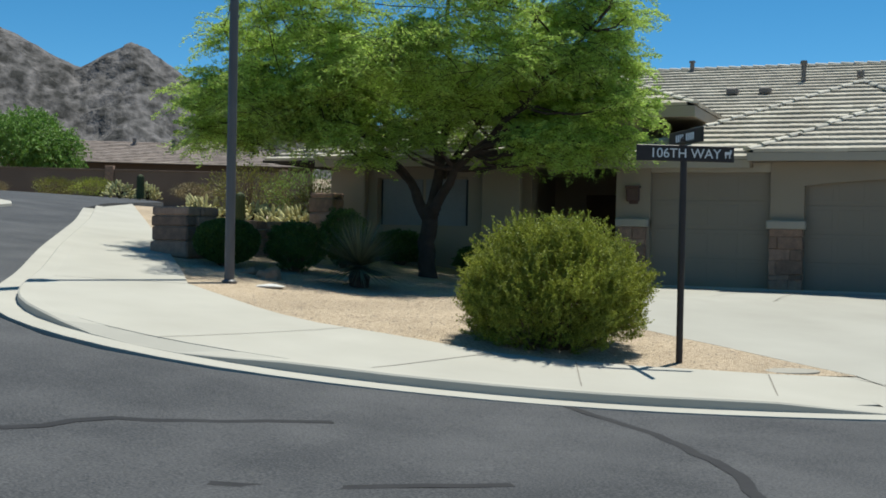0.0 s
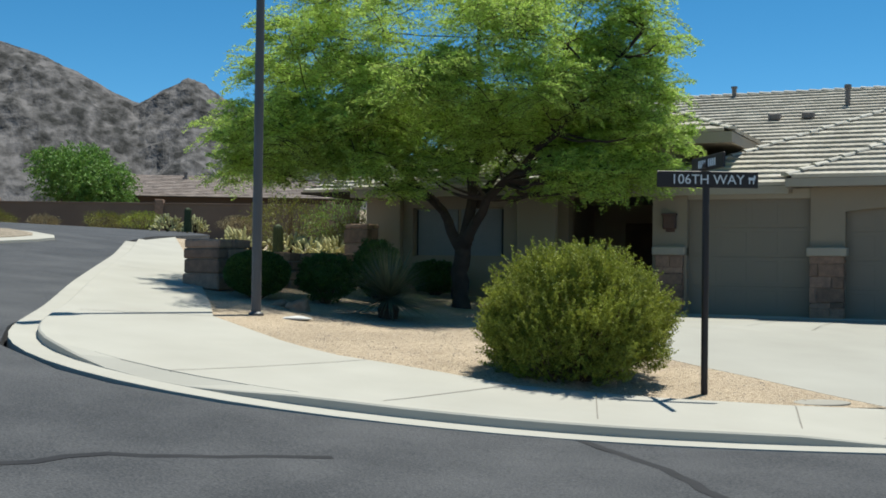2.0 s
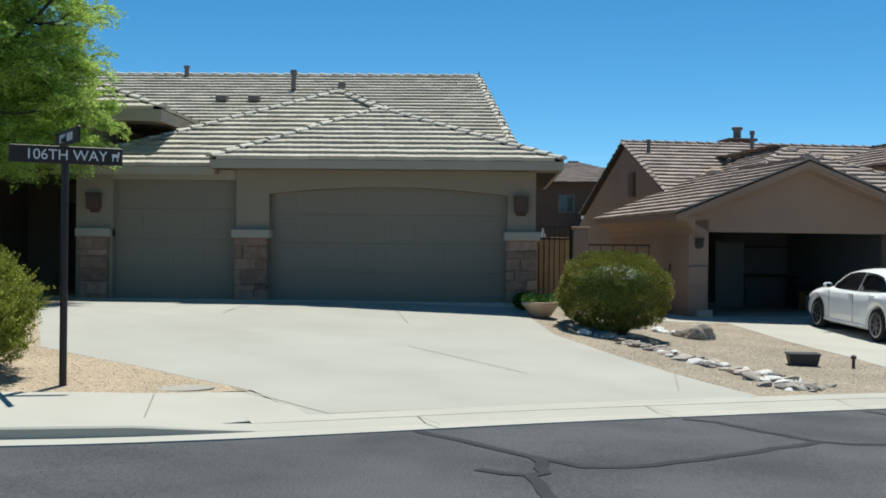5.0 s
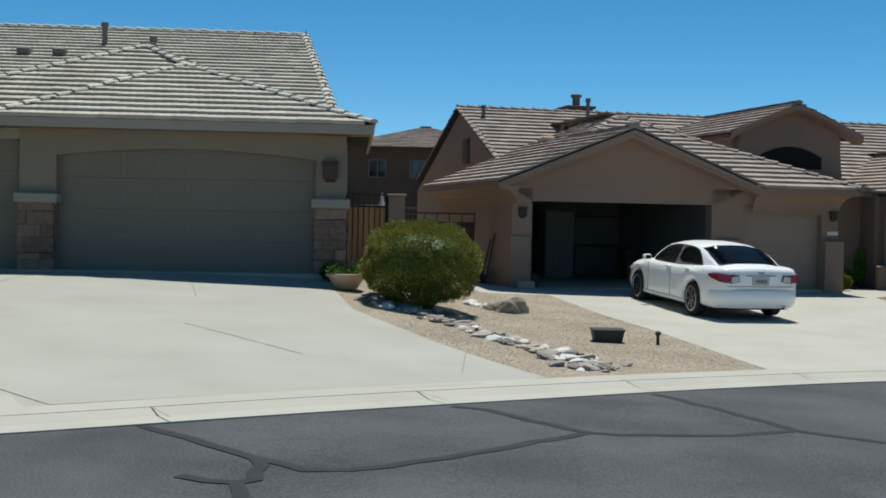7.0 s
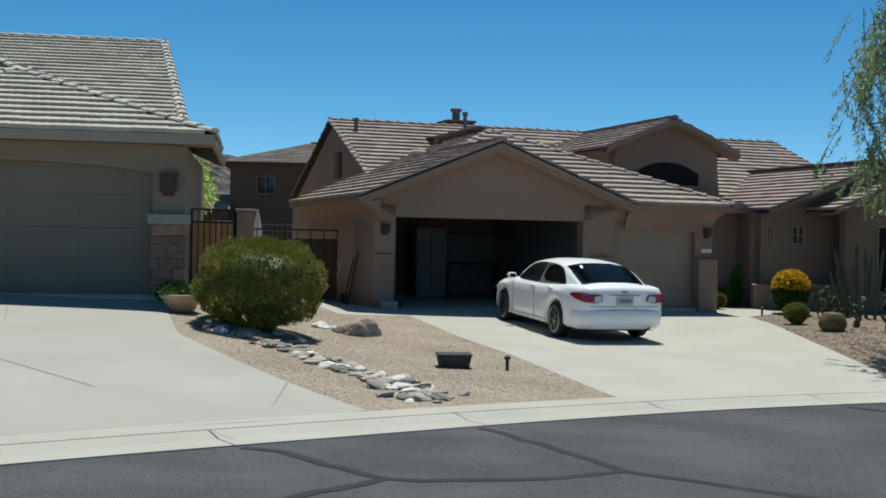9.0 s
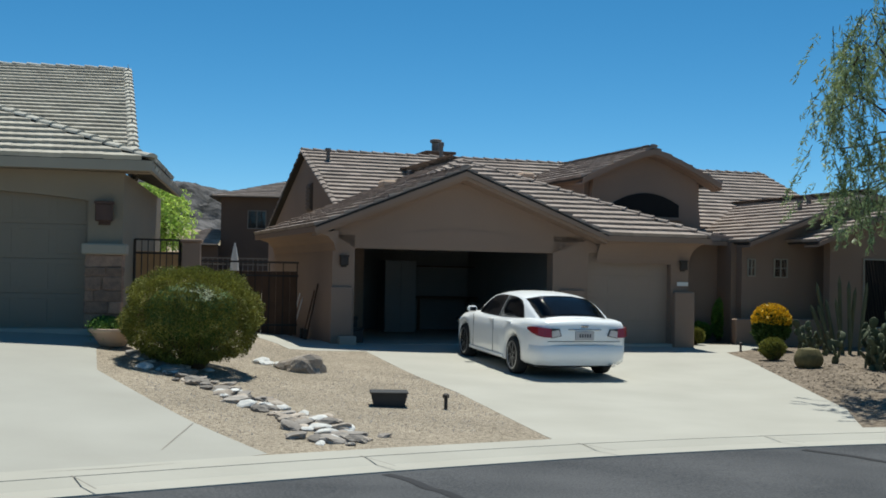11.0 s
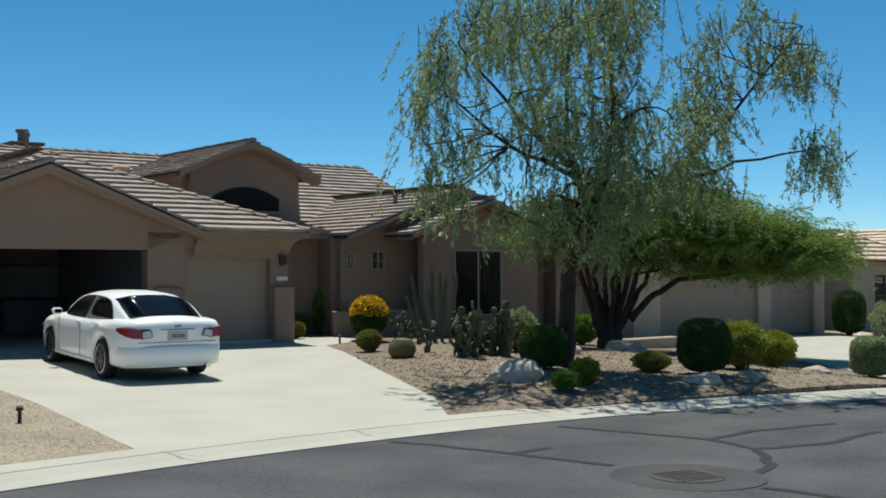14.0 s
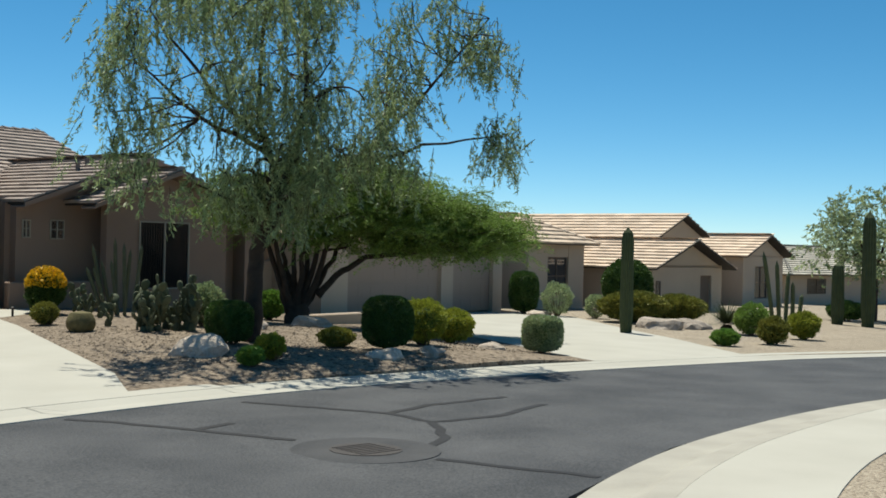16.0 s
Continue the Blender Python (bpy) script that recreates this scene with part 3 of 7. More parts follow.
# manhole with its patched ring
mh = thing("manhole_cover", "round iron manhole cover in a dark asphalt patch", "manhole", pose(15.46, -11.24, road_z(15.46, -11.24)))
part("asphalt_patch", lathe([(0.76, -0.05), (0.74, 0.006), (0.4, 0.006)], 32), PATCH, mh)
lid = part("iron_lid", lathe([(0.36, -0.03), (0.36, 0.012), (0.33, 0.014), (0.05, 0.014)], 28), RUST, mh)
for k in range(-3, 4):
    part("lid_rib", boxed((-0.24, k * 0.075 - 0.015, 0.012), (0.24, k * 0.075 + 0.015, 0.02)), RUST, lid)


# the corner of the side street opposite: kerb and gravel
CORNER = [(-20.5, -2.5), (-21.1, -0.6), (-21.7, 0.7), (-22.5, 1.5), (-23.7, 1.8), (-27, 1.6), (-34, 0.5), (-34, -16), (-23, -16), (-20.8, -7)]
tagged(part("kerb", sheet(CORNER, road_z, 0.07, 1.5, 0.3), CONCRETE), "pale concrete kerb round the opposite corner", "kerb", kind="structure")
INNER_CORNER = [(x - 0.5, y - 0.35) for x, y in CORNER[:6]] + [(-33.5, 0), (-33.5, -15.5), (-23.5, -15.5), (-21.3, -7)]
tagged(part("gravel_bed", sheet(INNER_CORNER, road_z, 0.09, 1.5, 0.3), GRAVEL_B), "tan gravel at the opposite corner", "gravel bed", kind="structure")


# houses -----------------------------------------------------------------------
TILE_FORMS = {}


def tile_form(width, mat):
    """One flat concrete tile, slightly cambered, lying from its lower edge upwards; shared by all tiles of that width."""
    key = (round(width, 2), mat.name)
    if key not in TILE_FORMS:
        h, t, n = 0.42, 0.05, 4
        xs = [0.0015 + (key[0] - 0.003) * i / n for i in range(n + 1)]
        up = [0.004 * math.sin(math.pi * 2 * i / n) ** 2 for i in range(n + 1)]
        v = [(x, 0, 0.03 + t + u) for x, u in zip(xs, up)] + [(x, h, 0.012 + u) for x, u in zip(xs, up)] + [(x, 0, 0.006) for x in xs]
        m = n + 1
        f = [(i, i + 1, m + i + 1, m + i) for i in range(n)] + [(2 * m + i, 2 * m + i + 1, i + 1, i) for i in range(n)]
        f += [(2 * m, 0, m), (n, 2 * m + n, m + n)]
        TILE_FORMS[key] = mesh_from("tile", v, f, mat)
    return TILE_FORMS[key]


def roof_plane(house, points, mat, pieces=0, course=0.34, tile=0.33, name="roof_slope"):
    """A tiled slope over a convex outline whose first two points are its eave, left to right seen from outside. The first pieces tiles are objects."""
    p = [Vector(q) for q in points]
    ex = (p[1] - p[0]).normalized()
    nz = ex.cross(p[2] - p[0]).normalized()
    ey = nz.cross(ex)
    frame_m = Matrix((ex, ey, nz)).transposed().to_4x4()
    frame_m.translation = p[0]
    flat = [((q - p[0]).dot(ex), (q - p[0]).dot(ey)) for q in p]
    bm = bmesh.new()
    a = [bm.verts.new(q) for q in p]
    b = [bm.verts.new(q - nz * 0.06) for q in p]
    bm.faces.new(a)
    bm.faces.new(b[::-1])
    for i in range(len(a)):
        j = (i + 1) % len(a)
        bm.faces.new((a[i], b[i], b[j], a[j]))
    deck = part(name, bm, UNDER, house)
    top = max(y for _, y in flat)

    def span(s):
        xs = []
        for (x0, y0), (x1, y1) in zip(flat, flat[1:] + flat[:1]):
            if (y0 - s) * (y1 - s) <= 0 and abs(y1 - y0) > 1e-6:
                xs.append(x0 + (x1 - x0) * (s - y0) / (y1 - y0))
        return (min(xs), max(xs)) if len(xs) > 1 else None

    verts, faces, k, made = [], [], 0, 0
    rng = random.Random(len(TILE_FORMS) * 31 + int(top * 100))
    while k * course < top - 0.05:
        s = k * course
        r0, r1 = span(max(s, 0.001)), span(min(s + course, top - 0.001))
        if r0 and r1:
            lo, hi = min(r0[0], r1[0]), max(r0[1], r1[1])
            x = lo - (tile * 0.5 if k % 2 else 0)
            while x < hi - 0.01:
                x0, x1 = max(x, (r0[0] + r1[0]) / 2 - 0.02), min(x + tile, (r0[1] + r1[1]) / 2 + 0.02)
                x += tile
                if x1 - x0 < 0.03:
                    continue
                lift, slip = rng.uniform(0, 0.006), rng.uniform(-0.008, 0.008)
                form = tile_form(x1 - x0, mat)
                place = frame_m @ pose(x0, s - 0.03 + slip, lift)
                if made < pieces:
                    ob = new("roof_tile", form)
                    ob.parent = deck
                    ob.matrix_local = place
                    made += 1
                else:
                    n = len(verts)
                    verts += [place @ v.co for v in form.vertices]
                    faces += [tuple(n + i for i in f.vertices) for f in form.polygons]
        k += 1
    if verts:
        part("roof_tiles", mesh_from("roof_tiles", verts, faces, mat), None, deck, kind="stuff")
    return deck


def caps(house, a, b, mat, step=0.36, radius=0.13):
    """Overlapping ridge tiles from a up to b."""
    a, b = Vector(a), Vector(b)
    d = (b - a).normalized()
    side = d.cross(Vector((0, 0, 1))).normalized()
    up = side.cross(d)
    n = max(1, int((b - a).length / step))
    bm = bmesh.new()
    for i in range(n):
        c = a + (b - a) * (i / n)
        ring = []
        for s, r, lift in ((0, radius, 0.075), (step * 1.12, radius * 0.82, 0.045)):
            ring.append([bm.verts.new(c + d * s + up * (lift + r * 0.55 * math.sin(q) - 0.03) + side * r * math.cos(q)) for q in [math.pi * j / 6 for j in range(7)]])
        for j in range(6):
            bm.faces.new((ring[0][j], ring[0][j + 1], ring[1][j + 1], ring[1][j]))
        bm.faces.new(ring[0])
    return part("ridge_tiles", bm, mat, house)


def vent_pipe(house, x, y, z, h=0.5, r=0.06, wide=0.0):
    bm = lathe([(r * 1.9, -0.12), (r * 1.6, 0.02), (r, 0.05), (r, h * 0.82), (r * 1.45, h * 0.84), (r * 1.35, h), (r * 0.3, h * 1.02)], 12)
    ob = part("vent_pipe", bm, VENT, house)
    ob.matrix_local = pose(x, y, z)
    return ob


def sconce(house, x, y, z, mat=BRICKRED, size=1.0):
    bm = boxed((-0.1, -0.03, -0.2), (0.1, 0, 0.2), 0.01)
    box(bm, (-0.14, -0.16, -0.14), (0.14, -0.02, 0.16), 0.02)
    box(bm, (-0.16, -0.18, 0.15), (0.16, -0.01, 0.2), 0.01)
    bmesh.ops.scale(bm, vec=(size, size, size), verts=bm.verts)
    ob = part("wall_lantern", bm, mat, house)
    ob.matrix_local = pose(x, y, z)


def stone_column(house, x0, x1, y, z0, z1, depth=0.3, seed=1):
    """Veneer stones, each its own piece, round a column."""
    rng = random.Random(seed)
    core = part("stone_column", boxed((x0 + 0.03, y + 0.03, z0), (x1 - 0.03, y + depth, z1)), STONE, house)
    z = z0
    while z < z1 - 0.04:
        h = min(rng.uniform(0.08, 0.34), z1 - z)
        cuts = [x0, x0 + (x1 - x0) * rng.uniform(0.2, 0.8), x1] if rng.random() < 0.8 else [x0, x1]
        for a, b in zip(cuts, cuts[1:]):
            bm = boxed((a + 0.003, y - rng.uniform(0, 0.03), z + 0.002), (b - 0.003, y + depth, z + h - 0.002), 0.016)
            for v in bm.verts:
                v.co += Vector((rng.uniform(-0.014, 0.014), rng.uniform(-0.008, 0.008), rng.uniform(-0.014, 0.014)))
            part("stone", bm, STONE, core)
        z += h


def sectional_door(house, x0, x1, z0, z1, y, mat, rows=4, cols=8):
    """A garage door of four hinged sections with raised panels."""
    door = part("garage_door", boxed((x0, y + 0.02, z0), (x1, y + 0.06, z1)), mat, house)
    h = (z1 - z0) / rows
    for r in range(rows):
        part("door_section", boxed((x0, y, z0 + r * h + 0.002), (x1, y + 0.021, z0 + (r + 1) * h - 0.002), 0.004), mat, door)
        wc = (x1 - x0) / cols
        for c in range(cols):
            part("door_panel", boxed((x0 + c * wc + 0.06, y - 0.005, z0 + r * h + 0.09), (x0 + (c + 1) * wc - 0.06, y + 0.004, z0 + (r + 1) * h - 0.09), 0.003), mat, door)
    return door


def arch_lintel(x0, x1, z_spring, rise, z_top, n=10):
    pts = [(x0, z_top), (x0, z_spring)]
    for i in range(n + 1):
        u = i / n
        pts.append((x0 + (x1 - x0) * u, z_spring + rise * (1 - (2 * u - 1) ** 2)))
    return [(x0, z_top)] + pts[1:] + [(x1, z_top)]


def window(house, x0, x1, z0, z1, y, cols=2, rows=2, frame_mat=WHITE, glass=WINDOWGLASS, t=0.05):
    w = part("window", boxed((x0, y + 0.03, z0), (x1, y + 0.05, z1)), glass, house)
    for i in range(cols + 1):
        x = x0 + (x1 - x0) * i / cols
        part("window_frame", boxed((x - t / 2, y - 0.01, z0 - t / 2), (x + t / 2, y + 0.03, z1 + t / 2)), frame_mat, w)
    for i in range(rows + 1):
        z = z0 + (z1 - z0) * i / rows
        part("window_bar", boxed((x0 - t / 2, y - 0.006, z - t / 2), (x1 + t / 2, y + 0.028, z + t / 2)), frame_mat, w)
    return w


# the grey-roofed house: garage wing, entry tower and bedroom wing
F = 0.75
ha = thing("house", "taupe stucco house with grey tiled hip roofs, two closed garage doors", "house")
part("wall", boxed((-4.0, 0.15, 0.2), (-3.24, 0.45, 3.42)), STUCCO_A, ha)
part("wall", boxed((-0.68, 0.15, 0.2), (0.0, 0.5, 3.5)), STUCCO_A, ha)
part("wall", boxed((4.88, 0.15, 0.2), (5.45, 0.5, 3.42)), STUCCO_A, ha)
part("wall", boxed((-3.24, 0.2, 3.22), (-0.68, 0.45, 3.42)), TRIM_A, ha, "lighter stucco band over the small garage door")
part("wall", prism(arch_lintel(0.0, 4.88, 2.93, 0.16, 3.45), 0.15, 0.5), STUCCO_A, ha)
part("wall", boxed((5.2, 0.5, 0.2), (5.45, 7.5, 3.42)), STUCCO_A, ha)
part("wall", boxed((-4.0, 0.45, 0.2), (-3.8, 6.0, 3.42)), STUCCO_A, ha)
sectional_door(ha, 0.0, 4.88, F, 3.12, 0.36, DOOR_A, 4, 8)
sectional_door(ha, -3.24, -0.68, F, 3.24, 0.36, DOOR_A, 4, 4)
for i, (a, b) in enumerate(((-3.9, -3.3), (-0.68, 0.0), (4.86, 5.48))):
    stone_column(ha, a, b, 0.02, 0.5, 2.02, 0.3, i + 3)
    part("column_cap", boxed((a - 0.06, -0.06, 2.02), (b + 0.06, 0.34, 2.2), 0.02), TRIM_A, ha, "pale stucco cap on a stone column")
sconce(ha, 5.15, 0.14, 2.72)
sconce(ha, -3.6, 0.14, 2.72)
part("door_sill", boxed((-3.9, -0.1, 0.55), (5.4, 0.6, F + 0.01)), CONCRETE, ha)
# front hip over the large door, and the wide hip behind it
EA = 3.6
roof_plane(ha, [(-1.1, -0.4, EA), (5.95, -0.4, EA), (1.98, 3.1, 5.03)], TILE_A, 300)
roof_plane(ha, [(5.95, -0.4, EA), (5.95, 3.9, EA), (1.98, 3.84, 5.03), (1.98, 3.1, 5.03)], TILE_A)
roof_plane(ha, [(-1.1, 0.3, EA), (-1.1, -0.4, EA), (1.98, 3.1, 5.03), (1.98, 3.86, 5.03)], TILE_A)
roof_plane(ha, [(-4.4, 0.0, EA - 0.12), (5.93, 0.0, EA - 0.12), (0.78, 5.2, 5.7)], TILE_A, 120)
roof_plane(ha, [(-4.4, 9.0, EA - 0.12), (-4.4, 0.0, EA - 0.12), (0.8, 5.2, 5.7), (0.8, 9.0, 5.7)], TILE_A)
roof_plane(ha, [(5.93, 0.0, EA - 0.12), (5.93, 6.6, EA - 0.12), (0.8, 6.6, 5.7), (0.8, 5.2, 5.7)], TILE_A)
for a, b in (((-1.1, -0.4, EA), (1.98, 3.1, 5.03)), ((5.95, -0.4, EA), (1.98, 3.1, 5.03)), ((-4.4, 0.0, EA - 0.12), (0.8, 5.2, 5.7)), ((2.02, 3.35, 5.03), (0.8, 5.2, 5.7)), ((0.8, 5.2, 5.7), (0.8, 8.0, 5.7))):
    caps(ha, a, b, CAP_A)
part("fascia", boxed((-1.1, -0.42, EA - 0.18), (5.97, -0.36, EA - 0.01)), TRIM_A, ha)
part("fascia", boxed((5.9, -0.36, EA - 0.18), (5.96, 6.5, EA - 0.01)), TRIM_A, ha)
part("fascia", boxed((-1.12, -0.36, EA - 0.18), (-1.06, 0.15, EA - 0.01)), TRIM_A, ha)
part("soffit", boxed((-1.06, -0.36, EA - 0.17), (5.9, 0.5, EA - 0.13)), STUCCO_A, ha)
part("fascia", boxed((-4.4, -0.02, EA - 0.3), (-1.1, 0.04, EA - 0.13)), TRIM_A, ha)
part("soffit", boxed((-4.4, 0.04, EA - 0.28), (-1.06, 0.5, EA - 0.2)), STUCCO_A, ha)
# main roof behind
RZ = 7.05
roof_plane(ha, [(-15.0, 3.2, 3.74), (5.3, 3.2, 3.74), (4.15, 11.6, RZ), (-9.0, 11.6, RZ)], TILE_A, 0)
roof_plane(ha, [(5.3, 3.2, 3.74), (3.4, 20.0, 3.74), (4.15, 11.6, RZ)], TILE_A)
roof_plane(ha, [(-15.0, 20.0, 3.74), (-15.0, 3.2, 3.74), (-9.0, 11.6, RZ)], TILE_A)
caps(ha, (5.3, 3.2, 3.74), (4.15, 11.6, RZ), CAP_A)
caps(ha, (-9.0, 11.6, RZ), (4.15, 11.6, RZ), CAP_A)
for x, y, z, h in ((-4.6, 11.3, 6.95, 0.36), (-1.1, 9.7, 6.3, 0.65), (0.6, 7.2, 5.3, 0.95)):
    vent_pipe(ha, x, y, z, h, 0.07)
for x, y, z in ((-2.9, 8.6, 5.88), (-2.0, 8.6, 5.88)):
    part("roof_vent", boxed((x - 0.16, y - 0.2, z), (x + 0.16, y + 0.3, z + 0.2), 0.04), VENT, ha)
# entry tower with its own hip roof, and the dark porch below it
part("wall", boxed((-6.75, 1.3, 0.4), (-6.35, 1.7, 4.6)), STUCCO_A, ha)
part("wall", boxed((-4.25, 1.3, 0.4), (-3.85, 1.7, 4.6)), STUCCO_A, ha)
part("wall", boxed((-6.35, 1.3, 3.5), (-4.25, 1.7, 4.6)), STUCCO_A, ha)
part("wall", boxed((-7.2, 5.2, 0.4), (-3.85, 5.4, 4.6)), STUCCO_A, ha)
part("wall", boxed((-7.2, 1.7, 0.4), (-7.0, 5.2, 4.6)), STUCCO_A, ha)
part("wall", boxed((-4.05, 1.7, 0.4), (-3.85, 5.2, 4.6)), STUCCO_A, ha)
part("porch_ceiling", boxed((-7.1, 1.6, 3.5), (-3.95, 5.3, 3.58)), STUCCO_A, ha)
part("porch_floor", boxed((-7.0, 0.6, 0.3), (-3.9, 5.3, F + 0.02)), CONCRETE, ha)
dr = part("entry_door", boxed((-6.1, 5.08, F), (-5.0, 5.16, 2.9), 0.01), WOOD_D, ha, "dark timber entry door deep in the porch")
part("door_handle", boxed((-5.14, 5.0, 1.7), (-5.1, 5.08, 1.95), 0.01), IRON, dr)
for pts in ([(-7.9, 0.9, 4.75), (-2.45, 0.9, 4.75), (-5.0, 2.9, 5.75), (-5.9, 2.9, 5.75)], [(-2.45, 0.9, 4.75), (-2.45, 6.0, 4.75), (-5.0, 6.0, 5.75), (-5.0, 2.9, 5.75)], [(-7.9, 6.0, 4.75), (-7.9, 0.9, 4.75), (-5.9, 2.9, 5.75), (-5.9, 6.0, 5.75)]):
    roof_plane(ha, pts, TILE_A)
caps(ha, (-2.45, 0.9, 4.75), (-5.0, 2.9, 5.75), CAP_A)
part("fascia", boxed((-7.9, 0.86, 4.5), (-2.45, 0.92, 4.74)), TRIM_A, ha)
part("fascia", boxed((-2.51, 0.92, 4.5), (-2.45, 6.0, 4.74)), TRIM_A, ha)
part("soffit", boxed((-7.85, 0.92, 4.52), (-2.51, 5.9, 4.58)), STUCCO_A, ha)
# bedroom wing with the wide window
part("wall", boxed((-11.25, 0.6, 0.4), (-10.1, 0.95, 3.5)), STUCCO_A, ha)
part("wall", boxed((-7.7, 0.6, 0.4), (-6.75, 0.95, 3.5)), STUCCO_A, ha)
part("wall", boxed((-6.95, 0.95, 0.4), (-6.75, 1.3, 3.5)), STUCCO_A, ha)
part("wall", boxed((-10.1, 0.6, 0.4), (-7.7, 0.95, 1.95)), STUCCO_A, ha)
part("wall", boxed((-10.1, 0.6, 3.12), (-7.7, 0.95, 3.5)), STUCCO_A, ha)
part("wall", boxed((-11.25, 0.95, 0.4), (-11.0, 18, 3.5)), STUCCO_A, ha)
part("pilaster", boxed((-7.3, 0.42, 0.5), (-6.35, 0.6, 3.4), 0.02), STUCCO_A, ha)
part("pilaster", boxed((-11.3, 0.42, 0.5), (-10.35, 0.6, 3.4), 0.02), STUCCO_A, ha)
w = window(ha, -10.1, -7.7, 1.95, 3.12, 0.75, 2, 1, STUCCO_A, WINDOWGLASS, 0.07)
for x in (-10.0, -8.85):
    blind = part("window_blind", boxed((x, 0.735, 1.98), (x + 1.05, 0.745, 3.09)), BLIND, w, "pale slatted blind")
    for k in range(14):
        part("slat", boxed((x, 0.715, 2.0 + k * 0.078), (x + 1.05, 0.734, 2.062 + k * 0.078)), BLIND, blind)
roof_plane(ha, [(-11.5, 0.0, 3.55), (-6.9, 0.0, 3.55), (-9.0, 4.0, 5.0), (-9.8, 4.0, 5.0)], TILE_A, 80)
roof_plane(ha, [(-11.5, 12.0, 3.55), (-11.5, 0.0, 3.55), (-9.8, 4.0, 5.0), (-9.8, 12.0, 5.0)], TILE_A)
part("fascia", boxed((-11.5, -0.04, 3.36), (-6.9, 0.02, 3.54)), TRIM_A, ha)
part("soffit", boxed((-11.45, 0.02, 3.38), (-6.95, 0.9, 3.4)), STUCCO_A, ha)
part("wall", boxed((-11.0, 17.8, 0.4), (3.3, 18.0, 3.5)), STUCCO_A, ha)
part("ceiling", boxed((-11.2, 0.95, 3.38), (3.2, 18.0, 3.44)), STUCCO_A, ha)

# the brown-roofed house with the open garage, in its own frame
TB = radians(10)
hb = thing("house", "pinkish tan stucco house with brown tiled roofs, open double garage", "house", pose(9.73, 4.38, 0.3, 0, 0, 10))
OW, WR, GR, GC = 4.56, 8.0, 5.7, 2.3
EB = 2.45
part("wall", boxed((-0.48, -0.02, -0.5), (0.0, 0.3, 2.3)), STUCCO_B, hb)
part("wall", boxed((OW, -0.02, -0.5), (5.42, 0.3, 2.4)), STUCCO_B, hb)
part("wall", boxed((7.54, -0.02, -0.5), (WR, 0.3, 2.4)), STUCCO_B, hb)
part("wall", boxed((5.42, 0.0, 2.06), (7.54, 0.3, 2.4)), STUCCO_B, hb)
gable = [(-0.48, 2.3), (0.0, 2.02), (OW, 2.02), (5.3, 2.3), (5.42, 2.38), (GC, 3.6), (-0.48, 2.42)]
part("wall", prism(gable, -0.02, 0.28), STUCCO_B, hb)
arch = [(0.0, 2.06), (OW, 2.06)] + [(OW - OW * i / 12, 2.06 + 0.42 * (1 - (i / 6 - 1) ** 2)) for i in range(1, 12)]
part("garage_header", prism(arch, -0.032, -0.022), STUCCO_B, hb, "shallow raised stucco arch over the garage opening")
part("wall", boxed((-0.48, 0.3, -0.5), (-0.3, 6.6, 2.4)), STUCCO_B, hb)
part("pier", boxed((4.7, -0.14, -0.4), (5.3, 0.0, 1.2), 0.02), STUCCO_B, hb)
part("pier", boxed((7.56, -0.2, -0.4), (8.08, 0.0, 1.2), 0.02), STUCCO_B, hb)
part("pier", boxed((-0.52, -0.1, -0.4), (-0.05, 0.0, 1.2), 0.02), STUCCO_B, hb)
sectional_door(hb, 5.42, 7.54, 0.0, 2.08, 0.16, DOOR_B, 4, 4)
part("wall", boxed((WR - 0.2, 0.3, -0.5), (WR, 7.3, 2.4)), STUCCO_B, hb)
sconce(hb, 7.84, -0.02, 1.8, IRON, 0.62)
sconce(hb, -0.24, -0.02, 1.74, IRON, 0.62)
part("number_plate", boxed((7.7, -0.05, 1.34), (7.98, -0.02, 1.43)), WHITE, hb)
# inside of the garage
part("garage_floor", boxed((-0.3, -0.1, -0.3), (7.8, 7.3, 0.0)), CONCRETE, hb)
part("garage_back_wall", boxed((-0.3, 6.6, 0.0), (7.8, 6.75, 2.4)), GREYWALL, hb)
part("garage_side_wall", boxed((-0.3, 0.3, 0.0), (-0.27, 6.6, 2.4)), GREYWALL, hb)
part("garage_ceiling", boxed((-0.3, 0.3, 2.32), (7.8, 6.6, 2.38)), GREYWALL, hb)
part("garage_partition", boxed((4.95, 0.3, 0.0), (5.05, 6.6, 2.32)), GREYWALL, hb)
part("raised_door_panel", boxed((0.05, 0.5, 2.16), (4.5, 2.7, 2.22), 0.01), DOOR_B, hb)
HR = EB + 2.0
roof_plane(hb, [(5.6, -0.45, EB), (8.33, -0.45, EB), (3.95, 4.55, HR), (2.5, 3.0, EB + 1.38)], TILE_B, 160)
roof_plane(hb, [(8.33, -0.45, EB), (8.33, 12.0, EB), (3.95, 12.0, HR), (3.95, 4.55, HR)], TILE_B)
roof_plane(hb, [(-0.95, 6.8, EB), (-0.95, -0.45, EB), (3.95, 4.55, HR), (3.95, 6.8, HR)], TILE_B, 120)
roof_plane(hb, [(GR, -0.5, EB), (GR, 3.6, EB), (GC, 3.6, EB + 1.3), (GC, -0.5, EB + 1.3)], TILE_B)
roof_plane(hb, [(-0.95, 3.6, EB), (-0.95, -0.5, EB), (GC, -0.5, EB + 1.3), (GC, 3.6, EB + 1.3)], TILE_B)
part("bargeboard", prism([(-0.98, EB - 0.15), (GC, EB + 1.15), (GR + 0.03, EB - 0.15), (GR + 0.03, EB - 0.05), (GC, EB + 1.26), (-0.98, EB - 0.05)], -0.52, -0.46), STUCCO_B, hb)
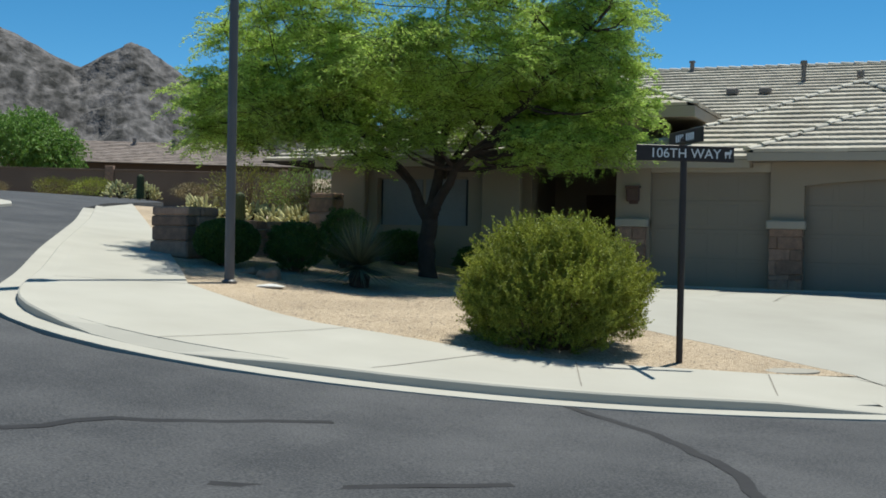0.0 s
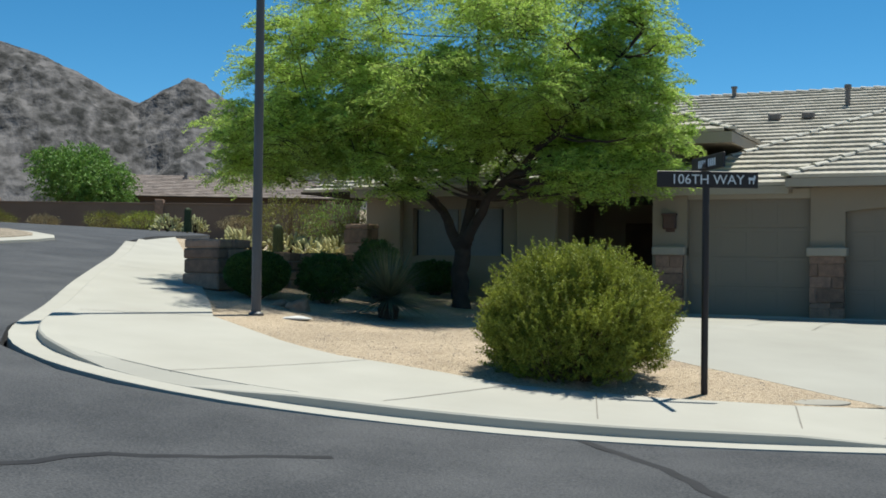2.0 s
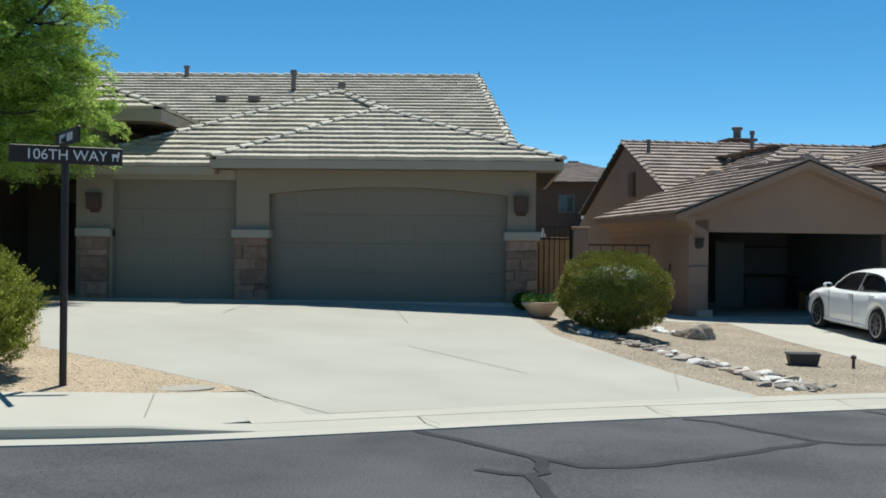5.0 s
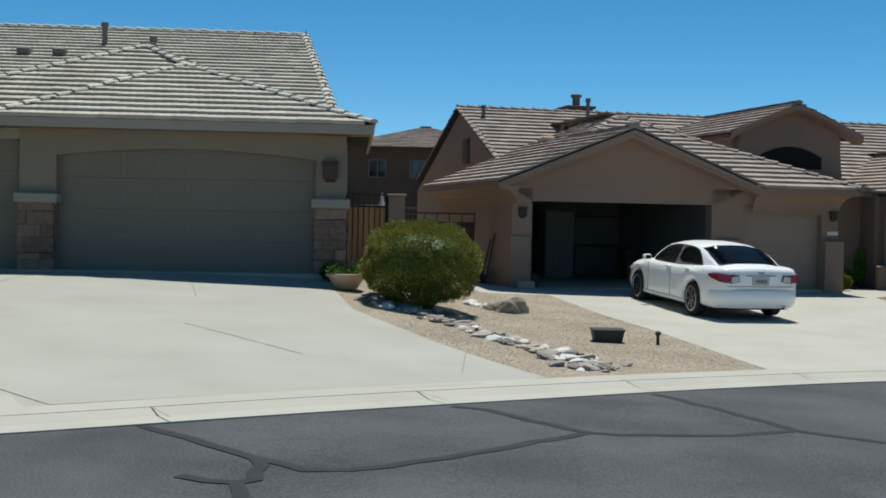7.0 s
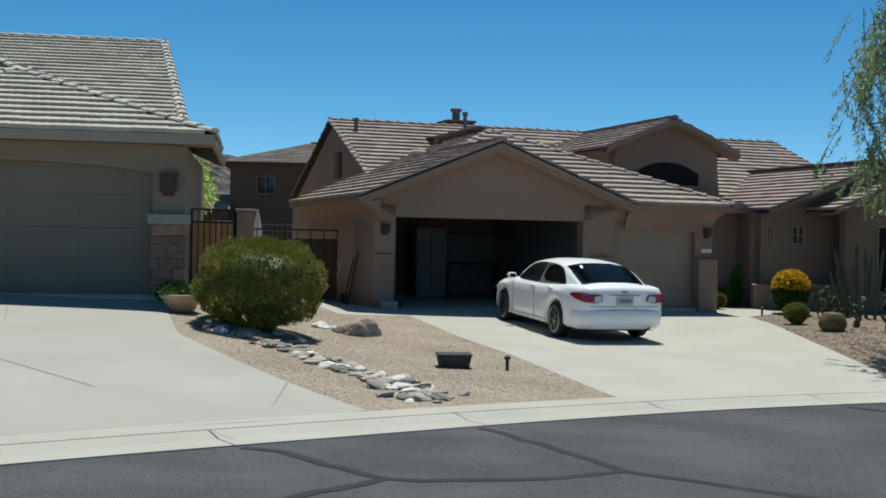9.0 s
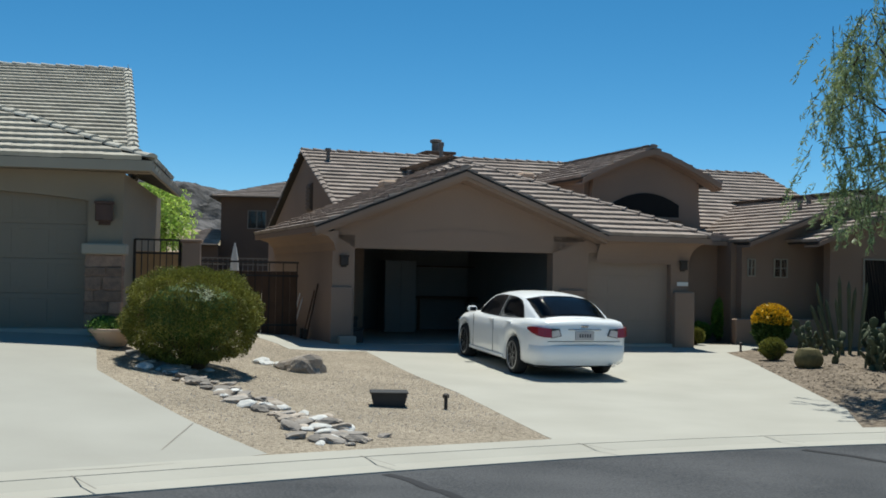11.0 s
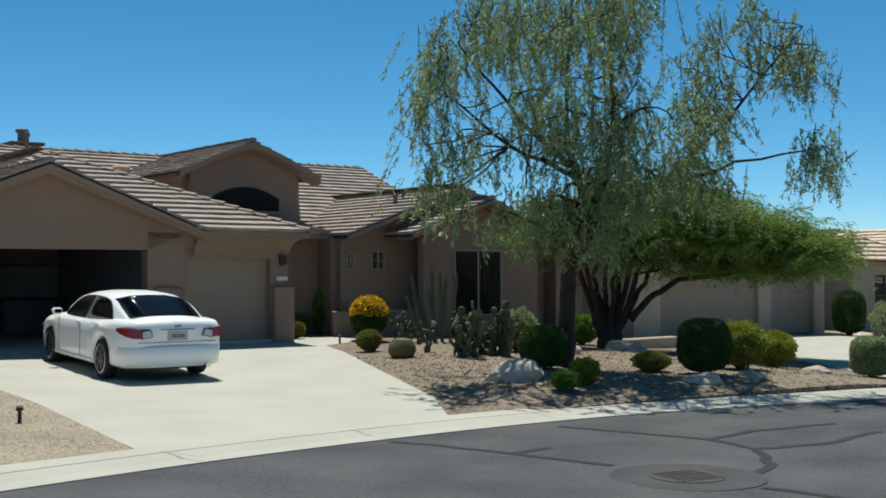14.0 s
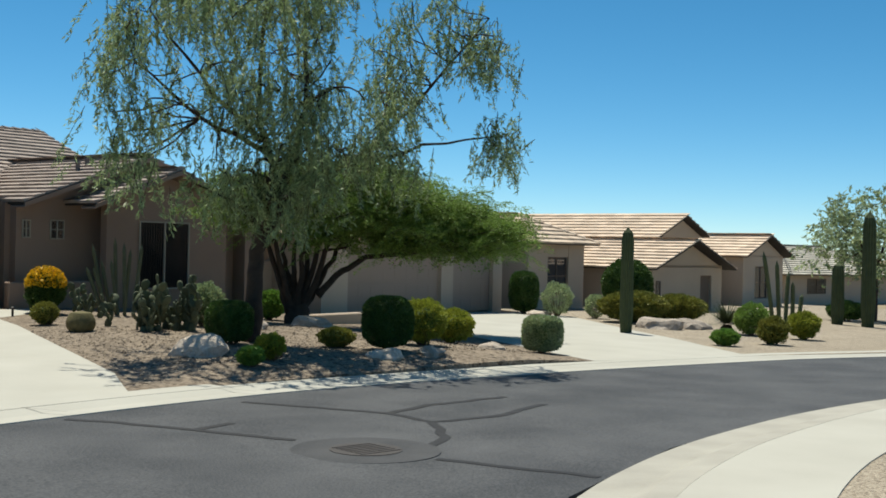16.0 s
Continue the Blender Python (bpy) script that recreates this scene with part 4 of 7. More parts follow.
part("gable_soffit", prism([(-0.93, EB - 0.2), (GC, EB + 1.08), (GR - 0.02, EB - 0.2), (GR - 0.02, EB - 0.12), (GC, EB + 1.16), (-0.93, EB - 0.12)], -0.46, 0.0), STUCCO_B, hb)
part("fascia", boxed((GR - 0.02, -0.48, EB - 0.13), (8.33, -0.43, EB - 0.01)), STUCCO_B, hb)
part("fascia", boxed((8.29, -0.43, EB - 0.13), (8.34, 7.0, EB - 0.01)), STUCCO_B, hb)
part("fascia", boxed((-0.97, -0.43, EB - 0.13), (-0.92, 6.8, EB - 0.01)), STUCCO_B, hb)
# stucco cove that flares from the wall out to the eave, round the corner
bm, prev = bmesh.new(), None
for k in range(9):
    q = math.pi / 2 * k / 8
    out, z = 0.4 * (1 - math.cos(q)), EB - 0.62 + 0.5 * math.sin(q)
    row = [bm.verts.new(v) for v in ((5.64, -0.02 - out, z), (WR + out * 0.72, -0.02 - out, z), (WR + out * 0.72, 3.0, z))]
    if prev:
        for i in (0, 1):
            bm.faces.new((prev[i], prev[i + 1], row[i + 1], row[i]))
    prev = row
part("eave_cove", bm, STUCCO_B, hb, "curved stucco cove under the eave")
part("eave_cove", prism([(-0.5, 1.95), (-0.55, 2.12), (-0.68, 2.25), (-0.92, 2.33), (-0.45, 2.36)], -0.4, 6.5), STUCCO_B, hb)
caps(hb, (8.33, -0.45, EB), (3.95, 4.55, HR), TILE_B)
caps(hb, (GC, -0.5, EB + 1.3), (GC, 3.2, EB + 1.3), TILE_B)
caps(hb, (2.7, 3.3, EB + 1.42), (3.95, 4.55, HR), TILE_B)
caps(hb, (3.95, 4.55, HR), (3.95, 8.0, HR), TILE_B)
# main ridge with its left gable end
GB = 5.13
part("wall", prism([(4.5, 0.0), (16.5, 0.0), (16.5, 2.6), (10.6, GB - 0.1), (4.5, 2.6)], -1.4, -1.15), STUCCO_B, hb).matrix_local = Matrix(((0, -1, 0, 0.0), (1, 0, 0, 0), (0, 0, 1, 0), (0, 0, 0, 1)))
gw = part("gable_vent", boxed((1.1, 9.5, 3.3), (1.16, 10.1, 4.1)), TRIM_B, hb, "louvred gable vent")
for k in range(6):
    part("slat", boxed((1.06, 9.52, 3.36 + k * 0.12), (1.11, 10.08, 3.44 + k * 0.12)), TRIM_B, gw)
roof_plane(hb, [(1.0, 5.3, 2.95), (17.1, 5.3, 2.95), (17.1, 10.6, GB), (1.0, 10.6, GB)], TILE_B, 0)
roof_plane(hb, [(17.0, 16.0, 2.95), (1.0, 16.0, 2.95), (1.0, 10.6, GB), (17.0, 10.6, GB)], TILE_B)
roof_plane(hb, [(17.1, 5.3, 2.95), (21.0, 10.6, 2.95), (17.1, 10.6, GB)], TILE_B)
caps(hb, (1.0, 10.6, GB), (17.1, 10.6, GB), TILE_B)
caps(hb, (1.03, 5.5, 3.03), (1.03, 10.6, GB), TILE_B, 0.36, 0.1)
# dormer with its arched opening: a flat plate, inner shade put into its colour
DU, DH, DE, DT = 9.2, 1.75, 4.14, 5.0
crown_line = [(DU - 2.08 + 4.16 * i / 16, DE + (DT - DE) * (1 - abs(i / 8 - 1) ** 1.25)) for i in range(17)]
part("dormer_wall", prism([(DU - DH, 2.4), (DU + DH, 2.4)] + [(x, z - 0.1) for x, z in crown_line[::-1] if abs(x - DU) <= DH], 4.3, 4.5), STUCCO_B, hb)
part("dormer_wall", boxed((DU - DH, 4.5, 2.4), (DU - DH + 0.15, 9.0, 4.15)), STUCCO_B, hb)
part("dormer_wall", boxed((DU + DH - 0.15, 4.5, 2.4), (DU + DH, 9.0, 4.15)), STUCCO_B, hb)
part("arched_opening", prism([(DU - 1.0, 3.18), (DU + 1.0, 3.18), (DU + 1.0, 3.52)] + [(DU + 1.0 - 2.0 * i / 8, 3.52 + 0.3 * (1 - (i / 4 - 1) ** 2)) for i in range(1, 8)] + [(DU - 1.0, 3.52)], 4.27, 4.31), DARKNESS, hb, "dark arched dormer opening")
part("arch_surround", prism([(DU - 1.1, 3.1), (DU + 1.1, 3.1), (DU + 1.1, 3.18), (DU - 1.1, 3.18)], 4.2, 4.3), STUCCO_B, hb, "stucco sill of the arched opening")
roof_plane(hb, [(DU - 2.08, 9.5, DE), (DU - 2.08, 3.9, DE), (DU, 3.9, DT), (DU, 9.5, DT)], TILE_B)
roof_plane(hb, [(DU + 2.08, 3.9, DE), (DU + 2.08, 9.5, DE), (DU, 9.5, DT), (DU, 3.9, DT)], TILE_B)
part("bargeboard", prism([(x, z - 0.17) for x, z in crown_line] + [(x, z - 0.02) for x, z in crown_line[::-1]], 3.84, 3.92), STUCCO_B, hb, "curved stucco bargeboard")
part("gable_soffit", prism([(x, z - 0.2) for x, z in crown_line] + [(x, z - 0.14) for x, z in crown_line[::-1]], 3.92, 4.35), STUCCO_B, hb)
caps(hb, (DU, 3.9, DT), (DU, 9.5, DT), TILE_B)
# recessed front wall with two small windows, then two front gables
part("wall", boxed((8.0, 2.6, -0.5), (10.4, 2.85, 2.54)), STUCCO_B, hb)
roof_plane(hb, [(8.2, 2.15, 2.5), (10.75, 2.15, 2.5), (10.75, 5.5, 3.05), (8.2, 5.5, 3.05)], TILE_B)
part("fascia", boxed((8.2, 2.12, 2.38), (10.5, 2.17, 2.49)), STUCCO_B, hb)
part("soffit", boxed((8.2, 2.17, 2.4), (10.5, 2.6, 2.44)), STUCCO_B, hb)
part("wall", prism([(10.55, -0.6), (17.6, -0.6), (17.6, 2.5), (14.2, 3.65), (11.1, 2.55), (10.55, 2.35)], 1.7, 1.95), STUCCO_B, hb)
part("wall", boxed((10.4, 1.95, -0.5), (10.6, 8, 2.46)), STUCCO_B, hb)
part("wall", prism([(12.6, -0.6), (16.6, -0.6), (16.6, 2.55), (14.55, 3.3), (12.6, 2.55)], 0.9, 1.15), STUCCO_B, hb)
window(hb, 10.72, 10.92, 1.62, 2.04, 1.67, 2, 2, TRIM_A, DARKNESS, 0.03)
window(hb, 11.5, 11.88, 1.6, 2.06, 1.67, 2, 2, TRIM_A, DARKNESS, 0.03)
window(hb, 13.62, 15.25, 0.35, 2.1, 0.87, 2, 1, TRIM_A, DARKNESS, 0.04)
part("low_wall", boxed((10.0, 1.1, -0.5), (13.0, 1.3, 0.55), 0.03), STUCCO_B, hb)
for x0, x1, xm, y0, e, top in ((10.45, 18.1, 14.15, 1.2, 2.47, 3.82), (11.9, 17.2, 14.55, 0.4, 2.5, 3.48)):
    roof_plane(hb, [(x0, 8.0, e), (x0, y0, e), (xm, y0, top), (xm, 8.0, top)], TILE_B)
    roof_plane(hb, [(x1, y0, e), (x1, 8.0, e), (xm, 8.0, top), (xm, y0, top)], TILE_B)
    caps(hb, (xm, y0, top), (xm, 7.5, top), TILE_B)
    part("bargeboard", prism([(x0, e - 0.12), (xm, top - 0.12), (x1, e - 0.12), (x1, e - 0.01), (xm, top - 0.01), (x0, e - 0.01)], y0 - 0.04, y0 + 0.03), STUCCO_B, hb)
    part("gable_soffit", prism([(x0, e - 0.14), (xm, top - 0.14), (x1, e - 0.14), (x1, e - 0.09), (xm, top - 0.09), (x0, e - 0.09)], y0 + 0.03, y0 + 0.6), STUCCO_B, hb)
part("wall", boxed((17.6, 1.2, -0.6), (17.9, 14, 2.5)), STUCCO_B, hb)
part("wall", boxed((1.3, 15.6, -0.4), (17.6, 15.8, 3.02)), STUCCO_B, hb)
# chimney and vents
ch = part("chimney", boxed((6.02, 13.9, 3.8), (6.98, 14.9, 5.62), 0.03), STUCCO_E, hb, "dark brown chimney block with a round pot")
part("chimney_cap", boxed((5.95, 13.8, 5.62), (7.05, 15.0, 5.72), 0.02), STUCCO_E, ch)
pot = part("chimney_pot", lathe([(0.14, 0), (0.14, 0.34), (0.2, 0.36), (0.2, 0.45), (0.08, 0.48)], 16), VENT, ch)
pot.matrix_local = pose(6.5, 14.4, 5.71)
for x, y, z, h in ((1.6, 9.6, 4.75, 0.4), (3.4, 7.3, 3.8, 0.6), (5.2, 9.9, 4.8, 0.75), (12.9, 2.6, 3.3, 0.35), (13.4, 2.9, 3.45, 0.35)):
    vent_pipe(hb, x, y, z, h, 0.06)
for x, y, z in ((2.3, 5.6, 3.75), (3.5, 7.0, 3.65), (7.0, 8.4, 4.2), (7.6, 8.9, 4.45)):
    part("roof_vent", boxed((x - 0.2, y - 0.22, z), (x + 0.2, y + 0.3, z + 0.2), 0.05), TERRACOTTA, hb)


# plants -------------------------------------------------------------------------
def unit(rng, n):
    v = rng.normal(size=(n, 3))
    return v / np.linalg.norm(v, axis=1, keepdims=True)


def leaf_quads(rng, centre, along, length, width, level=0.0):
    """Small pointed leaves: a kite for each, at the centres, lying along the given ways; level turns their faces up."""
    n = len(centre)
    along = along / np.maximum(np.linalg.norm(along, axis=1, keepdims=True), 1e-6)
    side = np.cross(along, unit(rng, n) + np.array([0, 0, level]))
    side /= np.maximum(np.linalg.norm(side, axis=1, keepdims=True), 1e-6)
    length = length * rng.uniform(0.7, 1.3, (n, 1))
    width = width * rng.uniform(0.7, 1.3, (n, 1))
    a, b = centre - along * length / 2, centre + along * length / 2
    return np.stack([a, centre + side * width / 2, b, centre - side * width / 2], 1)


def sprays(rng, origin, way, count, reach, length, width, droop=0.25, spread=0.06):
    """Leaflets set along twigs: origin and way for each twig."""
    n = len(origin)
    u = rng.uniform(0, 1, (n, count, 1))
    p = origin[:, None] + way[:, None] * reach * u + np.array([0, 0, -1.0]) * droop * reach * u ** 2 + rng.normal(0, spread, (n, count, 3))
    d = way[:, None] * 0.7 + rng.normal(0, 0.6, (n, count, 3)) + np.array([0, 0, -droop])
    return leaf_quads(rng, p.reshape(-1, 3), d.reshape(-1, 3), length, width)


def fronds(rng, centre, radius, count, leaves, size, droop):
    """Feathery leaf sheets round a clump's centre: an arched rib for each, with leaflets in a flat fan to both sides."""
    az = rng.uniform(0, 2 * math.pi, count)
    d = np.stack([np.cos(az), np.sin(az), rng.uniform(-0.25, 0.75, count)], 1)
    d /= np.linalg.norm(d, axis=1, keepdims=True)
    side = np.cross(d, np.array([0, 0, 1.0]) + rng.normal(0, 0.3, (count, 3)))
    side /= np.linalg.norm(side, axis=1, keepdims=True)
    length = radius * rng.uniform(0.75, 1.3, (count, 1, 1))
    base = centre + rng.normal(0, radius * 0.22, (count, 3))
    u = rng.uniform(0.05, 1, (count, leaves, 1))
    v = rng.uniform(-1, 1, (count, leaves, 1))
    wide = 0.34 * length * np.sin(math.pi * np.clip(u, 0, 1) ** 0.75) + 0.03
    p = base[:, None] + d[:, None] * length * u + side[:, None] * wide * v + rng.normal(0, 0.018, (count, leaves, 3))
    p[:, :, 2:] -= droop * length * (u ** 2 + 0.35 * v ** 2 * u)
    way = side[:, None] * np.sign(v) * 0.8 + d[:, None] * 0.7 + rng.normal(0, 0.35, (count, leaves, 3)) + np.array([0, 0, -droop * 0.6])
    ribs = [(base[k], base[k] + d[k] * length[k, 0, 0] * 0.55 - np.array([0, 0, droop * length[k, 0, 0] * 0.3]), base[k] + d[k] * length[k, 0, 0] - np.array([0, 0, droop * length[k, 0, 0]])) for k in range(count)]
    return leaf_quads(rng, p.reshape(-1, 3), way.reshape(-1, 3), *size, 0.7), ribs


def limb(start, end, r0, r1, bend, rng, n=7):
    a, b = np.array(start, float), np.array(end, float)
    off = rng.normal(0, bend, 3)
    pts = [a + (b - a) * k / n + off * math.sin(math.pi * k / n) + rng.normal(0, bend * 0.12, 3) * (0 < k < n) for k in range(n + 1)]
    return pts, [r0 + (r1 - r0) * (k / n) ** 0.8 for k in range(n + 1)]


def make_tree(name, label, at, trunks, clumps, leaf, bark, seed, twigs=70, count=24, size=(0.085, 0.022), reach=0.5, droop=0.35, flat=0.62, weep=False, twig_every=3, feather=0):
    """A tree: tapered trunks and limbs that reach for the leaf clumps. trunks: lists of (points, radius); clumps: (x, y, z, radius) about the foot."""
    rng = np.random.default_rng(seed)
    tree = thing(name, label, "tree", pose(*at))
    wood = bmesh.new()
    nodes = []
    for pts, r0, r1 in trunks:
        fine = [np.array(pts[0], float)]
        for a, b in zip(pts, pts[1:]):
            for k in range(1, 5):
                fine.append(np.array(a) + (np.array(b) - np.array(a)) * k / 4 + rng.normal(0, 0.025, 3))
        radii = [r0 + (r1 - r0) * (k / (len(fine) - 1)) for k in range(len(fine))]
        radii[0] *= 1.35
        tube(wood, fine, radii, 10)
        nodes += [(p, r) for p, r in zip(fine[len(fine) // 3:], radii[len(fine) // 3:])]
    part("trunk", wood, bark, tree, smooth_faces=True)
    wood = bmesh.new()
    leaves = []
    for i, (x, y, z, r) in enumerate(clumps):
        c = np.array([x, y, z])
        cost = [np.linalg.norm(c - p) + 1.2 * max(0, p[2] - c[2] + (0.0 if weep else 0.3)) for p, _ in nodes]
        k = int(np.argmin(cost))
        p, rad = nodes[k]
        pts, radii = limb(p, c, min(rad * 0.6, 0.07), 0.012, 0.12 * r + 0.08, rng)
        tube(wood, pts, radii, 6)
        if len(nodes) < 260:
            nodes += [(q, s) for q, s in zip(pts[3:], radii[3:])]
        if feather:
            sheets, ribs = fronds(rng, c, r, max(6, int(twigs * r * r)), feather, size, droop)
            leaves.append(sheets)
            for rib in ribs[::twig_every]:
                tube(wood, rib, (0.009, 0.006, 0.003), 3)
            continue
        n = int(twigs * r * r)
        d = unit(rng, n)
        d[:, 2] *= flat
        o = c + d * r * rng.uniform(0.1, 1.0, (n, 1)) ** 0.6
        if weep:
            o[:, 2] = np.maximum(o[:, 2], c[2] - r * 0.3)
            way = np.concatenate([rng.normal(0, 0.42, (n, 2)), -np.ones((n, 1))], 1)
        else:
            way = d + rng.normal(0, 0.5, (n, 3)) + np.array([0, 0, 0.1])
        way /= np.linalg.norm(way, axis=1, keepdims=True)
        leaves.append(sprays(rng, o, way, count, reach, size[0], size[1], droop, 0.022 if weep else 0.05))
        for q, wv in list(zip(o, way))[:: twig_every]:
            tube(wood, [q - wv * 0.1, q + wv * reach * 0.5 + np.array([0, 0, -droop * reach * 0.25]), q + wv * reach + np.array([0, 0, -droop * reach])], (0.007, 0.005, 0.003) if weep else (0.008, 0.006, 0.003), 3)
    part("branchwork", wood, bark, tree)
    part("crown", quads("crown", np.concatenate(leaves), leaf), None, tree)
    return tree


def cloud(rng, n, centre, radii, r, hollow=0.35):
    """Clump places filling an ellipsoid, fuller towards its outside."""
    d = unit(rng, n)
    u = rng.uniform(hollow, 1, (n, 1)) ** 0.7
    p = np.array(centre) + d * u * np.array(radii)
    return [(*q, r * rng.uniform(0.75, 1.25)) for q in p]


def make_bush(name, label, at, radii, leaf, seed, n=9000, size=(0.05, 0.02), shell=0.75, upright=0.3, square=2.0, skirt=0.12, stems=26, group="", ragged=0.05, core=0.8, category="shrub"):
    """A shrub: stems from the foot, a leafy shell with an uneven outline, and a solid core coloured as dark as its
    shaded inside.
    """
    rng = np.random.default_rng(seed)
    rx, ry, h = radii
    bush = thing(name, label, category, pose(*at), group)
    bm = bmesh.new()
    for k in range(stems):
        d = unit(rng, 1)[0]
        end = np.array([d[0] * rx * 0.8, d[1] * ry * 0.8, h * (0.35 + 0.55 * abs(d[2]))])
        pts, rad = limb((d[0] * 0.1 * rx, d[1] * 0.1 * ry, -0.03), end, 0.014 + 0.006 * h, 0.004, 0.06, rng, 4)
        tube(bm, pts, rad, 4)
    part("branchwork", bm, TWIG, bush)
    d = unit(rng, n)
    k = (np.abs(d) ** square).sum(1, keepdims=True) ** (-1 / square)
    d = d * k
    lump = np.array([1 + ragged * 2.2 * noise.noise(Vector(v) * 2.3 + Vector((seed, 0, 0))) + ragged * 1.6 * noise.noise(Vector(v) * 6.0 + Vector((0, seed, 0))) for v in d])[:, None]
    u = rng.uniform(shell, 1.0, (n, 1)) ** 0.6
    p = d * u * lump
    p = np.stack([p[:, 0] * rx, p[:, 1] * ry, h * (0.5 + skirt / 2) + p[:, 2] * h * (0.5 - skirt / 2)], 1)
    way = d + rng.normal(0, 0.45, (n, 3)) + np.array([0, 0, upright])
    part("leaves", quads("leaves", leaf_quads(rng, p, way, *size), leaf), None, bush)
    # solid core; the shade between the leaves is put into its dark colour
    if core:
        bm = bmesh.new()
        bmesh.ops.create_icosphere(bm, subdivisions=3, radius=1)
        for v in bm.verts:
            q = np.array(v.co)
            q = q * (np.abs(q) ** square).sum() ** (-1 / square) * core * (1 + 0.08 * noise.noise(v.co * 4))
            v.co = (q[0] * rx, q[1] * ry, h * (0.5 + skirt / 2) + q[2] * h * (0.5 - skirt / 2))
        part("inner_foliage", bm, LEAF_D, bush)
    return bush


def on_lot(x, y):
    return (x, y, lot_z(x, y))


# feathery shade tree before the grey-roofed house
rng0 = np.random.default_rng(5)
AX, AY = 0.904, 0.426


def abreast(a, c, z):
    """A place a metres along the tree's broad side and c metres towards the street."""
    return (AX * a + 0.426 * c, AY * a - 0.904 * c, z)


clumps = []
for a, c, z, ra, rc, rz, n, r in ((0.0, 0, 5.2, 4.4, 3.9, 2.5, 66, 0.78), (-3.9, 0.2, 3.5, 1.5, 2.2, 0.75, 28, 0.62), (3.5, 0.2, 3.4, 1.2, 1.8, 0.8, 26, 0.6), (-1.6, 0.8, 2.9, 1.8, 1.2, 0.4, 24, 0.55), (1.6, 1.1, 2.8, 2.2, 1.2, 0.4, 32, 0.55),
                                  (0.2, 1.9, 4.3, 2.8, 1.3, 0.8, 26, 0.7), (3.0, 0.4, 5.4, 1.3, 1.4, 1.0, 12, 0.65), (-3.4, 0.4, 5.2, 1.3, 1.4, 1.0, 12, 0.65), (0.0, -2.2, 3.9, 3.4, 1.6, 0.7, 26, 0.75), (3.0, 1.6, 5.2, 0.9, 0.8, 0.8, 10, 0.6), (3.6, 0.4, 4.3, 1.1, 1.4, 0.7, 9, 0.62), (-2.2, 1.3, 4.2, 1.6, 1.4, 0.8, 16, 0.65), (1.8, 1.0, 6.6, 1.8, 1.6, 0.8, 10, 0.65)):
    for q in cloud(rng0, n, (0, 0, 0), (ra, rc, rz), r, 0.5):
        spot = abreast(a + q[0], c + q[1], max(z + q[2], 2.5))
        if noise.noise(Vector(spot) * 0.62 + Vector((3.1, 0.4, 7.7))) > -0.36:
            clumps.append((*spot, q[3]))
make_tree("shade_tree", "spreading green palo verde tree with fine feathery leaves", (-7.4, -2.4, 0.8),
          [([(0, 0, -0.1), (-0.03, 0, 0.8), (0.05, 0, 1.5)], 0.2, 0.17), ([(0.03, 0, 1.3), (-0.5, 0.1, 2.1), (-1.6, -0.2, 3.2), (-2.9, -0.2, 4.3)], 0.13, 0.03),
           ([(0.05, 0, 1.4), (0.2, 0.1, 2.4), (0.3, 0.3, 4.0), (0.2, 0.2, 6.6)], 0.14, 0.03), ([(0.05, 0, 1.35), (0.7, -0.2, 2.3), (2.2, -0.4, 3.6), (4.0, -0.3, 5.6)], 0.12, 0.03),
           ([(0.1, 0.1, 1.5), (-0.2, 0.9, 2.7), (-0.9, 2.0, 4.4)], 0.1, 0.03), ([(0.2, 0.2, 2.2), (1.4, 0.9, 4.2), (2.2, 1.2, 6.4)], 0.08, 0.02)],
          clumps, LEAF_V, BARK, 11, 50, 90, (0.07, 0.022), 0.55, 0.32, 0.5, False, 2, 115)

# weeping grey-green tree and the many-stemmed tree beside it
RX, RY = 0.825, -0.566


def across(a, c, z):
    """A place a metres along the street front and c metres towards the street."""
    return (RX * a - 0.566 * c, RY * a - 0.825 * c, z)


rng1 = np.random.default_rng(8)
weeping = []
for a, c, z, ra, rc, rz, n in ((-0.9, 0.6, 6.2, 1.5, 2.2, 1.0, 24), (0.7, 0.4, 6.0, 1.6, 2.2, 1.2, 24), (-2.0, 2.0, 5.0, 0.6, 1.3, 0.8, 10), (-1.8, 2.5, 3.9, 0.7, 1.1, 0.4, 6), (2.4, 0.2, 5.0, 0.9, 1.4, 0.9, 10), (3.9, 0, 5.5, 0.7, 0.7, 0.6, 7), (3.0, 0.4, 6.0, 0.6, 0.8, 0.5, 4),
                               (-0.2, 0.9, 4.4, 1.5, 2.0, 0.9, 15), (4.4, 0, 3.9, 0.6, 0.6, 0.2, 5), (1.7, 0.6, 4.2, 1.1, 1.5, 0.7, 11), (-2.0, 1.6, 3.3, 0.5, 1.1, 0.3, 4), (1.0, 0.7, 3.4, 1.2, 1.4, 0.5, 16), (-1.2, 0.9, 3.0, 1.1, 1.2, 0.35, 4), (0.3, 0.8, 2.8, 1.3, 1.3, 0.35, 9), (1.8, 0.2, 3.6, 1.2, 1.2, 0.7, 12), (0.2, 0.2, 5.0, 1.2, 1.4, 0.9, 14)):
    for q in cloud(rng1, n, (0, 0, 0), (ra, rc, rz), 0.5, 0.2):
        spot = across(a + q[0], c + q[1], z + q[2])
        if noise.noise(Vector(spot) * 0.9 + Vector((1.3, 5.2, 0.6))) > -0.3:
            weeping.append((*spot, q[3]))
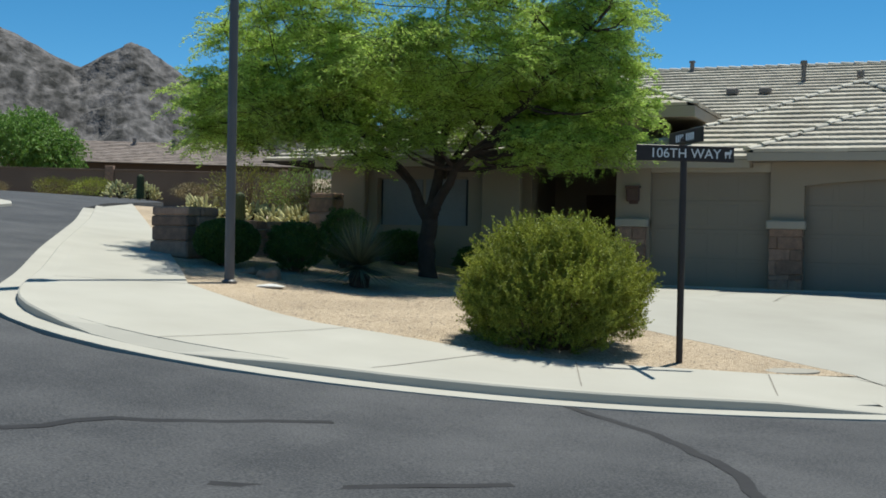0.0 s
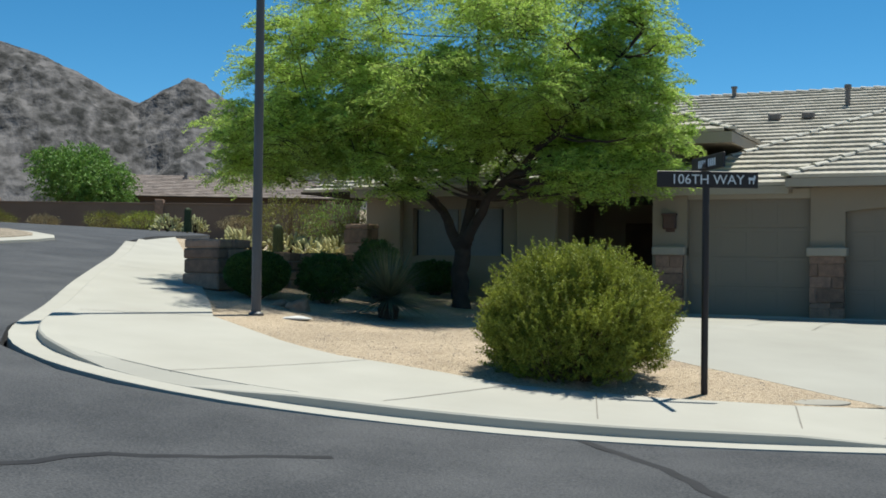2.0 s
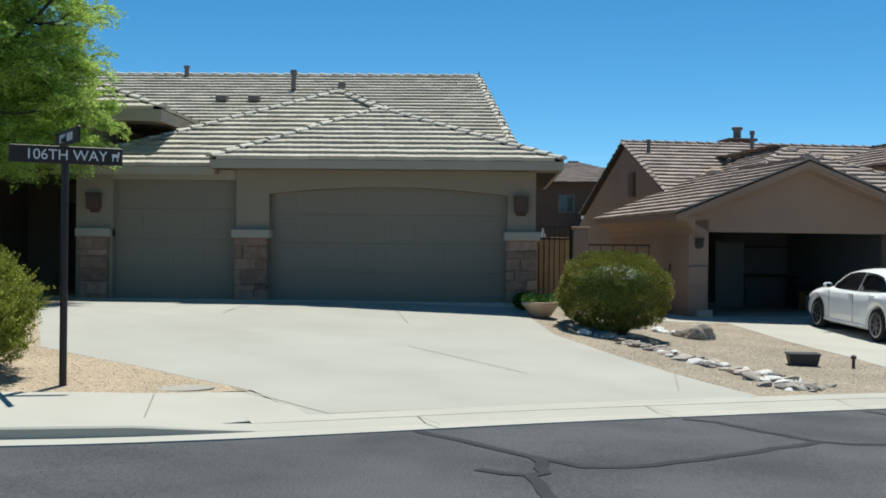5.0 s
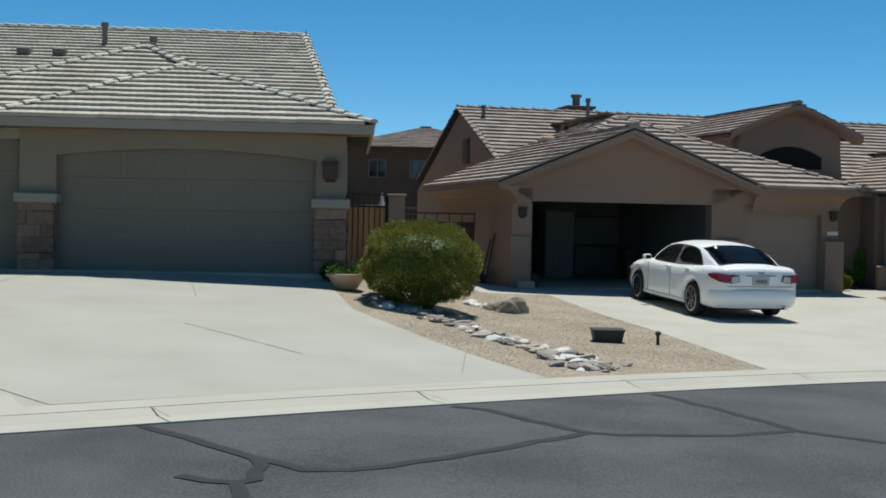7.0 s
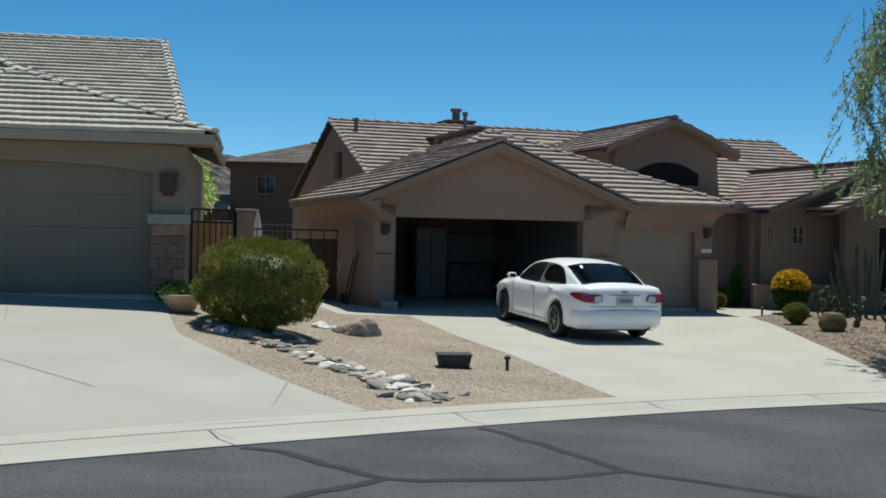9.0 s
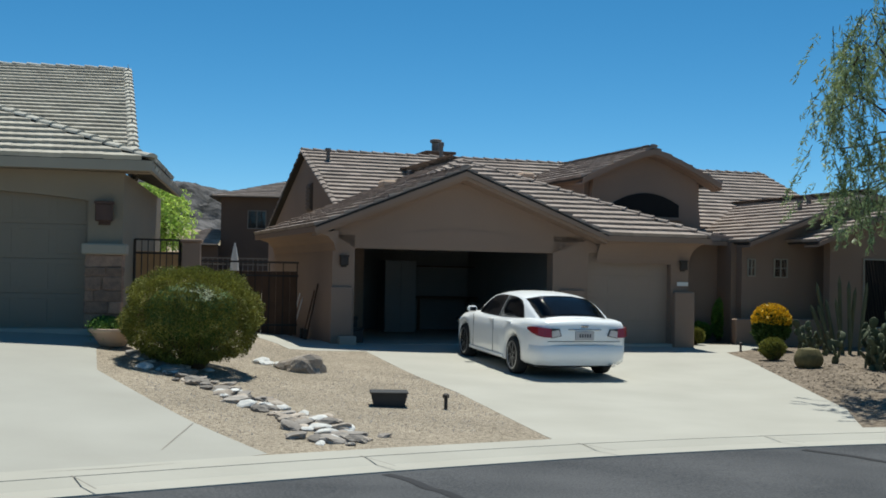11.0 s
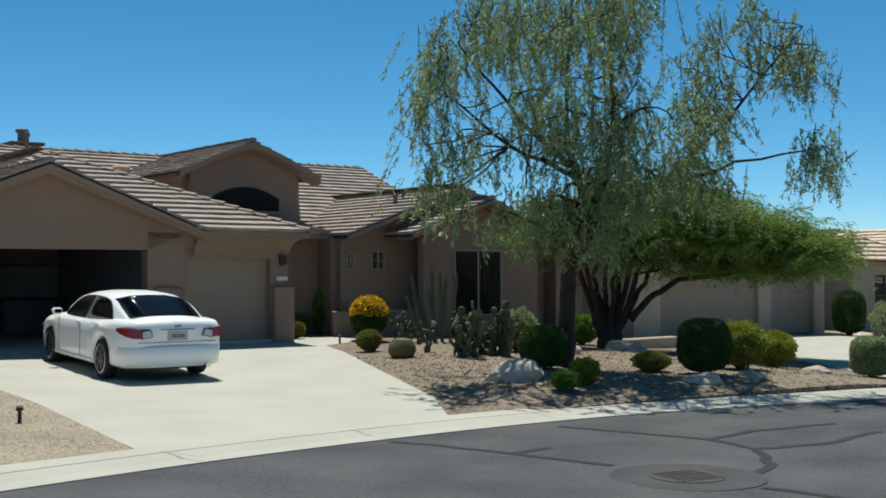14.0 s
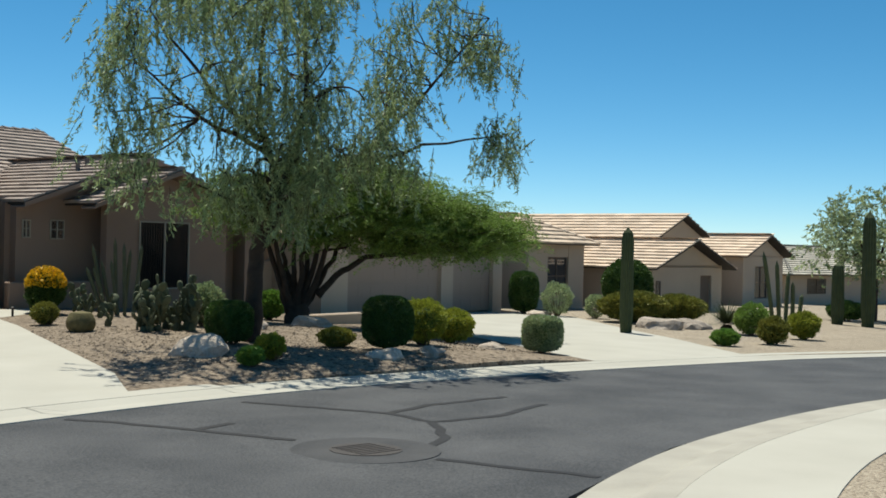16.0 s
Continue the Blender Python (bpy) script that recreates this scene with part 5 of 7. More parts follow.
make_tree("weeping_tree", "airy weeping tree with drooping grey-green leaves", on_lot(19.92, -2.4),
          [([(0, 0, -0.1), across(0.02, 0, 1.0), across(0.1, 0, 1.8), across(0.45, 0, 2.6)], 0.16, 0.12), ([across(0.42, 0, 2.5), across(0.3, 0, 3.2), across(0.02, 0, 3.9), across(0.15, 0, 6.9)], 0.1, 0.02),
           ([across(0.1, 0, 3.6), across(-0.7, 0.4, 4.3), across(-1.8, 0.8, 5.7)], 0.06, 0.015), ([across(0.45, 0, 2.6), across(0.9, 0.1, 4.2), across(0.8, 0, 6.4)], 0.08, 0.02), ([across(0.2, 0.1, 3.4), across(-0.9, 1.0, 3.9), across(-2.0, 1.5, 4.7)], 0.05, 0.015),
           ([across(0.45, 0, 2.5), across(1.7, 0, 3.3), across(2.8, 0, 4.3), across(4.2, 0, 6.0)], 0.06, 0.015), ([across(1.6, 0, 3.2), across(3.0, 0, 3.6), across(4.6, 0, 3.9)], 0.04, 0.012)],
          weeping, LEAF_W, BARK, 21, 42, 38, (0.13, 0.022), 0.85, 0.06, 0.9, True, 3)
rng2 = np.random.default_rng(9)
spread_clumps = []
for a, c, z, ra, rc, rz, n in ((1.6, 0, 2.5, 2.1, 2.0, 0.9, 60), (3.4, 0.2, 1.95, 1.35, 1.2, 0.5, 30), (-0.1, 0, 2.7, 1.2, 1.2, 0.6, 18), (-1.0, 0.2, 2.5, 0.9, 1.2, 0.6, 14)):
    for q in cloud(rng2, n, (0, 0, 0), (ra, rc, rz), 0.62, 0.2):
        spread_clumps.append((*across(a + q[0], c + q[1], z + q[2]), q[3]))
stems = [([(0, 0, -0.1), across(0.02, 0, 0.35)], 0.3, 0.24)]
for k in range(9):
    a = -0.66 + 0.18 * k
    stems.append(([across(0.06 * (k - 5) * 0.5, 0, 0.25), across(a * 0.55, 0.15 * math.sin(k * 2.1), 0.85), across(a, 0.3 * math.sin(k * 2.1), 1.55 + 0.2 * math.cos(k)), across(a * 1.5 + 0.3, 0.5 * math.sin(k * 2.1), 2.4)], 0.085, 0.03))
stems.append(([across(0.4, 0, 0.6), across(0.9, 0, 1.15), across(1.5, 0.1, 1.4), across(2.8, 0.1, 1.6), across(3.9, 0.1, 1.8)], 0.08, 0.03))
make_tree("mesquite_tree", "low mesquite tree with a fan of dark stems and dense crown", on_lot(24.6, 2.8), [([tuple(1.16 * v for v in q) for q in path], 1.1 * r0, 1.1 * r1) for path, r0, r1 in stems], [tuple(1.16 * v for v in q) for q in spread_clumps], LEAF_M, BARK, 31, 64, 120, (0.062, 0.02), 0.45, 0.3, 0.6, False, 3, 120)

# the large shrub at the corner
rngb = np.random.default_rng(77)
bush = thing("corner_shrub", "large rounded yellow-green shrub with upright leafy twigs on gravel", "shrub", pose(-1.98, -10.65, 0.24))
bm = bmesh.new()
origins, ways = [], []
for k in range(1450):
    d = unit(rngb, 1)[0]
    d *= (np.abs(d) ** 2.5).sum() ** (-1 / 2.5)
    if d[2] < -0.88:
        continue
    reach = 1 + 0.14 * noise.noise(Vector(d) * 2.6 + Vector((4, 1, 2))) + 0.2 * noise.noise(Vector(d) * 7.5)
    depth = rngb.uniform(0.0, 1.0) ** 2.2
    end = np.array([d[0] * (1.12 - 0.16 * max(0, d[2])), d[1] * 1.05, d[2] * 0.76]) * reach * (1 - 0.42 * depth) + np.array([0, 0, 0.85])
    out = d * np.array([0.7, 0.7, 0.5]) + np.array([0, 0, 0.65])
    out /= np.linalg.norm(out)
    if k % 4 == 0:
        pts, rad = limb((d[0] * 0.18, d[1] * 0.18, -0.02), end - out * 0.05, 0.017, 0.004, 0.07, rngb, 5)
        tube(bm, pts, rad, 4)
    for j in range(8 if depth < 0.5 else 4):
        origins.append(end + rngb.normal(0, 0.055, 3) - out * rngb.uniform(0, 0.16))
        wv = out + rngb.normal(0, 0.28, 3)
        ways.append(wv / np.linalg.norm(wv))
part("branchwork", bm, TWIG, bush)
part("leaves", quads("leaves", sprays(rngb, np.array(origins), np.array(ways), 28, 0.17, 0.034, 0.013, -0.05, 0.011), LEAF_B), None, bush)

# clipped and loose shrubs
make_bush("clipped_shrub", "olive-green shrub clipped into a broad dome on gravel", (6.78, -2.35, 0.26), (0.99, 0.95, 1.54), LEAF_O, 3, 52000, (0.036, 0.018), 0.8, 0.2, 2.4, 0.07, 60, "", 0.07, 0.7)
small = [("flower_shrub", "rounded shrub covered in yellow flowers", (19.6, 5.6), (0.44, 0.42, 0.95), LEAF_D, 41, 7000, (0.05, 0.018)),
         ("small_shrub", "small rounded olive shrub beside the driveway", (18, 2), (0.26, 0.26, 0.45), LEAF_O, 42, 3500, (0.04, 0.012)),
         ("leafy_shrub", "fresh green leafy shrub beside the garage", (18.95, 8.4), (0.27, 0.27, 0.5), LEAF_G, 44, 3500, (0.05, 0.02)),
         ("leafy_shrub", "low dark green shrub at the garage corner", (18.1, 6.6), (0.25, 0.25, 0.42), LEAF_O, 45, 3500, (0.04, 0.018)),
         ("leafy_shrub", "tall narrow green shrub before the tan wall", (19.55, 8.6), (0.2, 0.2, 1.1), LEAF_G, 46, 3500, (0.06, 0.03)),
         ("clipped_shrub", "dark green shrub clipped into a drum", (19.25, -2.7), (0.38, 0.38, 0.76), LEAF_D, 47, 9000, (0.03, 0.014)),
         ("leafy_shrub", "grey-green shrub behind the prickly pear", (20.86, 0.84), (0.42, 0.4, 0.9), LEAF_P, 48, 6000, (0.04, 0.02)),
         ("leafy_shrub", "sunlit green shrub beneath the weeping tree", (24.9, 4.4), (0.42, 0.4, 0.75), LEAF_G, 49, 6000, (0.05, 0.022)),
         ("clipped_shrub", "dark square-clipped shrub in the shade of the trees", (21.55, -4.23), (0.42, 0.4, 0.96), LEAF_D, 50, 9000, (0.035, 0.016)),
         ("leafy_shrub", "yellow-green rounded shrub in the planting bed", (22.95, -3.6), (0.45, 0.42, 0.88), LEAF_Y, 51, 8000, (0.035, 0.016)),
         ("leafy_shrub", "yellow-green low shrub in the planting bed", (24.75, -2.5), (0.45, 0.42, 0.72), LEAF_Y, 52, 8000, (0.035, 0.016)),
         ("clipped_shrub", "small grey-green shrub clipped into a cube by the driveway", (26.0, -3.85), (0.37, 0.36, 0.78), LEAF_P, 53, 8000, (0.035, 0.016)),
         ("small_shrub", "low bright green shrub near the kerb", (18.05, -5.22), (0.2, 0.2, 0.3), LEAF_G, 54, 2500, (0.05, 0.012)),
         ("small_shrub", "small shrub with yellow tips near the kerb", (18.62, -4.9), (0.24, 0.24, 0.4), LEAF_Y, 55, 3000, (0.05, 0.014)),
         ("leafy_shrub", "brown-green dry shrub among the rocks", (20.9, -3.6), (0.35, 0.3, 0.35), LEAF_O, 56, 3000, (0.04, 0.016)),
         ("clipped_shrub", "dark clipped garden shrub before the stone wall", (-9.93, -6.2), (0.66, 0.55, 0.92), LEAF_D, 57, 11000, (0.04, 0.018)),
         ("leafy_shrub", "dark loose shrub before the stone wall", (-8.93, -5.3), (0.62, 0.5, 0.98), LEAF_D, 58, 7000, (0.04, 0.018)),
         ("leafy_shrub", "dark upright shrub beside the house corner", (-9.0, -3.2), (0.5, 0.5, 1.25), LEAF_D, 59, 6000, (0.05, 0.02)),
         ("leafy_shrub", "dark shrub under the bedroom window", (-9.0, -0.4), (0.7, 0.4, 0.8), LEAF_D, 60, 5000, (0.05, 0.02)),
         ("leafy_shrub", "dark shrub beside the tree trunk", (-6.9, -0.6), (0.6, 0.4, 0.7), LEAF_D, 61, 5000, (0.05, 0.02)),
         ("small_shrub", "small green plant at the foot of the stone column", (5.25, -0.25), (0.25, 0.22, 0.35), LEAF_D, 62, 2500, (0.05, 0.02)),
         ("clipped_shrub", "dark green column-shaped shrub beside the garage", (38.3, 8.4), (0.5, 0.45, 1.5), LEAF_D, 63, 5000, (0.06, 0.03)),
         ("leafy_shrub", "broad olive hedge before the tan house", (38.8, 3.9), (1.35, 0.9, 1.0), LEAF_O, 64, 14000, (0.07, 0.035)),
         ("leafy_shrub", "olive shrub in the gravel garden", (40.8, 3.6), (1, 0.8, 0.95), LEAF_O, 65, 8000, (0.07, 0.035)),
         ("clipped_shrub", "round dark shrub behind the tall cactus", (42.0, 6.74), (0.95, 0.9, 2.1), LEAF_D, 66, 9000, (0.07, 0.035)),
         ("leafy_shrub", "low green shrub near the far kerb", (33.2, -3.4), (0.34, 0.34, 0.42), LEAF_G, 67, 4000, (0.06, 0.02)),
         ("leafy_shrub", "dry brown shrub in the gravel garden", (35.2, -3.5), (0.42, 0.4, 0.72), LEAF_O, 68, 5000, (0.06, 0.02)),
         ("leafy_shrub", "yellow-green shrub in the gravel garden", (38.4, -2.5), (0.48, 0.45, 0.8), LEAF_Y, 69, 5000, (0.06, 0.02)),
         ("leafy_shrub", "green shrub near the far driveway", (38.1, -1.0), (0.55, 0.5, 0.95), LEAF_M, 70, 5000, (0.06, 0.02)),
         ("wispy_shrub", "silvery wispy shrub under the tan house's window", (38.24, 6.78), (0.55, 0.5, 1.15), LEAF_P, 72, 2600, (0.1, 0.016)),
         ("wispy_shrub", "small silvery shrub beside the far driveway", (38.9, 5.6), (0.4, 0.35, 0.8), LEAF_P, 73, 1500, (0.1, 0.016)),
         ("leafy_shrub", "dark shrub at the far driveway", (51.2, 3.2), (0.75, 0.7, 0.8), LEAF_D, 71, 4000, (0.08, 0.03))]
for name, label, (x, y), radii, leaf, seed, n, size in small:
    clip = name == "clipped_shrub"
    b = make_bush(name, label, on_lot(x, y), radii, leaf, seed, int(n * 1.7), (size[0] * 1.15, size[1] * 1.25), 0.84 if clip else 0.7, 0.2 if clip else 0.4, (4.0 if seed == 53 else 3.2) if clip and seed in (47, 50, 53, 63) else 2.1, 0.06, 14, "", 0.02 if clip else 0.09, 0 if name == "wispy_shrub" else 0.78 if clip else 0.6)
    if name == "flower_shrub":
        rngf = np.random.default_rng(4)
        d = unit(rngf, 1500)
        d[:, 2] = np.abs(d[:, 2]) * 0.85 + 0.25
        p = np.stack([d[:, 0] * radii[0], d[:, 1] * radii[1], radii[2] * (0.52 + 0.5 * d[:, 2])], 1) * rngf.uniform(0.96, 1.08, (1500, 1))
        part("bloom", quads("bloom", leaf_quads(rngf, p, d + rngf.normal(0, 0.8, d.shape), 0.06, 0.05), PETAL), None, b, "yellow flower heads")


def blade_plant(name, label, at, n, length, width, seed, mat=AGAVE, trunk=0.25, low=-0.25, category="agave"):
    """A rosette of stiff narrow blades on a short trunk."""
    rng = np.random.default_rng(seed)
    plant = thing(name, label, category, pose(*at))
    part("trunk", lathe([(0.16, -0.05), (0.2, trunk * 0.6), (0.12, trunk + 0.05)], 12), BARK, plant)
    verts, faces = [], []
    for k in range(n):
        az, el = rng.uniform(0, 2 * math.pi), math.asin(rng.uniform(low, 0.98))
        d = np.array([math.cos(az) * math.cos(el), math.sin(az) * math.cos(el), math.sin(el)])
        s = np.array([-math.sin(az), math.cos(az), 0])
        ln = length * rng.uniform(0.75, 1.1)
        base = np.array([0, 0, trunk + 0.08])
        i = len(verts)
        for u, w in ((0.05, width), (0.5, width * 0.8), (1.0, 0.002)):
            p = base + d * ln * u + np.array([0, 0, -0.12 * ln * u * u * (1 - abs(d[2]))])
            verts += [p - s * w / 2, p + s * w / 2]
        faces += [(i, i + 1, i + 3, i + 2), (i + 2, i + 3, i + 5, i + 4)]
    part("leaf_rosette", mesh_from("leaf_rosette", verts, faces, mat), None, plant, kind="stuff")
    return plant


blade_plant("desert_spoon", "round grey-green desert spoon with stiff narrow blades", on_lot(-7.08, -6.2), 640, 1.05, 0.024, 3, AGAVE, 0.3, -0.3)
blade_plant("desert_spoon", "green desert spoon in the far gravel garden", on_lot(38.3, 0.0), 220, 0.8, 0.04, 5, CACTUS, 0.2, 0.0)


def ribbed(height, radius, ribs=16, bend=0.0, taper=0.85, rings=18):
    """A fluted cactus column with a rounded top."""
    bm, prev = bmesh.new(), None
    for k in range(rings + 1):
        u = k / rings
        r = radius * (0.8 + 0.2 * min(1, u * 5)) * (1 - (1 - taper) * u)
        if u > 0.85:
            r *= math.sqrt(max(0.0, 1 - ((u - 0.85) / 0.15) ** 2)) + 0.02
        ring = []
        for j in range(ribs * 2):
            a = math.pi * j / ribs
            q = r * (1.0 if j % 2 else 0.82)
            ring.append(bm.verts.new((q * math.cos(a) + bend * u * u, q * math.sin(a), height * u)))
        if prev:
            for j in range(ribs * 2):
                bm.faces.new((prev[j], prev[(j + 1) % (ribs * 2)], ring[(j + 1) % (ribs * 2)], ring[j]))
        prev = ring
    bm.faces.new(prev)
    return bm


for x, y, h, r, lab in ((34.3, 0.62, 2.97, 0.2, "tall single saguaro cactus beside the driveway"), (48.4, 2.0, 2.3, 0.25, "saguaro cactus in a far front garden"), (48.4, 0.8, 4.2, 0.27, "tall saguaro cactus in a far front garden"),
                     (-15.2, 2.4, 1.1, 0.16, "short saguaro stub behind the stone wall"), (-33.2, 21.5, 1.2, 0.2, "short dark cactus at the end of the street")):
    c = thing("saguaro_cactus", lab, "cactus", pose(*on_lot(x, y)), "saguaro cacti")
    part("cactus_stem", ribbed(h, r), CACTUS, c)
organ = thing("organ_pipe_cactus", "organ pipe cactus with a cluster of slender columns", "cactus", pose(*on_lot(21.2, 5.2)))
rngo = random.Random(4)
for k in range(9):
    a = -0.42 + 0.085 * k
    ob = part("cactus_stem", ribbed(rngo.uniform(1.25, 1.9) - 0.4 * abs(a), 0.048, 7, 0.12 * a, 0.95, 10), PIPE, organ)
    ob.matrix_local = pose(RX * a, RY * a + rngo.uniform(-0.2, 0.2), -0.02, rngo.uniform(-6, 6), a * 34 - 4, 0)
for x, y, n, h, lab in ((44.2, 1.6, 5, 2.7, "slender many-armed cactus in the far gravel garden"),):
    c = thing("organ_pipe_cactus", lab, "cactus", pose(*on_lot(x, y)))
    for k in range(n):
        ob = part("cactus_stem", ribbed(h * (1 - 0.14 * k), 0.075, 7, 0.15 * (k % 3 - 1), 0.95, 10), CACTUS, c)
        ob.matrix_local = pose(0.16 * (k - 2), -0.14 * (k - 2), -0.02, 0, 6 * (k - 2), 0)
for x, y, r in ((17.95, 0.3, 0.25),):
    c = thing("barrel_cactus", "golden-brown barrel cactus in the planting bed", "cactus", pose(*on_lot(x, y)))
    part("cactus_stem", lathe([(0.17 + 0.1 * math.sin(math.pi * (k / 12) ** 0.8) if k < 12 else 0.02, 0.4 * k / 12 - 0.03) for k in range(13)], 24), BARREL, c)


def pad_mesh(mat):
    bm = bmesh.new()
    bmesh.ops.create_icosphere(bm, subdivisions=2, radius=0.5)
    for v in bm.verts:
        v.co.y *= 0.16
        v.co.x *= 0.72 * (0.8 + 0.4 * (v.co.z + 0.5))
        v.co.z += 0.46
    mesh = bpy.data.meshes.new("pad")
    bm.to_mesh(mesh)
    bm.free()
    mesh.materials.append(mat)
    mesh.polygons.foreach_set("use_smooth", [True] * len(mesh.polygons))
    return mesh


def prickly_pear(label, at, n, size, seed, wide=0.7):
    """Flat pads growing out of one another."""
    rng = random.Random(seed)
    c = thing("prickly_pear", label, "cactus", pose(*at))
    form = pad_mesh(PAD)
    grown = []
    for k in range(n):
        s = size * rng.uniform(0.75, 1.15)
        if k < n // 8 or not grown:
            m = pose(rng.uniform(-wide, wide), rng.uniform(-wide, wide) * 0.6, -0.04, rng.uniform(-25, 25), rng.uniform(-35, 35), rng.uniform(0, 180))
        else:
            parent, ps = rng.choice(grown)
            tip = parent @ Vector((rng.uniform(-0.25, 0.25) * ps, 0, 0.85 * ps))
            m = Matrix.Translation(tip) @ pose(0, 0, 0, rng.uniform(-35, 35), rng.uniform(-40, 40), rng.uniform(0, 180))
        ob = new("pad", form)
        ob.parent, ob.matrix_local = c, m @ Matrix.Diagonal((s, s, s, 1))
        grown.append((m, s))
    return c


prickly_pear("large prickly pear cactus with many grey-green pads", on_lot(19.46, 0.05), 280, 0.22, 5, 0.6)
prickly_pear("low prickly pear with pale pads", on_lot(18.7, 1.2), 14, 0.22, 6, 0.3)
prickly_pear("pale prickly pear beside the yellow flowers", on_lot(20.2, 4.7), 34, 0.22, 7, 0.35)


def cholla(label, at, radii, seed, n=130):
    """Short pale spiny joints crowded on branches."""
    rng = np.random.default_rng(seed)
    c = thing("cholla_cactus", label, "cactus", pose(*at), "cholla cacti")
    bm = bmesh.new()
    for k in range(n):
        d = unit(rng, 1)[0]
        d[2] = abs(d[2])
        p = d * np.array(radii) * rng.uniform(0.55, 1.0)
        q = p + (d + rng.normal(0, 0.5, 3)) * 0.13 + np.array([0, 0, 0.05])
        tube(bm, [p, (p + q) / 2, q], (0.035, 0.05, 0.02), 5)
    part("joints", bm, CHOLLA, c)
    bm = bmesh.new()
    for k in range(12):
        d = unit(rng, 1)[0]
        tube(bm, [(0, 0, -0.05), (d[0] * radii[0] * 0.4, d[1] * radii[1] * 0.4, radii[2] * 0.4), (d[0] * radii[0] * 0.8, d[1] * radii[1] * 0.8, radii[2] * (0.3 + 0.5 * abs(d[2])))], (0.04, 0.03, 0.02), 5)
    part("branches", bm, BARK, c)


for i, (x, y, rx, h) in enumerate(((-16.2, 2.2, 0.8, 0.8), (-15.2, 2.9, 0.8, 0.8), (-14.2, 2.6, 0.6, 0.75), (-13.4, 2.2, 0.5, 0.8), (-35.0, 22.2, 0.9, 0.75), (-33.6, 22.6, 0.7, 0.7), (-13.0, 3.4, 0.6, 1.2))):
    cholla("pale yellow cholla cactus with spiny joints", on_lot(x, y), (rx, rx * 0.8, h), 90 + i)
for i, (x, y, r, h, leaf) in enumerate(((-17.5, 6.5, 1.5, 1.9, LEAF_O), (-15.5, 7.0, 1.8, 2.1, LEAF_M), (-14.0, 5.0, 1.2, 1.6, LEAF_O), (-42.0, 25.5, 1.3, 1.2, LEAF_O), (-38.5, 24.5, 1.4, 1.1, LEAF_Y), (-45.5, 24.5, 1.0, 1.0, DRY), (-31.5, 23.5, 1.2, 1.0, DRY),
                                        (-48.0, 23.5, 1.2, 1.2, LEAF_O))):
    make_bush("desert_shrub", "wild grey-green desert shrub", on_lot(x, y), (r, r * 0.8, h), leaf, 120 + i, 3400, (0.09, 0.026), 0.35, 0.6, 2.0, 0.05, 40, "desert shrubs", 0.14, 0)


# things in the street and the front gardens -------------------------------------
def text_on(parent, word, size, m, mat, name="lettering", extrude=0.003):
    cu = bpy.data.curves.new(name, "FONT")
    cu.body, cu.size, cu.extrude, cu.align_x, cu.align_y = word, size, extrude, "CENTER", "CENTER"
    tmp = new(name, cu)
    dg = bpy.context.evaluated_depsgraph_get()
    mesh = bpy.data.meshes.new_from_object(tmp.evaluated_get(dg))
    bpy.data.objects.remove(tmp)
    mesh.materials.clear()
    mesh.materials.append(mat)
    ob = new(name, mesh)
    ob.parent, ob.matrix_local = parent, m
    return ob


post = thing("street_sign", "dark brown street name sign on a slim post in gravel", "street sign", pose(-0.32, -10.68, lot_z(-0.32, -10.68)))
part("post", tube(bmesh.new(), [(0, 0, -0.1), (0, 0, 2.52)], (0.042, 0.042), 12), SIGN, post)
part("post_cap", lathe([(0.05, 0), (0.05, 0.04), (0.02, 0.07)], 12), SIGN, post).matrix_local = pose(0, 0, 2.74)
blade = part("sign_blade", boxed((-0.615, -0.012, -0.1), (0.615, 0.012, 0.1), 0.006), SIGN, post)
blade.matrix_local = pose(0.02, -0.01, 2.6, 0, 0, 27)
text_on(blade, "106TH WAY", 0.165, pose(0.0, -0.014, -0.005, 90, 0, 0), LETTER)
bm = boxed((-0.035, -0.004, 0.0), (0.045, 0, 0.035))
for x in (-0.03, 0.02):
    box(bm, (x, -0.004, -0.045), (x + 0.014, 0, 0.0))
box(bm, (0.03, -0.004, 0.02), (0.05, 0, 0.06))
part("emblem", bm, LETTER, blade, "small white emblem").matrix_local = pose(0.53, -0.013, -0.005)
blade2 = part("sign_blade", boxed((-0.55, -0.012, -0.09), (0.55, 0.012, 0.09), 0.006), SIGN, post)
blade2.matrix_local = pose(0.02, 0.0, 2.8, 0, 0, -57)
for k in range(9):
    if k != 4:
        part("letter_bar", boxed((-0.3 + k * 0.068, -0.016, -0.045), (-0.255 + k * 0.068, -0.012, 0.045)), LETTER, blade2)
        part("letter_bar", boxed((-0.3 + k * 0.068, 0.012, -0.045), (-0.255 + k * 0.068, 0.016, 0.045)), LETTER, blade2)

lamp = thing("street_lamp", "tall slim grey-brown lamp post in gravel", "street lamp", pose(-8.35, -8.5, lot_z(-8.35, -8.5)))
part("base", lathe([(0.13, -0.05), (0.13, 0.03), (0.085, 0.06)], 16), POST, lamp)
part("pole", tube(bmesh.new(), [(0, 0, 0), (0, 0, 3.5), (0, 0, 9.0)], (0.085, 0.078, 0.06), 14), POST, lamp)
part("head", boxed((-0.12, -1.0, 9.0), (0.12, 0.1, 9.16), 0.04), POST, lamp)


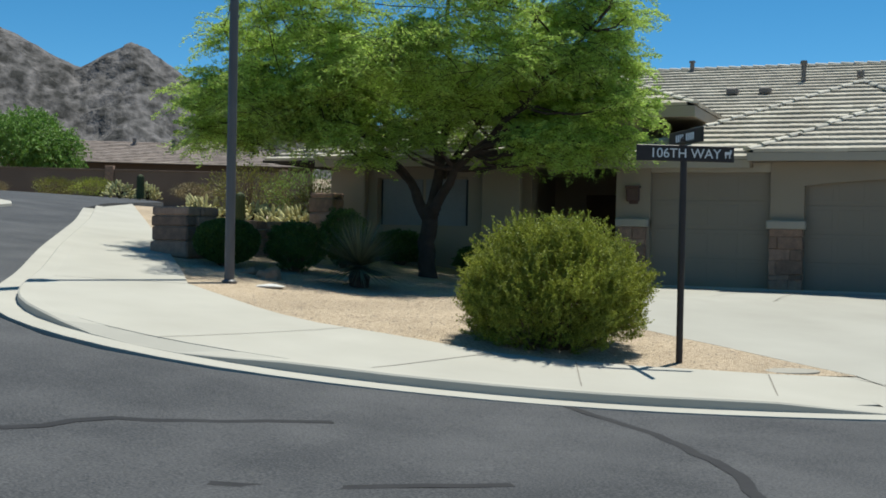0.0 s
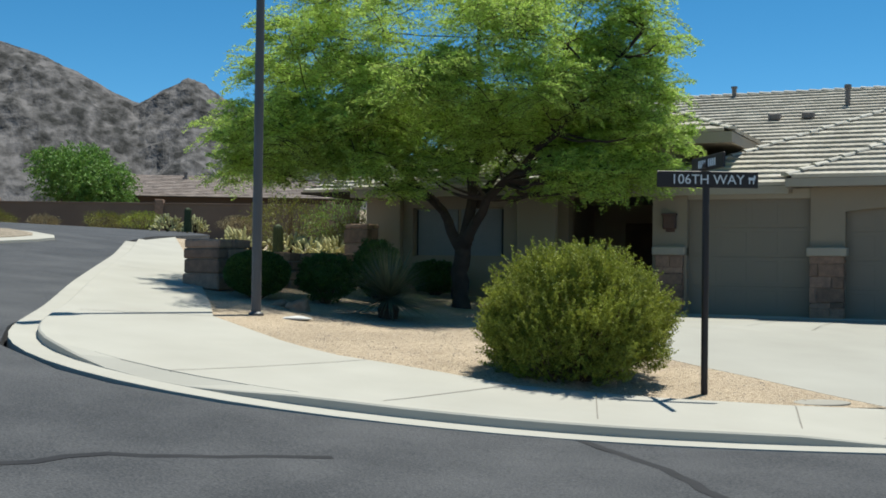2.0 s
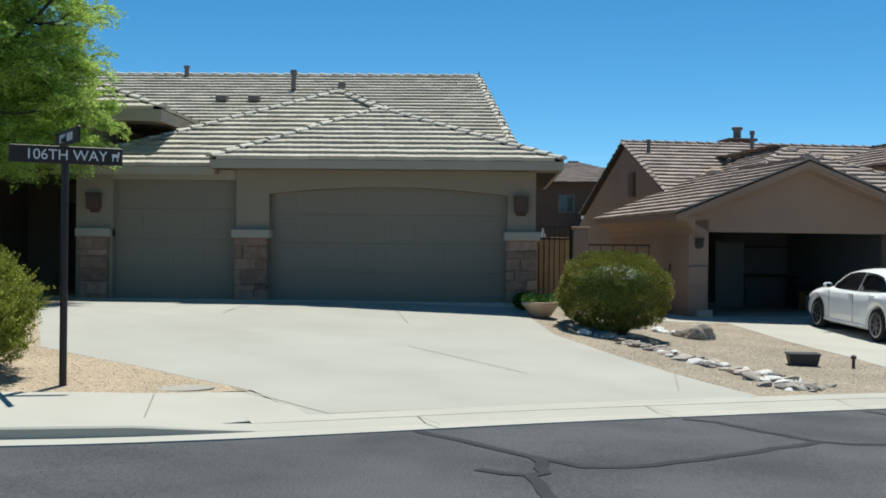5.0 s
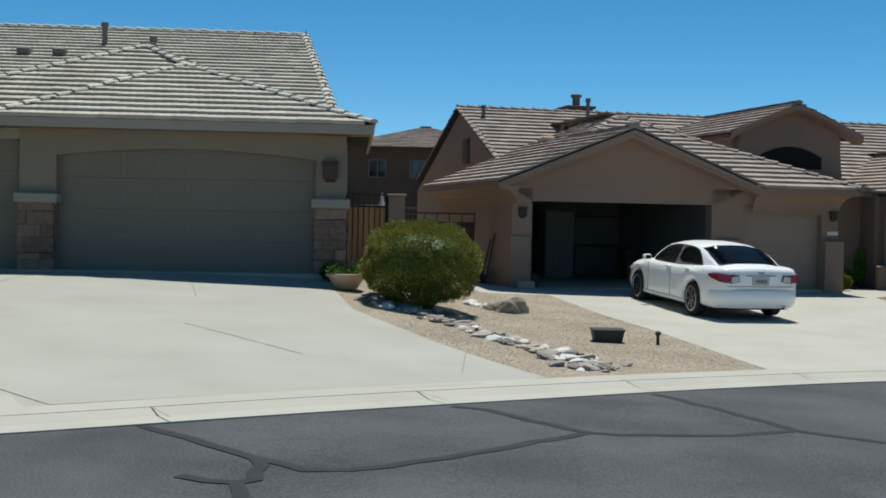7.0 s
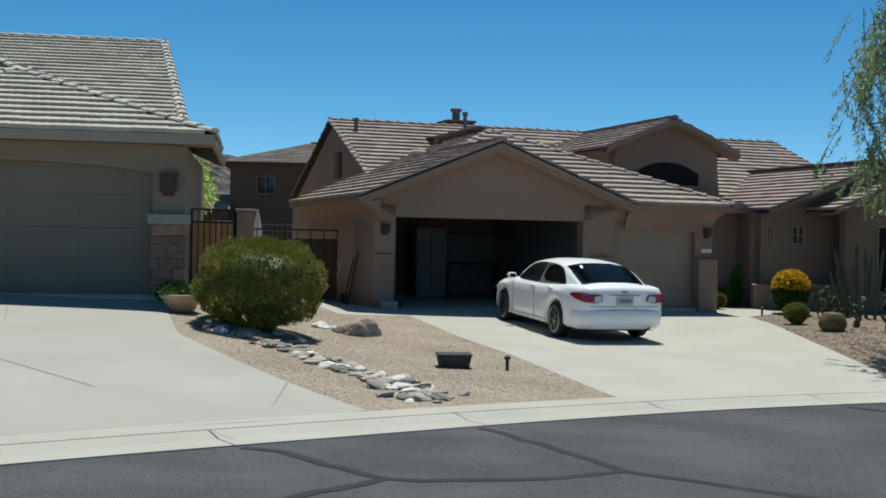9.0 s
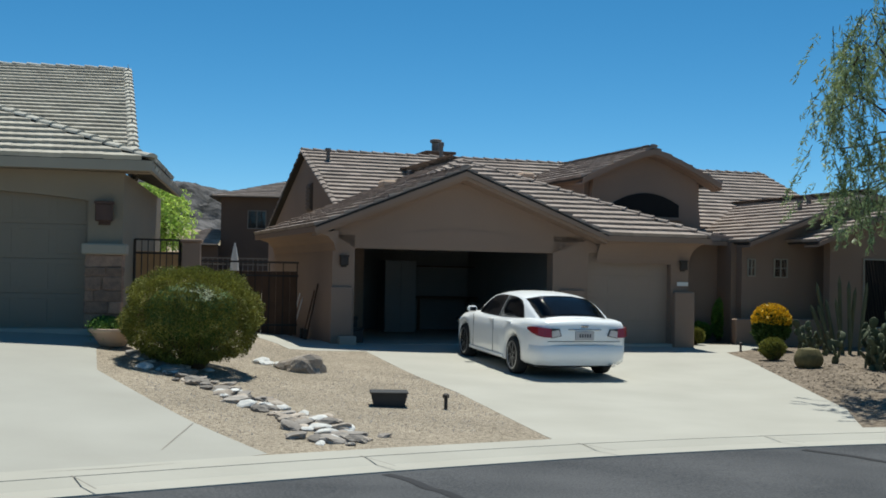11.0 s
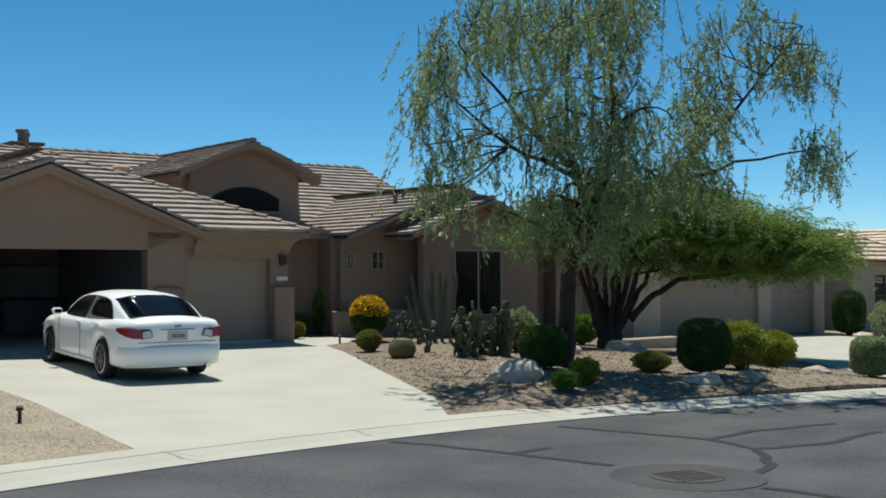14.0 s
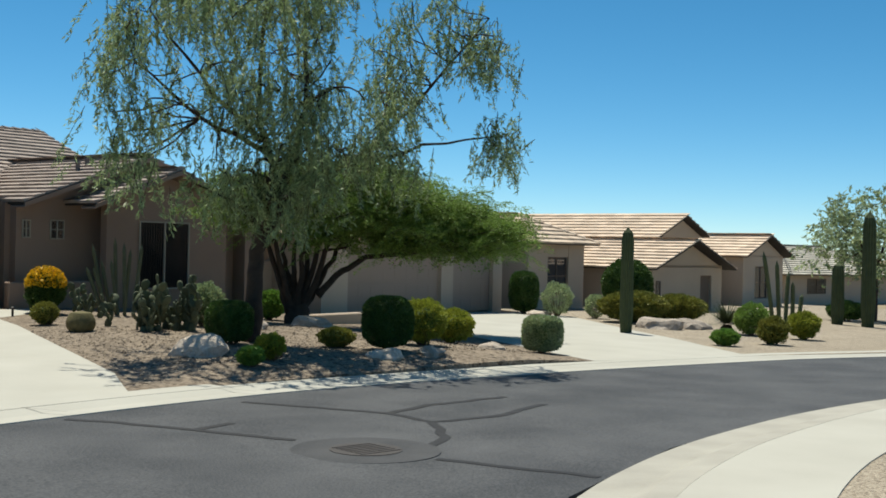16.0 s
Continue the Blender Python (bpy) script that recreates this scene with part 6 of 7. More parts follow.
def rock(name, label, at, size, seed, mat, rough=0.25, turn=0.0, group="", category="rock"):
    mesh = rock_mesh(seed, 0.75, rough)
    mesh.materials.append(mat)
    ob = tagged(new(name, mesh), label, category, group)
    ob.matrix_world = pose(*at, 0, 0, turn) @ Matrix.Diagonal((*size, 1))
    return ob


for lab, (x, y), s, seed, mat in (("reddish angular landscape boulder on gravel", (-8.55, -6.9), (0.38, 0.22, 0.24), 3, ROCK_RED), ("small brown rock beside the boulder", (-9.05, -6.75), (0.2, 0.16, 0.14), 4, ROCK_RED),
                                 ("large pale boulder on tan gravel", (8.5, -1.0), (0.38, 0.28, 0.32), 5, ROCK), ("white flat rock on gravel", (7.85, -0.6), (0.22, 0.16, 0.12), 6, WHITE_STONE), ("white rock beside the boulder", (8.15, -0.8), (0.16, 0.13, 0.14), 7, WHITE_STONE),
                                 ("large grey boulder in the planting bed", (17.95, -3.95), (0.45, 0.36, 0.36), 8, ROCK), ("low grey rock in the shaded bed", (20.9, -5.0), (0.4, 0.25, 0.2), 9, ROCK), ("grey rock under the tree", (22.0, -4.9), (0.3, 0.22, 0.18), 10, ROCK),
                                 ("pale rock at the bed's edge", (25.0, -3.4), (0.32, 0.25, 0.2), 11, ROCK), ("pale boulder in the far gravel garden", (37.33, 1.73), (0.6, 0.6, 0.5), 12, ROCK), ("pale rock in the far gravel garden", (38.6, 1.6), (0.7, 0.5, 0.4), 13, ROCK),
                                 ("pale rocks beside the far driveway", (37.9, 7.3), (0.6, 0.4, 0.22), 14, ROCK), ("dark rock beside the pavement edge", (-12.0, -4.2), (0.25, 0.2, 0.2), 15, ROCK_RED), ("grey boulder under the weeping tree", (21.5, 0.4), (0.6, 0.4, 0.35), 16, ROCK), ("grey rock by the dark stems", (23.6, 0.9), (0.5, 0.35, 0.3), 17, ROCK)):
    rock("boulder" if s[0] > 0.3 else "rock", lab, on_lot(x, y), s, seed, mat, 0.3, seed * 40)
slab = rock("flat_stone", "flat white stone lying on golden gravel", (-7.7, -8.25, lot_z(-7.7, -8.25) + 0.02), (0.25, 0.15, 0.06), 21, WHITE_STONE, 0.15, 10)

# dry creek of flat stones
rngc = random.Random(12)
forms = []
for k in range(6):
    m = rock_mesh(30 + k, 0.38, 0.35, 2)
    m.materials.append((SLATE, ROCK, SLATE, WHITE_STONE, SLATE, ROCK)[k])
    forms.append(m)
creek = [(6.1, -1.7), (6.55, -3.2), (7.2, -4.25), (7.9, -5.5), (8.4, -6.6), (8.75, -7.9)]
creek_line = resample(creek, 0.12)
for k in range(150):
    x, y = rngc.choice(creek_line)
    x, y = x + rngc.gauss(0, 0.2), y + rngc.gauss(0, 0.12)
    s = rngc.uniform(0.05, 0.13)
    ob = tagged(new("creek_stone", forms[k % 6]), "flat pale grey stone of a dry creek", "stone", "dry creek stones")
    ob.matrix_world = pose(x, y, lot_z(x, y) + s * 0.2, rngc.uniform(-12, 12), rngc.uniform(-12, 12), rngc.uniform(0, 360)) @ Matrix.Diagonal((s * 1.3, s, s, 1))
# loose pebbles that stand out of the gravel
rngp = np.random.default_rng(14)
for label, mat, (x0, x1, y0, y1), n, size in (("scattered loose golden pebbles", ROCK, (-7.5, 1.2, -11.6, -6.0), 2600, 0.013), ("scattered loose tan pebbles", ROCK, (6.2, 10.9, -8.2, -0.5), 2600, 0.016), ("bark chips and pebbles in the bed", SOIL, (16.5, 26.0, -6.0, 1.0), 3200, 0.022)):
    verts, faces = [], []
    for k in range(n):
        x, y = rngp.uniform(x0, x1), rngp.uniform(y0, y1)
        inside = False
        outline = {2600: STRIP, 3200: BED_B}[n] if label.split()[-2] == "tan" or n == 3200 else [(-22.4, 7.0)] + BACK[1:] + [(-1.45, -8.39), (-3.2, -4.0)]
        for (ax, ay), (bx, by) in zip(outline, outline[1:] + outline[:1]):
            if (ay > y) != (by > y) and x < ax + (bx - ax) * (y - ay) / (by - ay):
                inside = not inside
        if not inside or (x > 2 and y < kerb_y(x) + 1.9):
            continue
        s, z, i = size * rngp.uniform(0.6, 1.6), lot_z(x, y), len(verts)
        a = rngp.uniform(0, 6.28, 1)[0]
        for q in range(4):
            verts.append((x + s * math.cos(a + q * 1.57) * rngp.uniform(0.7, 1.2), y + s * math.sin(a + q * 1.57) * rngp.uniform(0.7, 1.2), z - 0.005))
        verts.append((x, y, z + s * 0.7))
        faces += [(i + q, i + (q + 1) % 4, i + 4) for q in range(4)]
    tagged(part("pebbles", mesh_from("pebbles", verts, faces, mat)), label, "pebbles", kind="stuff")

bx = thing("utility_box", "dark grey plastic utility box in gravel", "utility box", pose(9.52, -4.8, lot_z(9.52, -4.8), 0, 0, -4))
bm = bmesh.new()
lo = [bm.verts.new((x, y, -0.03)) for x, y in ((-0.2, -0.14), (0.2, -0.14), (0.2, 0.14), (-0.2, 0.14))]
hi = [bm.verts.new((x, y, 0.17)) for x, y in ((-0.24, -0.17), (0.24, -0.17), (0.24, 0.17), (-0.24, 0.17))]
for i in range(4):
    bm.faces.new((lo[i], lo[(i + 1) % 4], hi[(i + 1) % 4], hi[i]))
bm.faces.new(hi)
part("body", bm, BOXPLASTIC, bx)
part("lid", boxed((-0.255, -0.185, 0.17), (0.255, 0.185, 0.2), 0.01), BOXPLASTIC, bx)
for x, y in ((10.26, -5.0), (18.6, 5.0)):
    pl = thing("path_light", "small dark path light stake", "path light", pose(*on_lot(x, y)), "path lights")
    part("stake", tube(bmesh.new(), [(0, 0, -0.03), (0, 0, 0.16)], (0.025, 0.025), 10), IRON, pl)
    part("cap", lathe([(0.045, 0.15), (0.045, 0.19), (0.02, 0.21)], 12), IRON, pl)
mc = thing("meter_lid", "oval concrete meter lid set flush in the gravel", "meter lid", pose(1.0, -10.4, lot_z(1.0, -10.4), 3.4, 0, 0) @ pose(0, 0, 0, 0, 0, 20))
lid_form = lathe([(0.34, -0.06), (0.34, 0.006), (0.32, 0.012), (0.03, 0.014)], 28)
bmesh.ops.scale(lid_form, vec=(1.0, 0.55, 1.0), verts=lid_form.verts)
part("lid", lid_form, KERBSTONE, mc)

pot_t = thing("planter", "wide pale terracotta bowl planted with low greenery", "planter", pose(5.5, -1.25, lot_z(5.5, -1.25)))
part("bowl", lathe([(0.16, 0.0), (0.2, 0.02), (0.32, 0.2), (0.37, 0.24), (0.38, 0.28), (0.34, 0.285), (0.3, 0.22)], 28), TERRACOTTA, pot_t, smooth_faces=True)
part("soil", lathe([(0.3, 0.2), (0.31, 0.245), (0.05, 0.25)], 20), SOIL, pot_t)
rngq = np.random.default_rng(2)
o = np.stack([rngq.uniform(-0.25, 0.25, 130), rngq.uniform(-0.25, 0.25, 130), np.full(130, 0.24)], 1)
part("greenery", quads("greenery", sprays(rngq, o, unit(rngq, 130) * [0.6, 0.6, 0.1] + [0, 0, 0.9], 12, 0.16, 0.05, 0.02), LEAF_G), None, pot_t)

# low stone garden wall
gw_t = thing("garden_wall", "low rough brown stone garden wall with an end pillar", "wall", pose(-11.2, -5.5, 1.15, 0, 0, 84))
core = part("wall_core", boxed((0.0, 0.05, -0.3), (5.0, 0.35, 0.8)), JOINT, gw_t)
rngw = random.Random(9)
for row in range(5):
    x = 0.4
    while x < 4.9:
        wv = rngw.uniform(0.25, 0.5)
        part("stone", boxed((x, rngw.uniform(-0.05, 0.02), -0.2 + row * 0.21 + 0.008), (min(x + wv, 5.0) - 0.012, 0.4, row * 0.21 - rngw.uniform(0, 0.03)), 0.025), STONE, core)
        x += wv
for x0, x1, y0, y1, top in ((-0.55, 0.4, -0.3, 0.6, 1.06), (4.7, 5.2, -0.15, 0.5, 1.55)):
    pillar = part("end_pillar", boxed((x0 + 0.05, y0 + 0.05, -0.3), (x1 - 0.05, y1 - 0.05, top - 0.02)), JOINT, gw_t, "rough stone end pillar")
    z = -0.25
    while z < top - 0.05:
        h = min(rngw.uniform(0.18, 0.36), top - z)
        cut = rngw.uniform(0.3, 0.7)
        for xa, xb in ((x0, x0 + (x1 - x0) * cut), (x0 + (x1 - x0) * cut, x1)):
            part("stone", boxed((xa + 0.006, y0 - rngw.uniform(0, 0.05), z + 0.005), (xb - 0.006, y1 + rngw.uniform(0, 0.05), z + h - 0.005), 0.03), STONE, pillar)
        z += h

# side gate, block post and iron fence between the houses
gt = thing("side_gate", "timber slat gate in a dark iron frame", "gate", pose(5.47, 1.9, 0.62))
for x in (0.0, 0.82):
    part("gate_frame", tube(bmesh.new(), [(x, 0, 0), (x, 0, 1.72)], (0.03, 0.03), 6), IRON, gt)
for z in (0.08, 1.45, 1.7):
    part("rail", boxed((0, -0.02, z), (0.82, 0.02, z + 0.035)), IRON, gt)
for k in range(7):
    part("board", boxed((0.03 + k * 0.111, 0.0, 0.05), (0.133 + k * 0.111, 0.025, 1.5), 0.004), WOOD, gt)
for k in range(8):
    part("bar", tube(bmesh.new(), [(0.02 + k * 0.112, -0.01, 0.08), (0.02 + k * 0.112, -0.01, 1.7)], (0.009, 0.009), 5), IRON, gt)
pst = thing("gate_post", "square tan block gate post", "post", pose(6.5, 1.95, 0.58))
part("shaft", boxed((-0.17, -0.17, 0), (0.17, 0.17, 1.72), 0.015), STUCCO_B, pst)
part("cap", boxed((-0.2, -0.2, 1.72), (0.2, 0.2, 1.78), 0.015), STUCCO_B, pst)
yg = thing("yard_gate", "dark brown double timber gate with an iron top rail", "gate", pose(6.1, 5.8, 0.38, 0, 0, 10))
for k in range(16):
    part("board", boxed((k * 0.158, 0, 0), (k * 0.158 + 0.15, 0.03, 1.42), 0.004), WOOD_D, yg)
for z in (0.2, 1.3, 1.6):
    part("rail", boxed((0, -0.04, z), (2.55, 0.0, z + 0.04)), IRON, yg)
for k in range(9):
    part("bar", tube(bmesh.new(), [(k * 0.315, -0.02, 0.0), (k * 0.315, -0.02, 1.64)], (0.012, 0.012), 5), IRON, yg)
um = thing("patio_umbrella", "closed cream patio umbrella behind the gate", "umbrella", pose(6.77, 24.0, 0.35))
part("pole", tube(bmesh.new(), [(0, 0, -0.3), (0, 0, 2.5)], (0.03, 0.03), 8), WHITE, um)
part("canopy", lathe([(0.3, 0.75), (0.24, 0.9), (0.17, 1.5), (0.14, 1.9), (0.05, 2.4)], 9), CLOTH, um)
pr = thing("pool_fence", "low pale rail fence in the back yard", "fence", pose(4.0, 28.0, 0.8))
for z in (0.2, 1.25, 1.5):
    part("rail", boxed((0, 0, z), (7, 0.04, z + 0.05)), VENT, pr)
for k in range(36):
    part("bar", boxed((k * 0.2, 0, 0), (k * 0.2 + 0.03, 0.03, 1.5)), VENT, pr)

# what stands at and in the open garage
gar = pose(9.73, 4.38, 0.3, 0, 0, 10)
cab = thing("storage_cabinet", "tall grey storage cabinet in the garage", "cabinet", gar @ pose(2.1, 5.0, 0.0))
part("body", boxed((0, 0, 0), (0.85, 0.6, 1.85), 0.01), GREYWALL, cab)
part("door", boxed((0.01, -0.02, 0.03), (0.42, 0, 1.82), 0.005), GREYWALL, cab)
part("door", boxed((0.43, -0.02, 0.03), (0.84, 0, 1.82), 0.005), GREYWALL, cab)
bench = thing("workbench", "dark cluttered workbench in the garage", "workbench", gar @ pose(3.15, 5.6, 0.0))
part("worktop", boxed((0, 0, 0.86), (1.75, 0.7, 0.92), 0.01), WOOD_D, bench)
for x, y in ((0.05, 0.05), (1.65, 0.05), (0.05, 0.6), (1.65, 0.6)):
    part("leg", boxed((x, y, 0), (x + 0.06, y + 0.06, 0.86)), WOOD_D, bench)
part("shelf", boxed((0, 0.3, 1.7), (1.75, 0.65, 1.74)), WOOD_D, bench)
for i, (x, y, sx, sy, sz, mat, lab) in enumerate(((0.15, 0.5, 0.35, 0.3, 0.32, BOXPLASTIC, "dark plastic bin on the garage floor"), (0.15, 0.95, 0.3, 0.3, 0.55, IRON, "dark tool bag in the garage"), (4.2, 3.5, 0.4, 0.5, 0.5, WOOD, "brown cardboard box in the garage"), (4.3, 4.3, 0.35, 0.4, 0.8, BOXPLASTIC, "dark storage bin in the garage"))):
    c = thing("storage_bin", lab, "bin", gar @ pose(x, y, 0.0))
    part("body", boxed((-sx / 2, -sy / 2, 0), (sx / 2, sy / 2, sz * 0.85), 0.02), mat, c)
    part("lid", boxed((-sx / 2 - 0.015, -sy / 2 - 0.015, sz * 0.85), (sx / 2 + 0.015, sy / 2 + 0.015, sz), 0.015), mat, c)
bl = thing("concrete_block", "grey concrete block beside the garage opening", "block", gar @ pose(-0.22, -0.35, -0.02))
part("body", boxed((-0.18, -0.1, 0), (0.18, 0.1, 0.2), 0.015), KERBSTONE, bl)
hose = thing("garden_tools", "leaning garden tools against the side wall", "tools", gar @ pose(-0.5, 1.2, 0.0))
for k, (y, h) in enumerate(((0.0, 1.25), (0.35, 1.1), (1.6, 0.9), (1.9, 1.0))):
    part("handle", tube(bmesh.new(), [(-0.25, y, 0), (0.02, y + 0.1, h)], (0.018, 0.018), 6), WHITE if k > 1 else WOOD_D, hose)
    part("blade", boxed((-0.3, y - 0.08, 0.0), (-0.24, y + 0.1, 0.25), 0.01), IRON, hose)


# the white saloon car
def saloon(m):
    car = thing("car", "white four-door saloon car with tinted glass on the driveway", "car", m)
    axles, rw = (-1.32, 1.46), 0.335

    def low(x):
        for a in axles:
            d = abs(x - a)
            if d < 0.4:
                return 0.3 + math.sqrt(max(0.0, 0.4 ** 2 - d * d)) * 0.98
        return 0.2 if -1.7 < x < 1.8 else 0.24

    def top(x):
        pts = ((-2.4, 0.9), (-2.36, 0.985), (-2.28, 1.01), (-1.9, 1.02), (-1.3, 0.99), (-0.5, 0.955), (0.6, 0.95), (1.1, 0.95), (1.6, 0.9), (2.05, 0.8), (2.3, 0.68), (2.4, 0.56))
        return float(np.interp(x, *zip(*pts)))

    def half(x):
        pts = ((-2.4, 0.66), (-2.34, 0.77), (-2.15, 0.85), (-1.7, 0.895), (-1.0, 0.91), (1.0, 0.91), (1.7, 0.885), (2.1, 0.82), (2.3, 0.7), (2.4, 0.52))
        return float(np.interp(x, *zip(*pts)))

    xs = [-2.4, -2.37, -2.3, -2.15, -1.95, -1.8] + [a + d for a in axles for d in (-0.405, -0.395, -0.36, -0.28, -0.16, 0, 0.16, 0.28, 0.36, 0.395, 0.405)] + [-0.6, -0.2, 0.2, 0.6, 0.9, 2.0, 2.2, 2.33, 2.4]
    xs = sorted(xs)
    bm, prev = bmesh.new(), None
    for x in xs:
        w, zb, zt = half(x), low(x), top(x)
        if x < -2.28 or x > 2.25:
            zb = 0.3
        side = [(0.0, zb), (w * 0.9, zb), (w * 0.985, zb + 0.05), (w, zb + (zt - zb) * 0.35), (w * 1.0, zb + (zt - zb) * 0.62), (w * 0.975, zt - 0.1), (w * 0.92, zt - 0.03), (w * 0.8, zt), (0.0, zt + 0.02)]
        ring = [bm.verts.new((x, y, z)) for y, z in side] + [bm.verts.new((x, -y, z)) for y, z in side[-2:0:-1]]
        if prev:
            for i in range(len(ring)):
                j = (i + 1) % len(ring)
                bm.faces.new((prev[i], prev[j], ring[j], ring[i]))
        else:
            bm.faces.new(ring)
        prev = ring
    bm.faces.new(prev[::-1])
    part("body", bm, CARPAINT, car, smooth_faces=True)
    # cabin: one rounded shell, with the dark glass lying just proud of it
    def crown(x):
        pts = ((-2.02, 0.995), (-1.85, 1.06), (-1.6, 1.17), (-1.35, 1.27), (-1.1, 1.335), (-0.8, 1.37), (-0.35, 1.385), (0.1, 1.37), (0.35, 1.33), (0.6, 1.24), (0.85, 1.11), (1.18, 0.935))
        return float(np.interp(x, *zip(*pts)))

    def waist(x):
        return float(np.interp(x, (-2.02, -1.5, -0.8, 0.4, 0.9, 1.18), (0.64, 0.76, 0.81, 0.81, 0.76, 0.66)))

    def flank(x, f, s, proud=0.0):
        """A point of the cabin's side, f of the way from the waist to the roof rail."""
        zb, zt = top(x) - 0.03, crown(x) - 0.035
        return Vector((x, s * (waist(x) - 0.23 * max(0.0, zt - zb) / 0.45 * f + proud), zb + max(0.01, zt - zb) * f))

    def over(x, f, proud=0.0):
        """A point across the roof: f from -1 to 1 between the rails."""
        rail = abs(flank(x, 1, 1).y)
        return Vector((x, rail * f, crown(x) + 0.03 - 0.065 * abs(f) ** 3 + proud))

    stations = [-2.02, -1.93, -1.85, -1.72, -1.6, -1.47, -1.35, -1.22, -1.1, -0.95, -0.8, -0.58, -0.35, -0.12, 0.1, 0.22, 0.35, 0.48, 0.6, 0.72, 0.85, 1.0, 1.18]
    bm, prev = bmesh.new(), None
    for x in stations:
        ring = [flank(x, f, 1) for f in (0, 0.35, 0.7, 1)] + [over(x, f) for f in (0.92, 0.75, 0.4, 0, -0.4, -0.75, -0.92)] + [flank(x, f, -1) for f in (1, 0.7, 0.35, 0)]
        ring = [bm.verts.new(q) for q in ring]
        if prev:
            for a in range(len(ring) - 1):
                bm.faces.new((prev[a], prev[a + 1], ring[a + 1], ring[a]))
        prev = ring
    part("roof", bm, CARPAINT, car, smooth_faces=True)

    def glazing(name, rows, label):
        """A pane that follows the shell: rows of points, joined into a sheet."""
        b = bmesh.new()
        grid = [[b.verts.new(q) for q in r] for r in rows]
        for r, q in zip(grid, grid[1:]):
            for a in range(len(r) - 1):
                b.faces.new((r[a], r[a + 1], q[a + 1], q[a]))
        bmesh.ops.solidify(b, geom=b.faces[:], thickness=0.003)
        return part(name, b, GLASS_DARK, car, label, smooth_faces=True)

    glazing("rear_window", [[over(x, f * (0.93 + 0.03 * (x + 1.9)), 0.008) for f in (-1, -0.5, 0, 0.5, 1)] for x in (-1.93, -1.85, -1.72, -1.6, -1.47, -1.35, -1.22, -1.12)], "dark tinted rear window")
    glazing("windscreen", [[over(x, f * 0.86, 0.008) for f in (-1, -0.5, 0, 0.5, 1)] for x in (0.42, 0.48, 0.6, 0.72, 0.85, 1.0, 1.1)], "dark windscreen")
    for s in (1, -1):
        glazing("side_window", [[flank(x, f * h, s, 0.006) for f in (0.05, 0.4, 0.7, 1.04)] for x, h in ((-1.5, 0.2), (-1.38, 0.52), (-1.25, 0.74), (-1.1, 0.88), (-0.95, 0.92), (-0.8, 0.93), (-0.58, 0.93), (-0.345, 0.93))], "tinted rear side window")
        glazing("side_window", [[flank(x, f * h, s, 0.006) for f in (0.05, 0.4, 0.7, 1.04)] for x, h in ((-0.32, 0.93), (-0.12, 0.93), (0.1, 0.92), (0.22, 0.92), (0.35, 0.91), (0.48, 0.89), (0.6, 0.86), (0.75, 0.8), (0.88, 0.6))], "tinted front side window")
        mr = part("door_mirror", boxed((-0.06, -0.1, -0.055), (0.07, 0.08, 0.06), 0.035), CARPAINT, car)
        mr.matrix_local = pose(0.75, s * 0.98, 1.0)
        part("mirror_glass", boxed((-0.068, -0.07, -0.035), (-0.058, 0.05, 0.04), 0.004), GLASS_DARK, mr)
        part("door_handle", boxed((-0.26, s * 0.885 - 0.02, 0.86), (-0.06, s * 0.885 + 0.03, 0.895), 0.01), CARPAINT, car)
        part("door_handle", boxed((-1.2, s * 0.885 - 0.02, 0.88), (-1.0, s * 0.885 + 0.03, 0.915), 0.01), CARPAINT, car)
        part("sill_trim", boxed((-0.9, s * 0.905 - 0.012, 0.24), (1.05, s * 0.905 + 0.012, 0.3), 0.01), CARPAINT, car)
        part("door_gap", boxed((-0.323, s * 0.912 - 0.006, 0.3), (-0.317, s * 0.912 + 0.002, 0.9)), INK, car)
        part("door_gap", boxed((0.82, s * 0.912 - 0.006, 0.3), (0.826, s * 0.912 + 0.002, 0.9)), INK, car)
        # tail lamp wrapping the corner
        bm = bmesh.new()
        outline = [(-2.412, 0.58), (-2.385, 0.72), (-2.32, 0.795), (-2.18, 0.862), (-2.05, 0.888)]
        lo_, hi_ = [], []
        for k, (x, y) in enumerate(outline):
            lo_.append(bm.verts.new((x - 0.006, s * (y + 0.006), (0.73, 0.735, 0.755, 0.8, 0.845)[k])))
            hi_.append(bm.verts.new((x + 0.016, s * y, (0.88, 0.89, 0.9, 0.9, 0.885)[k])))
        for i in range(4):
            bm.faces.new((lo_[i], lo_[i + 1], hi_[i + 1], hi_[i]))
        res = bmesh.ops.extrude_face_region(bm, geom=bm.faces[:])
        for v in res["geom"]:
            if isinstance(v, bmesh.types.BMVert):
                v.co += Vector((-0.012, s * 0.012, 0))
        tl = part("tail_lamp", bm, RED, car, "red tail lamp with a clear inner lens")
        for name_, mat_, lab_, inset, depth in (("lamp_surround", BOXPLASTIC, "", 0.0, 2.425), ("clear_lens", LENS, "clear reversing lens", 0.014, 2.432)):
            shape = [(0.42 + inset, 0.755 + inset * 0.6), (0.6 - inset * 0.3, 0.72 + inset), (0.6 - inset * 0.3, 0.885 - inset * 3.2), (0.46 + inset, 0.875 - inset)]
            lens = part(name_, prism([(s * y, z) for y, z in shape], 2.4, depth), mat_, tl, lab_)
            lens.matrix_local = Matrix.Rotation(math.pi / 2, 4, "Z")
        head = part("headlamp", boxed((2.05, min(s * 0.5, s * 0.8), 0.62), (2.36, max(s * 0.5, s * 0.8), 0.76), 0.05), CHROME, car)
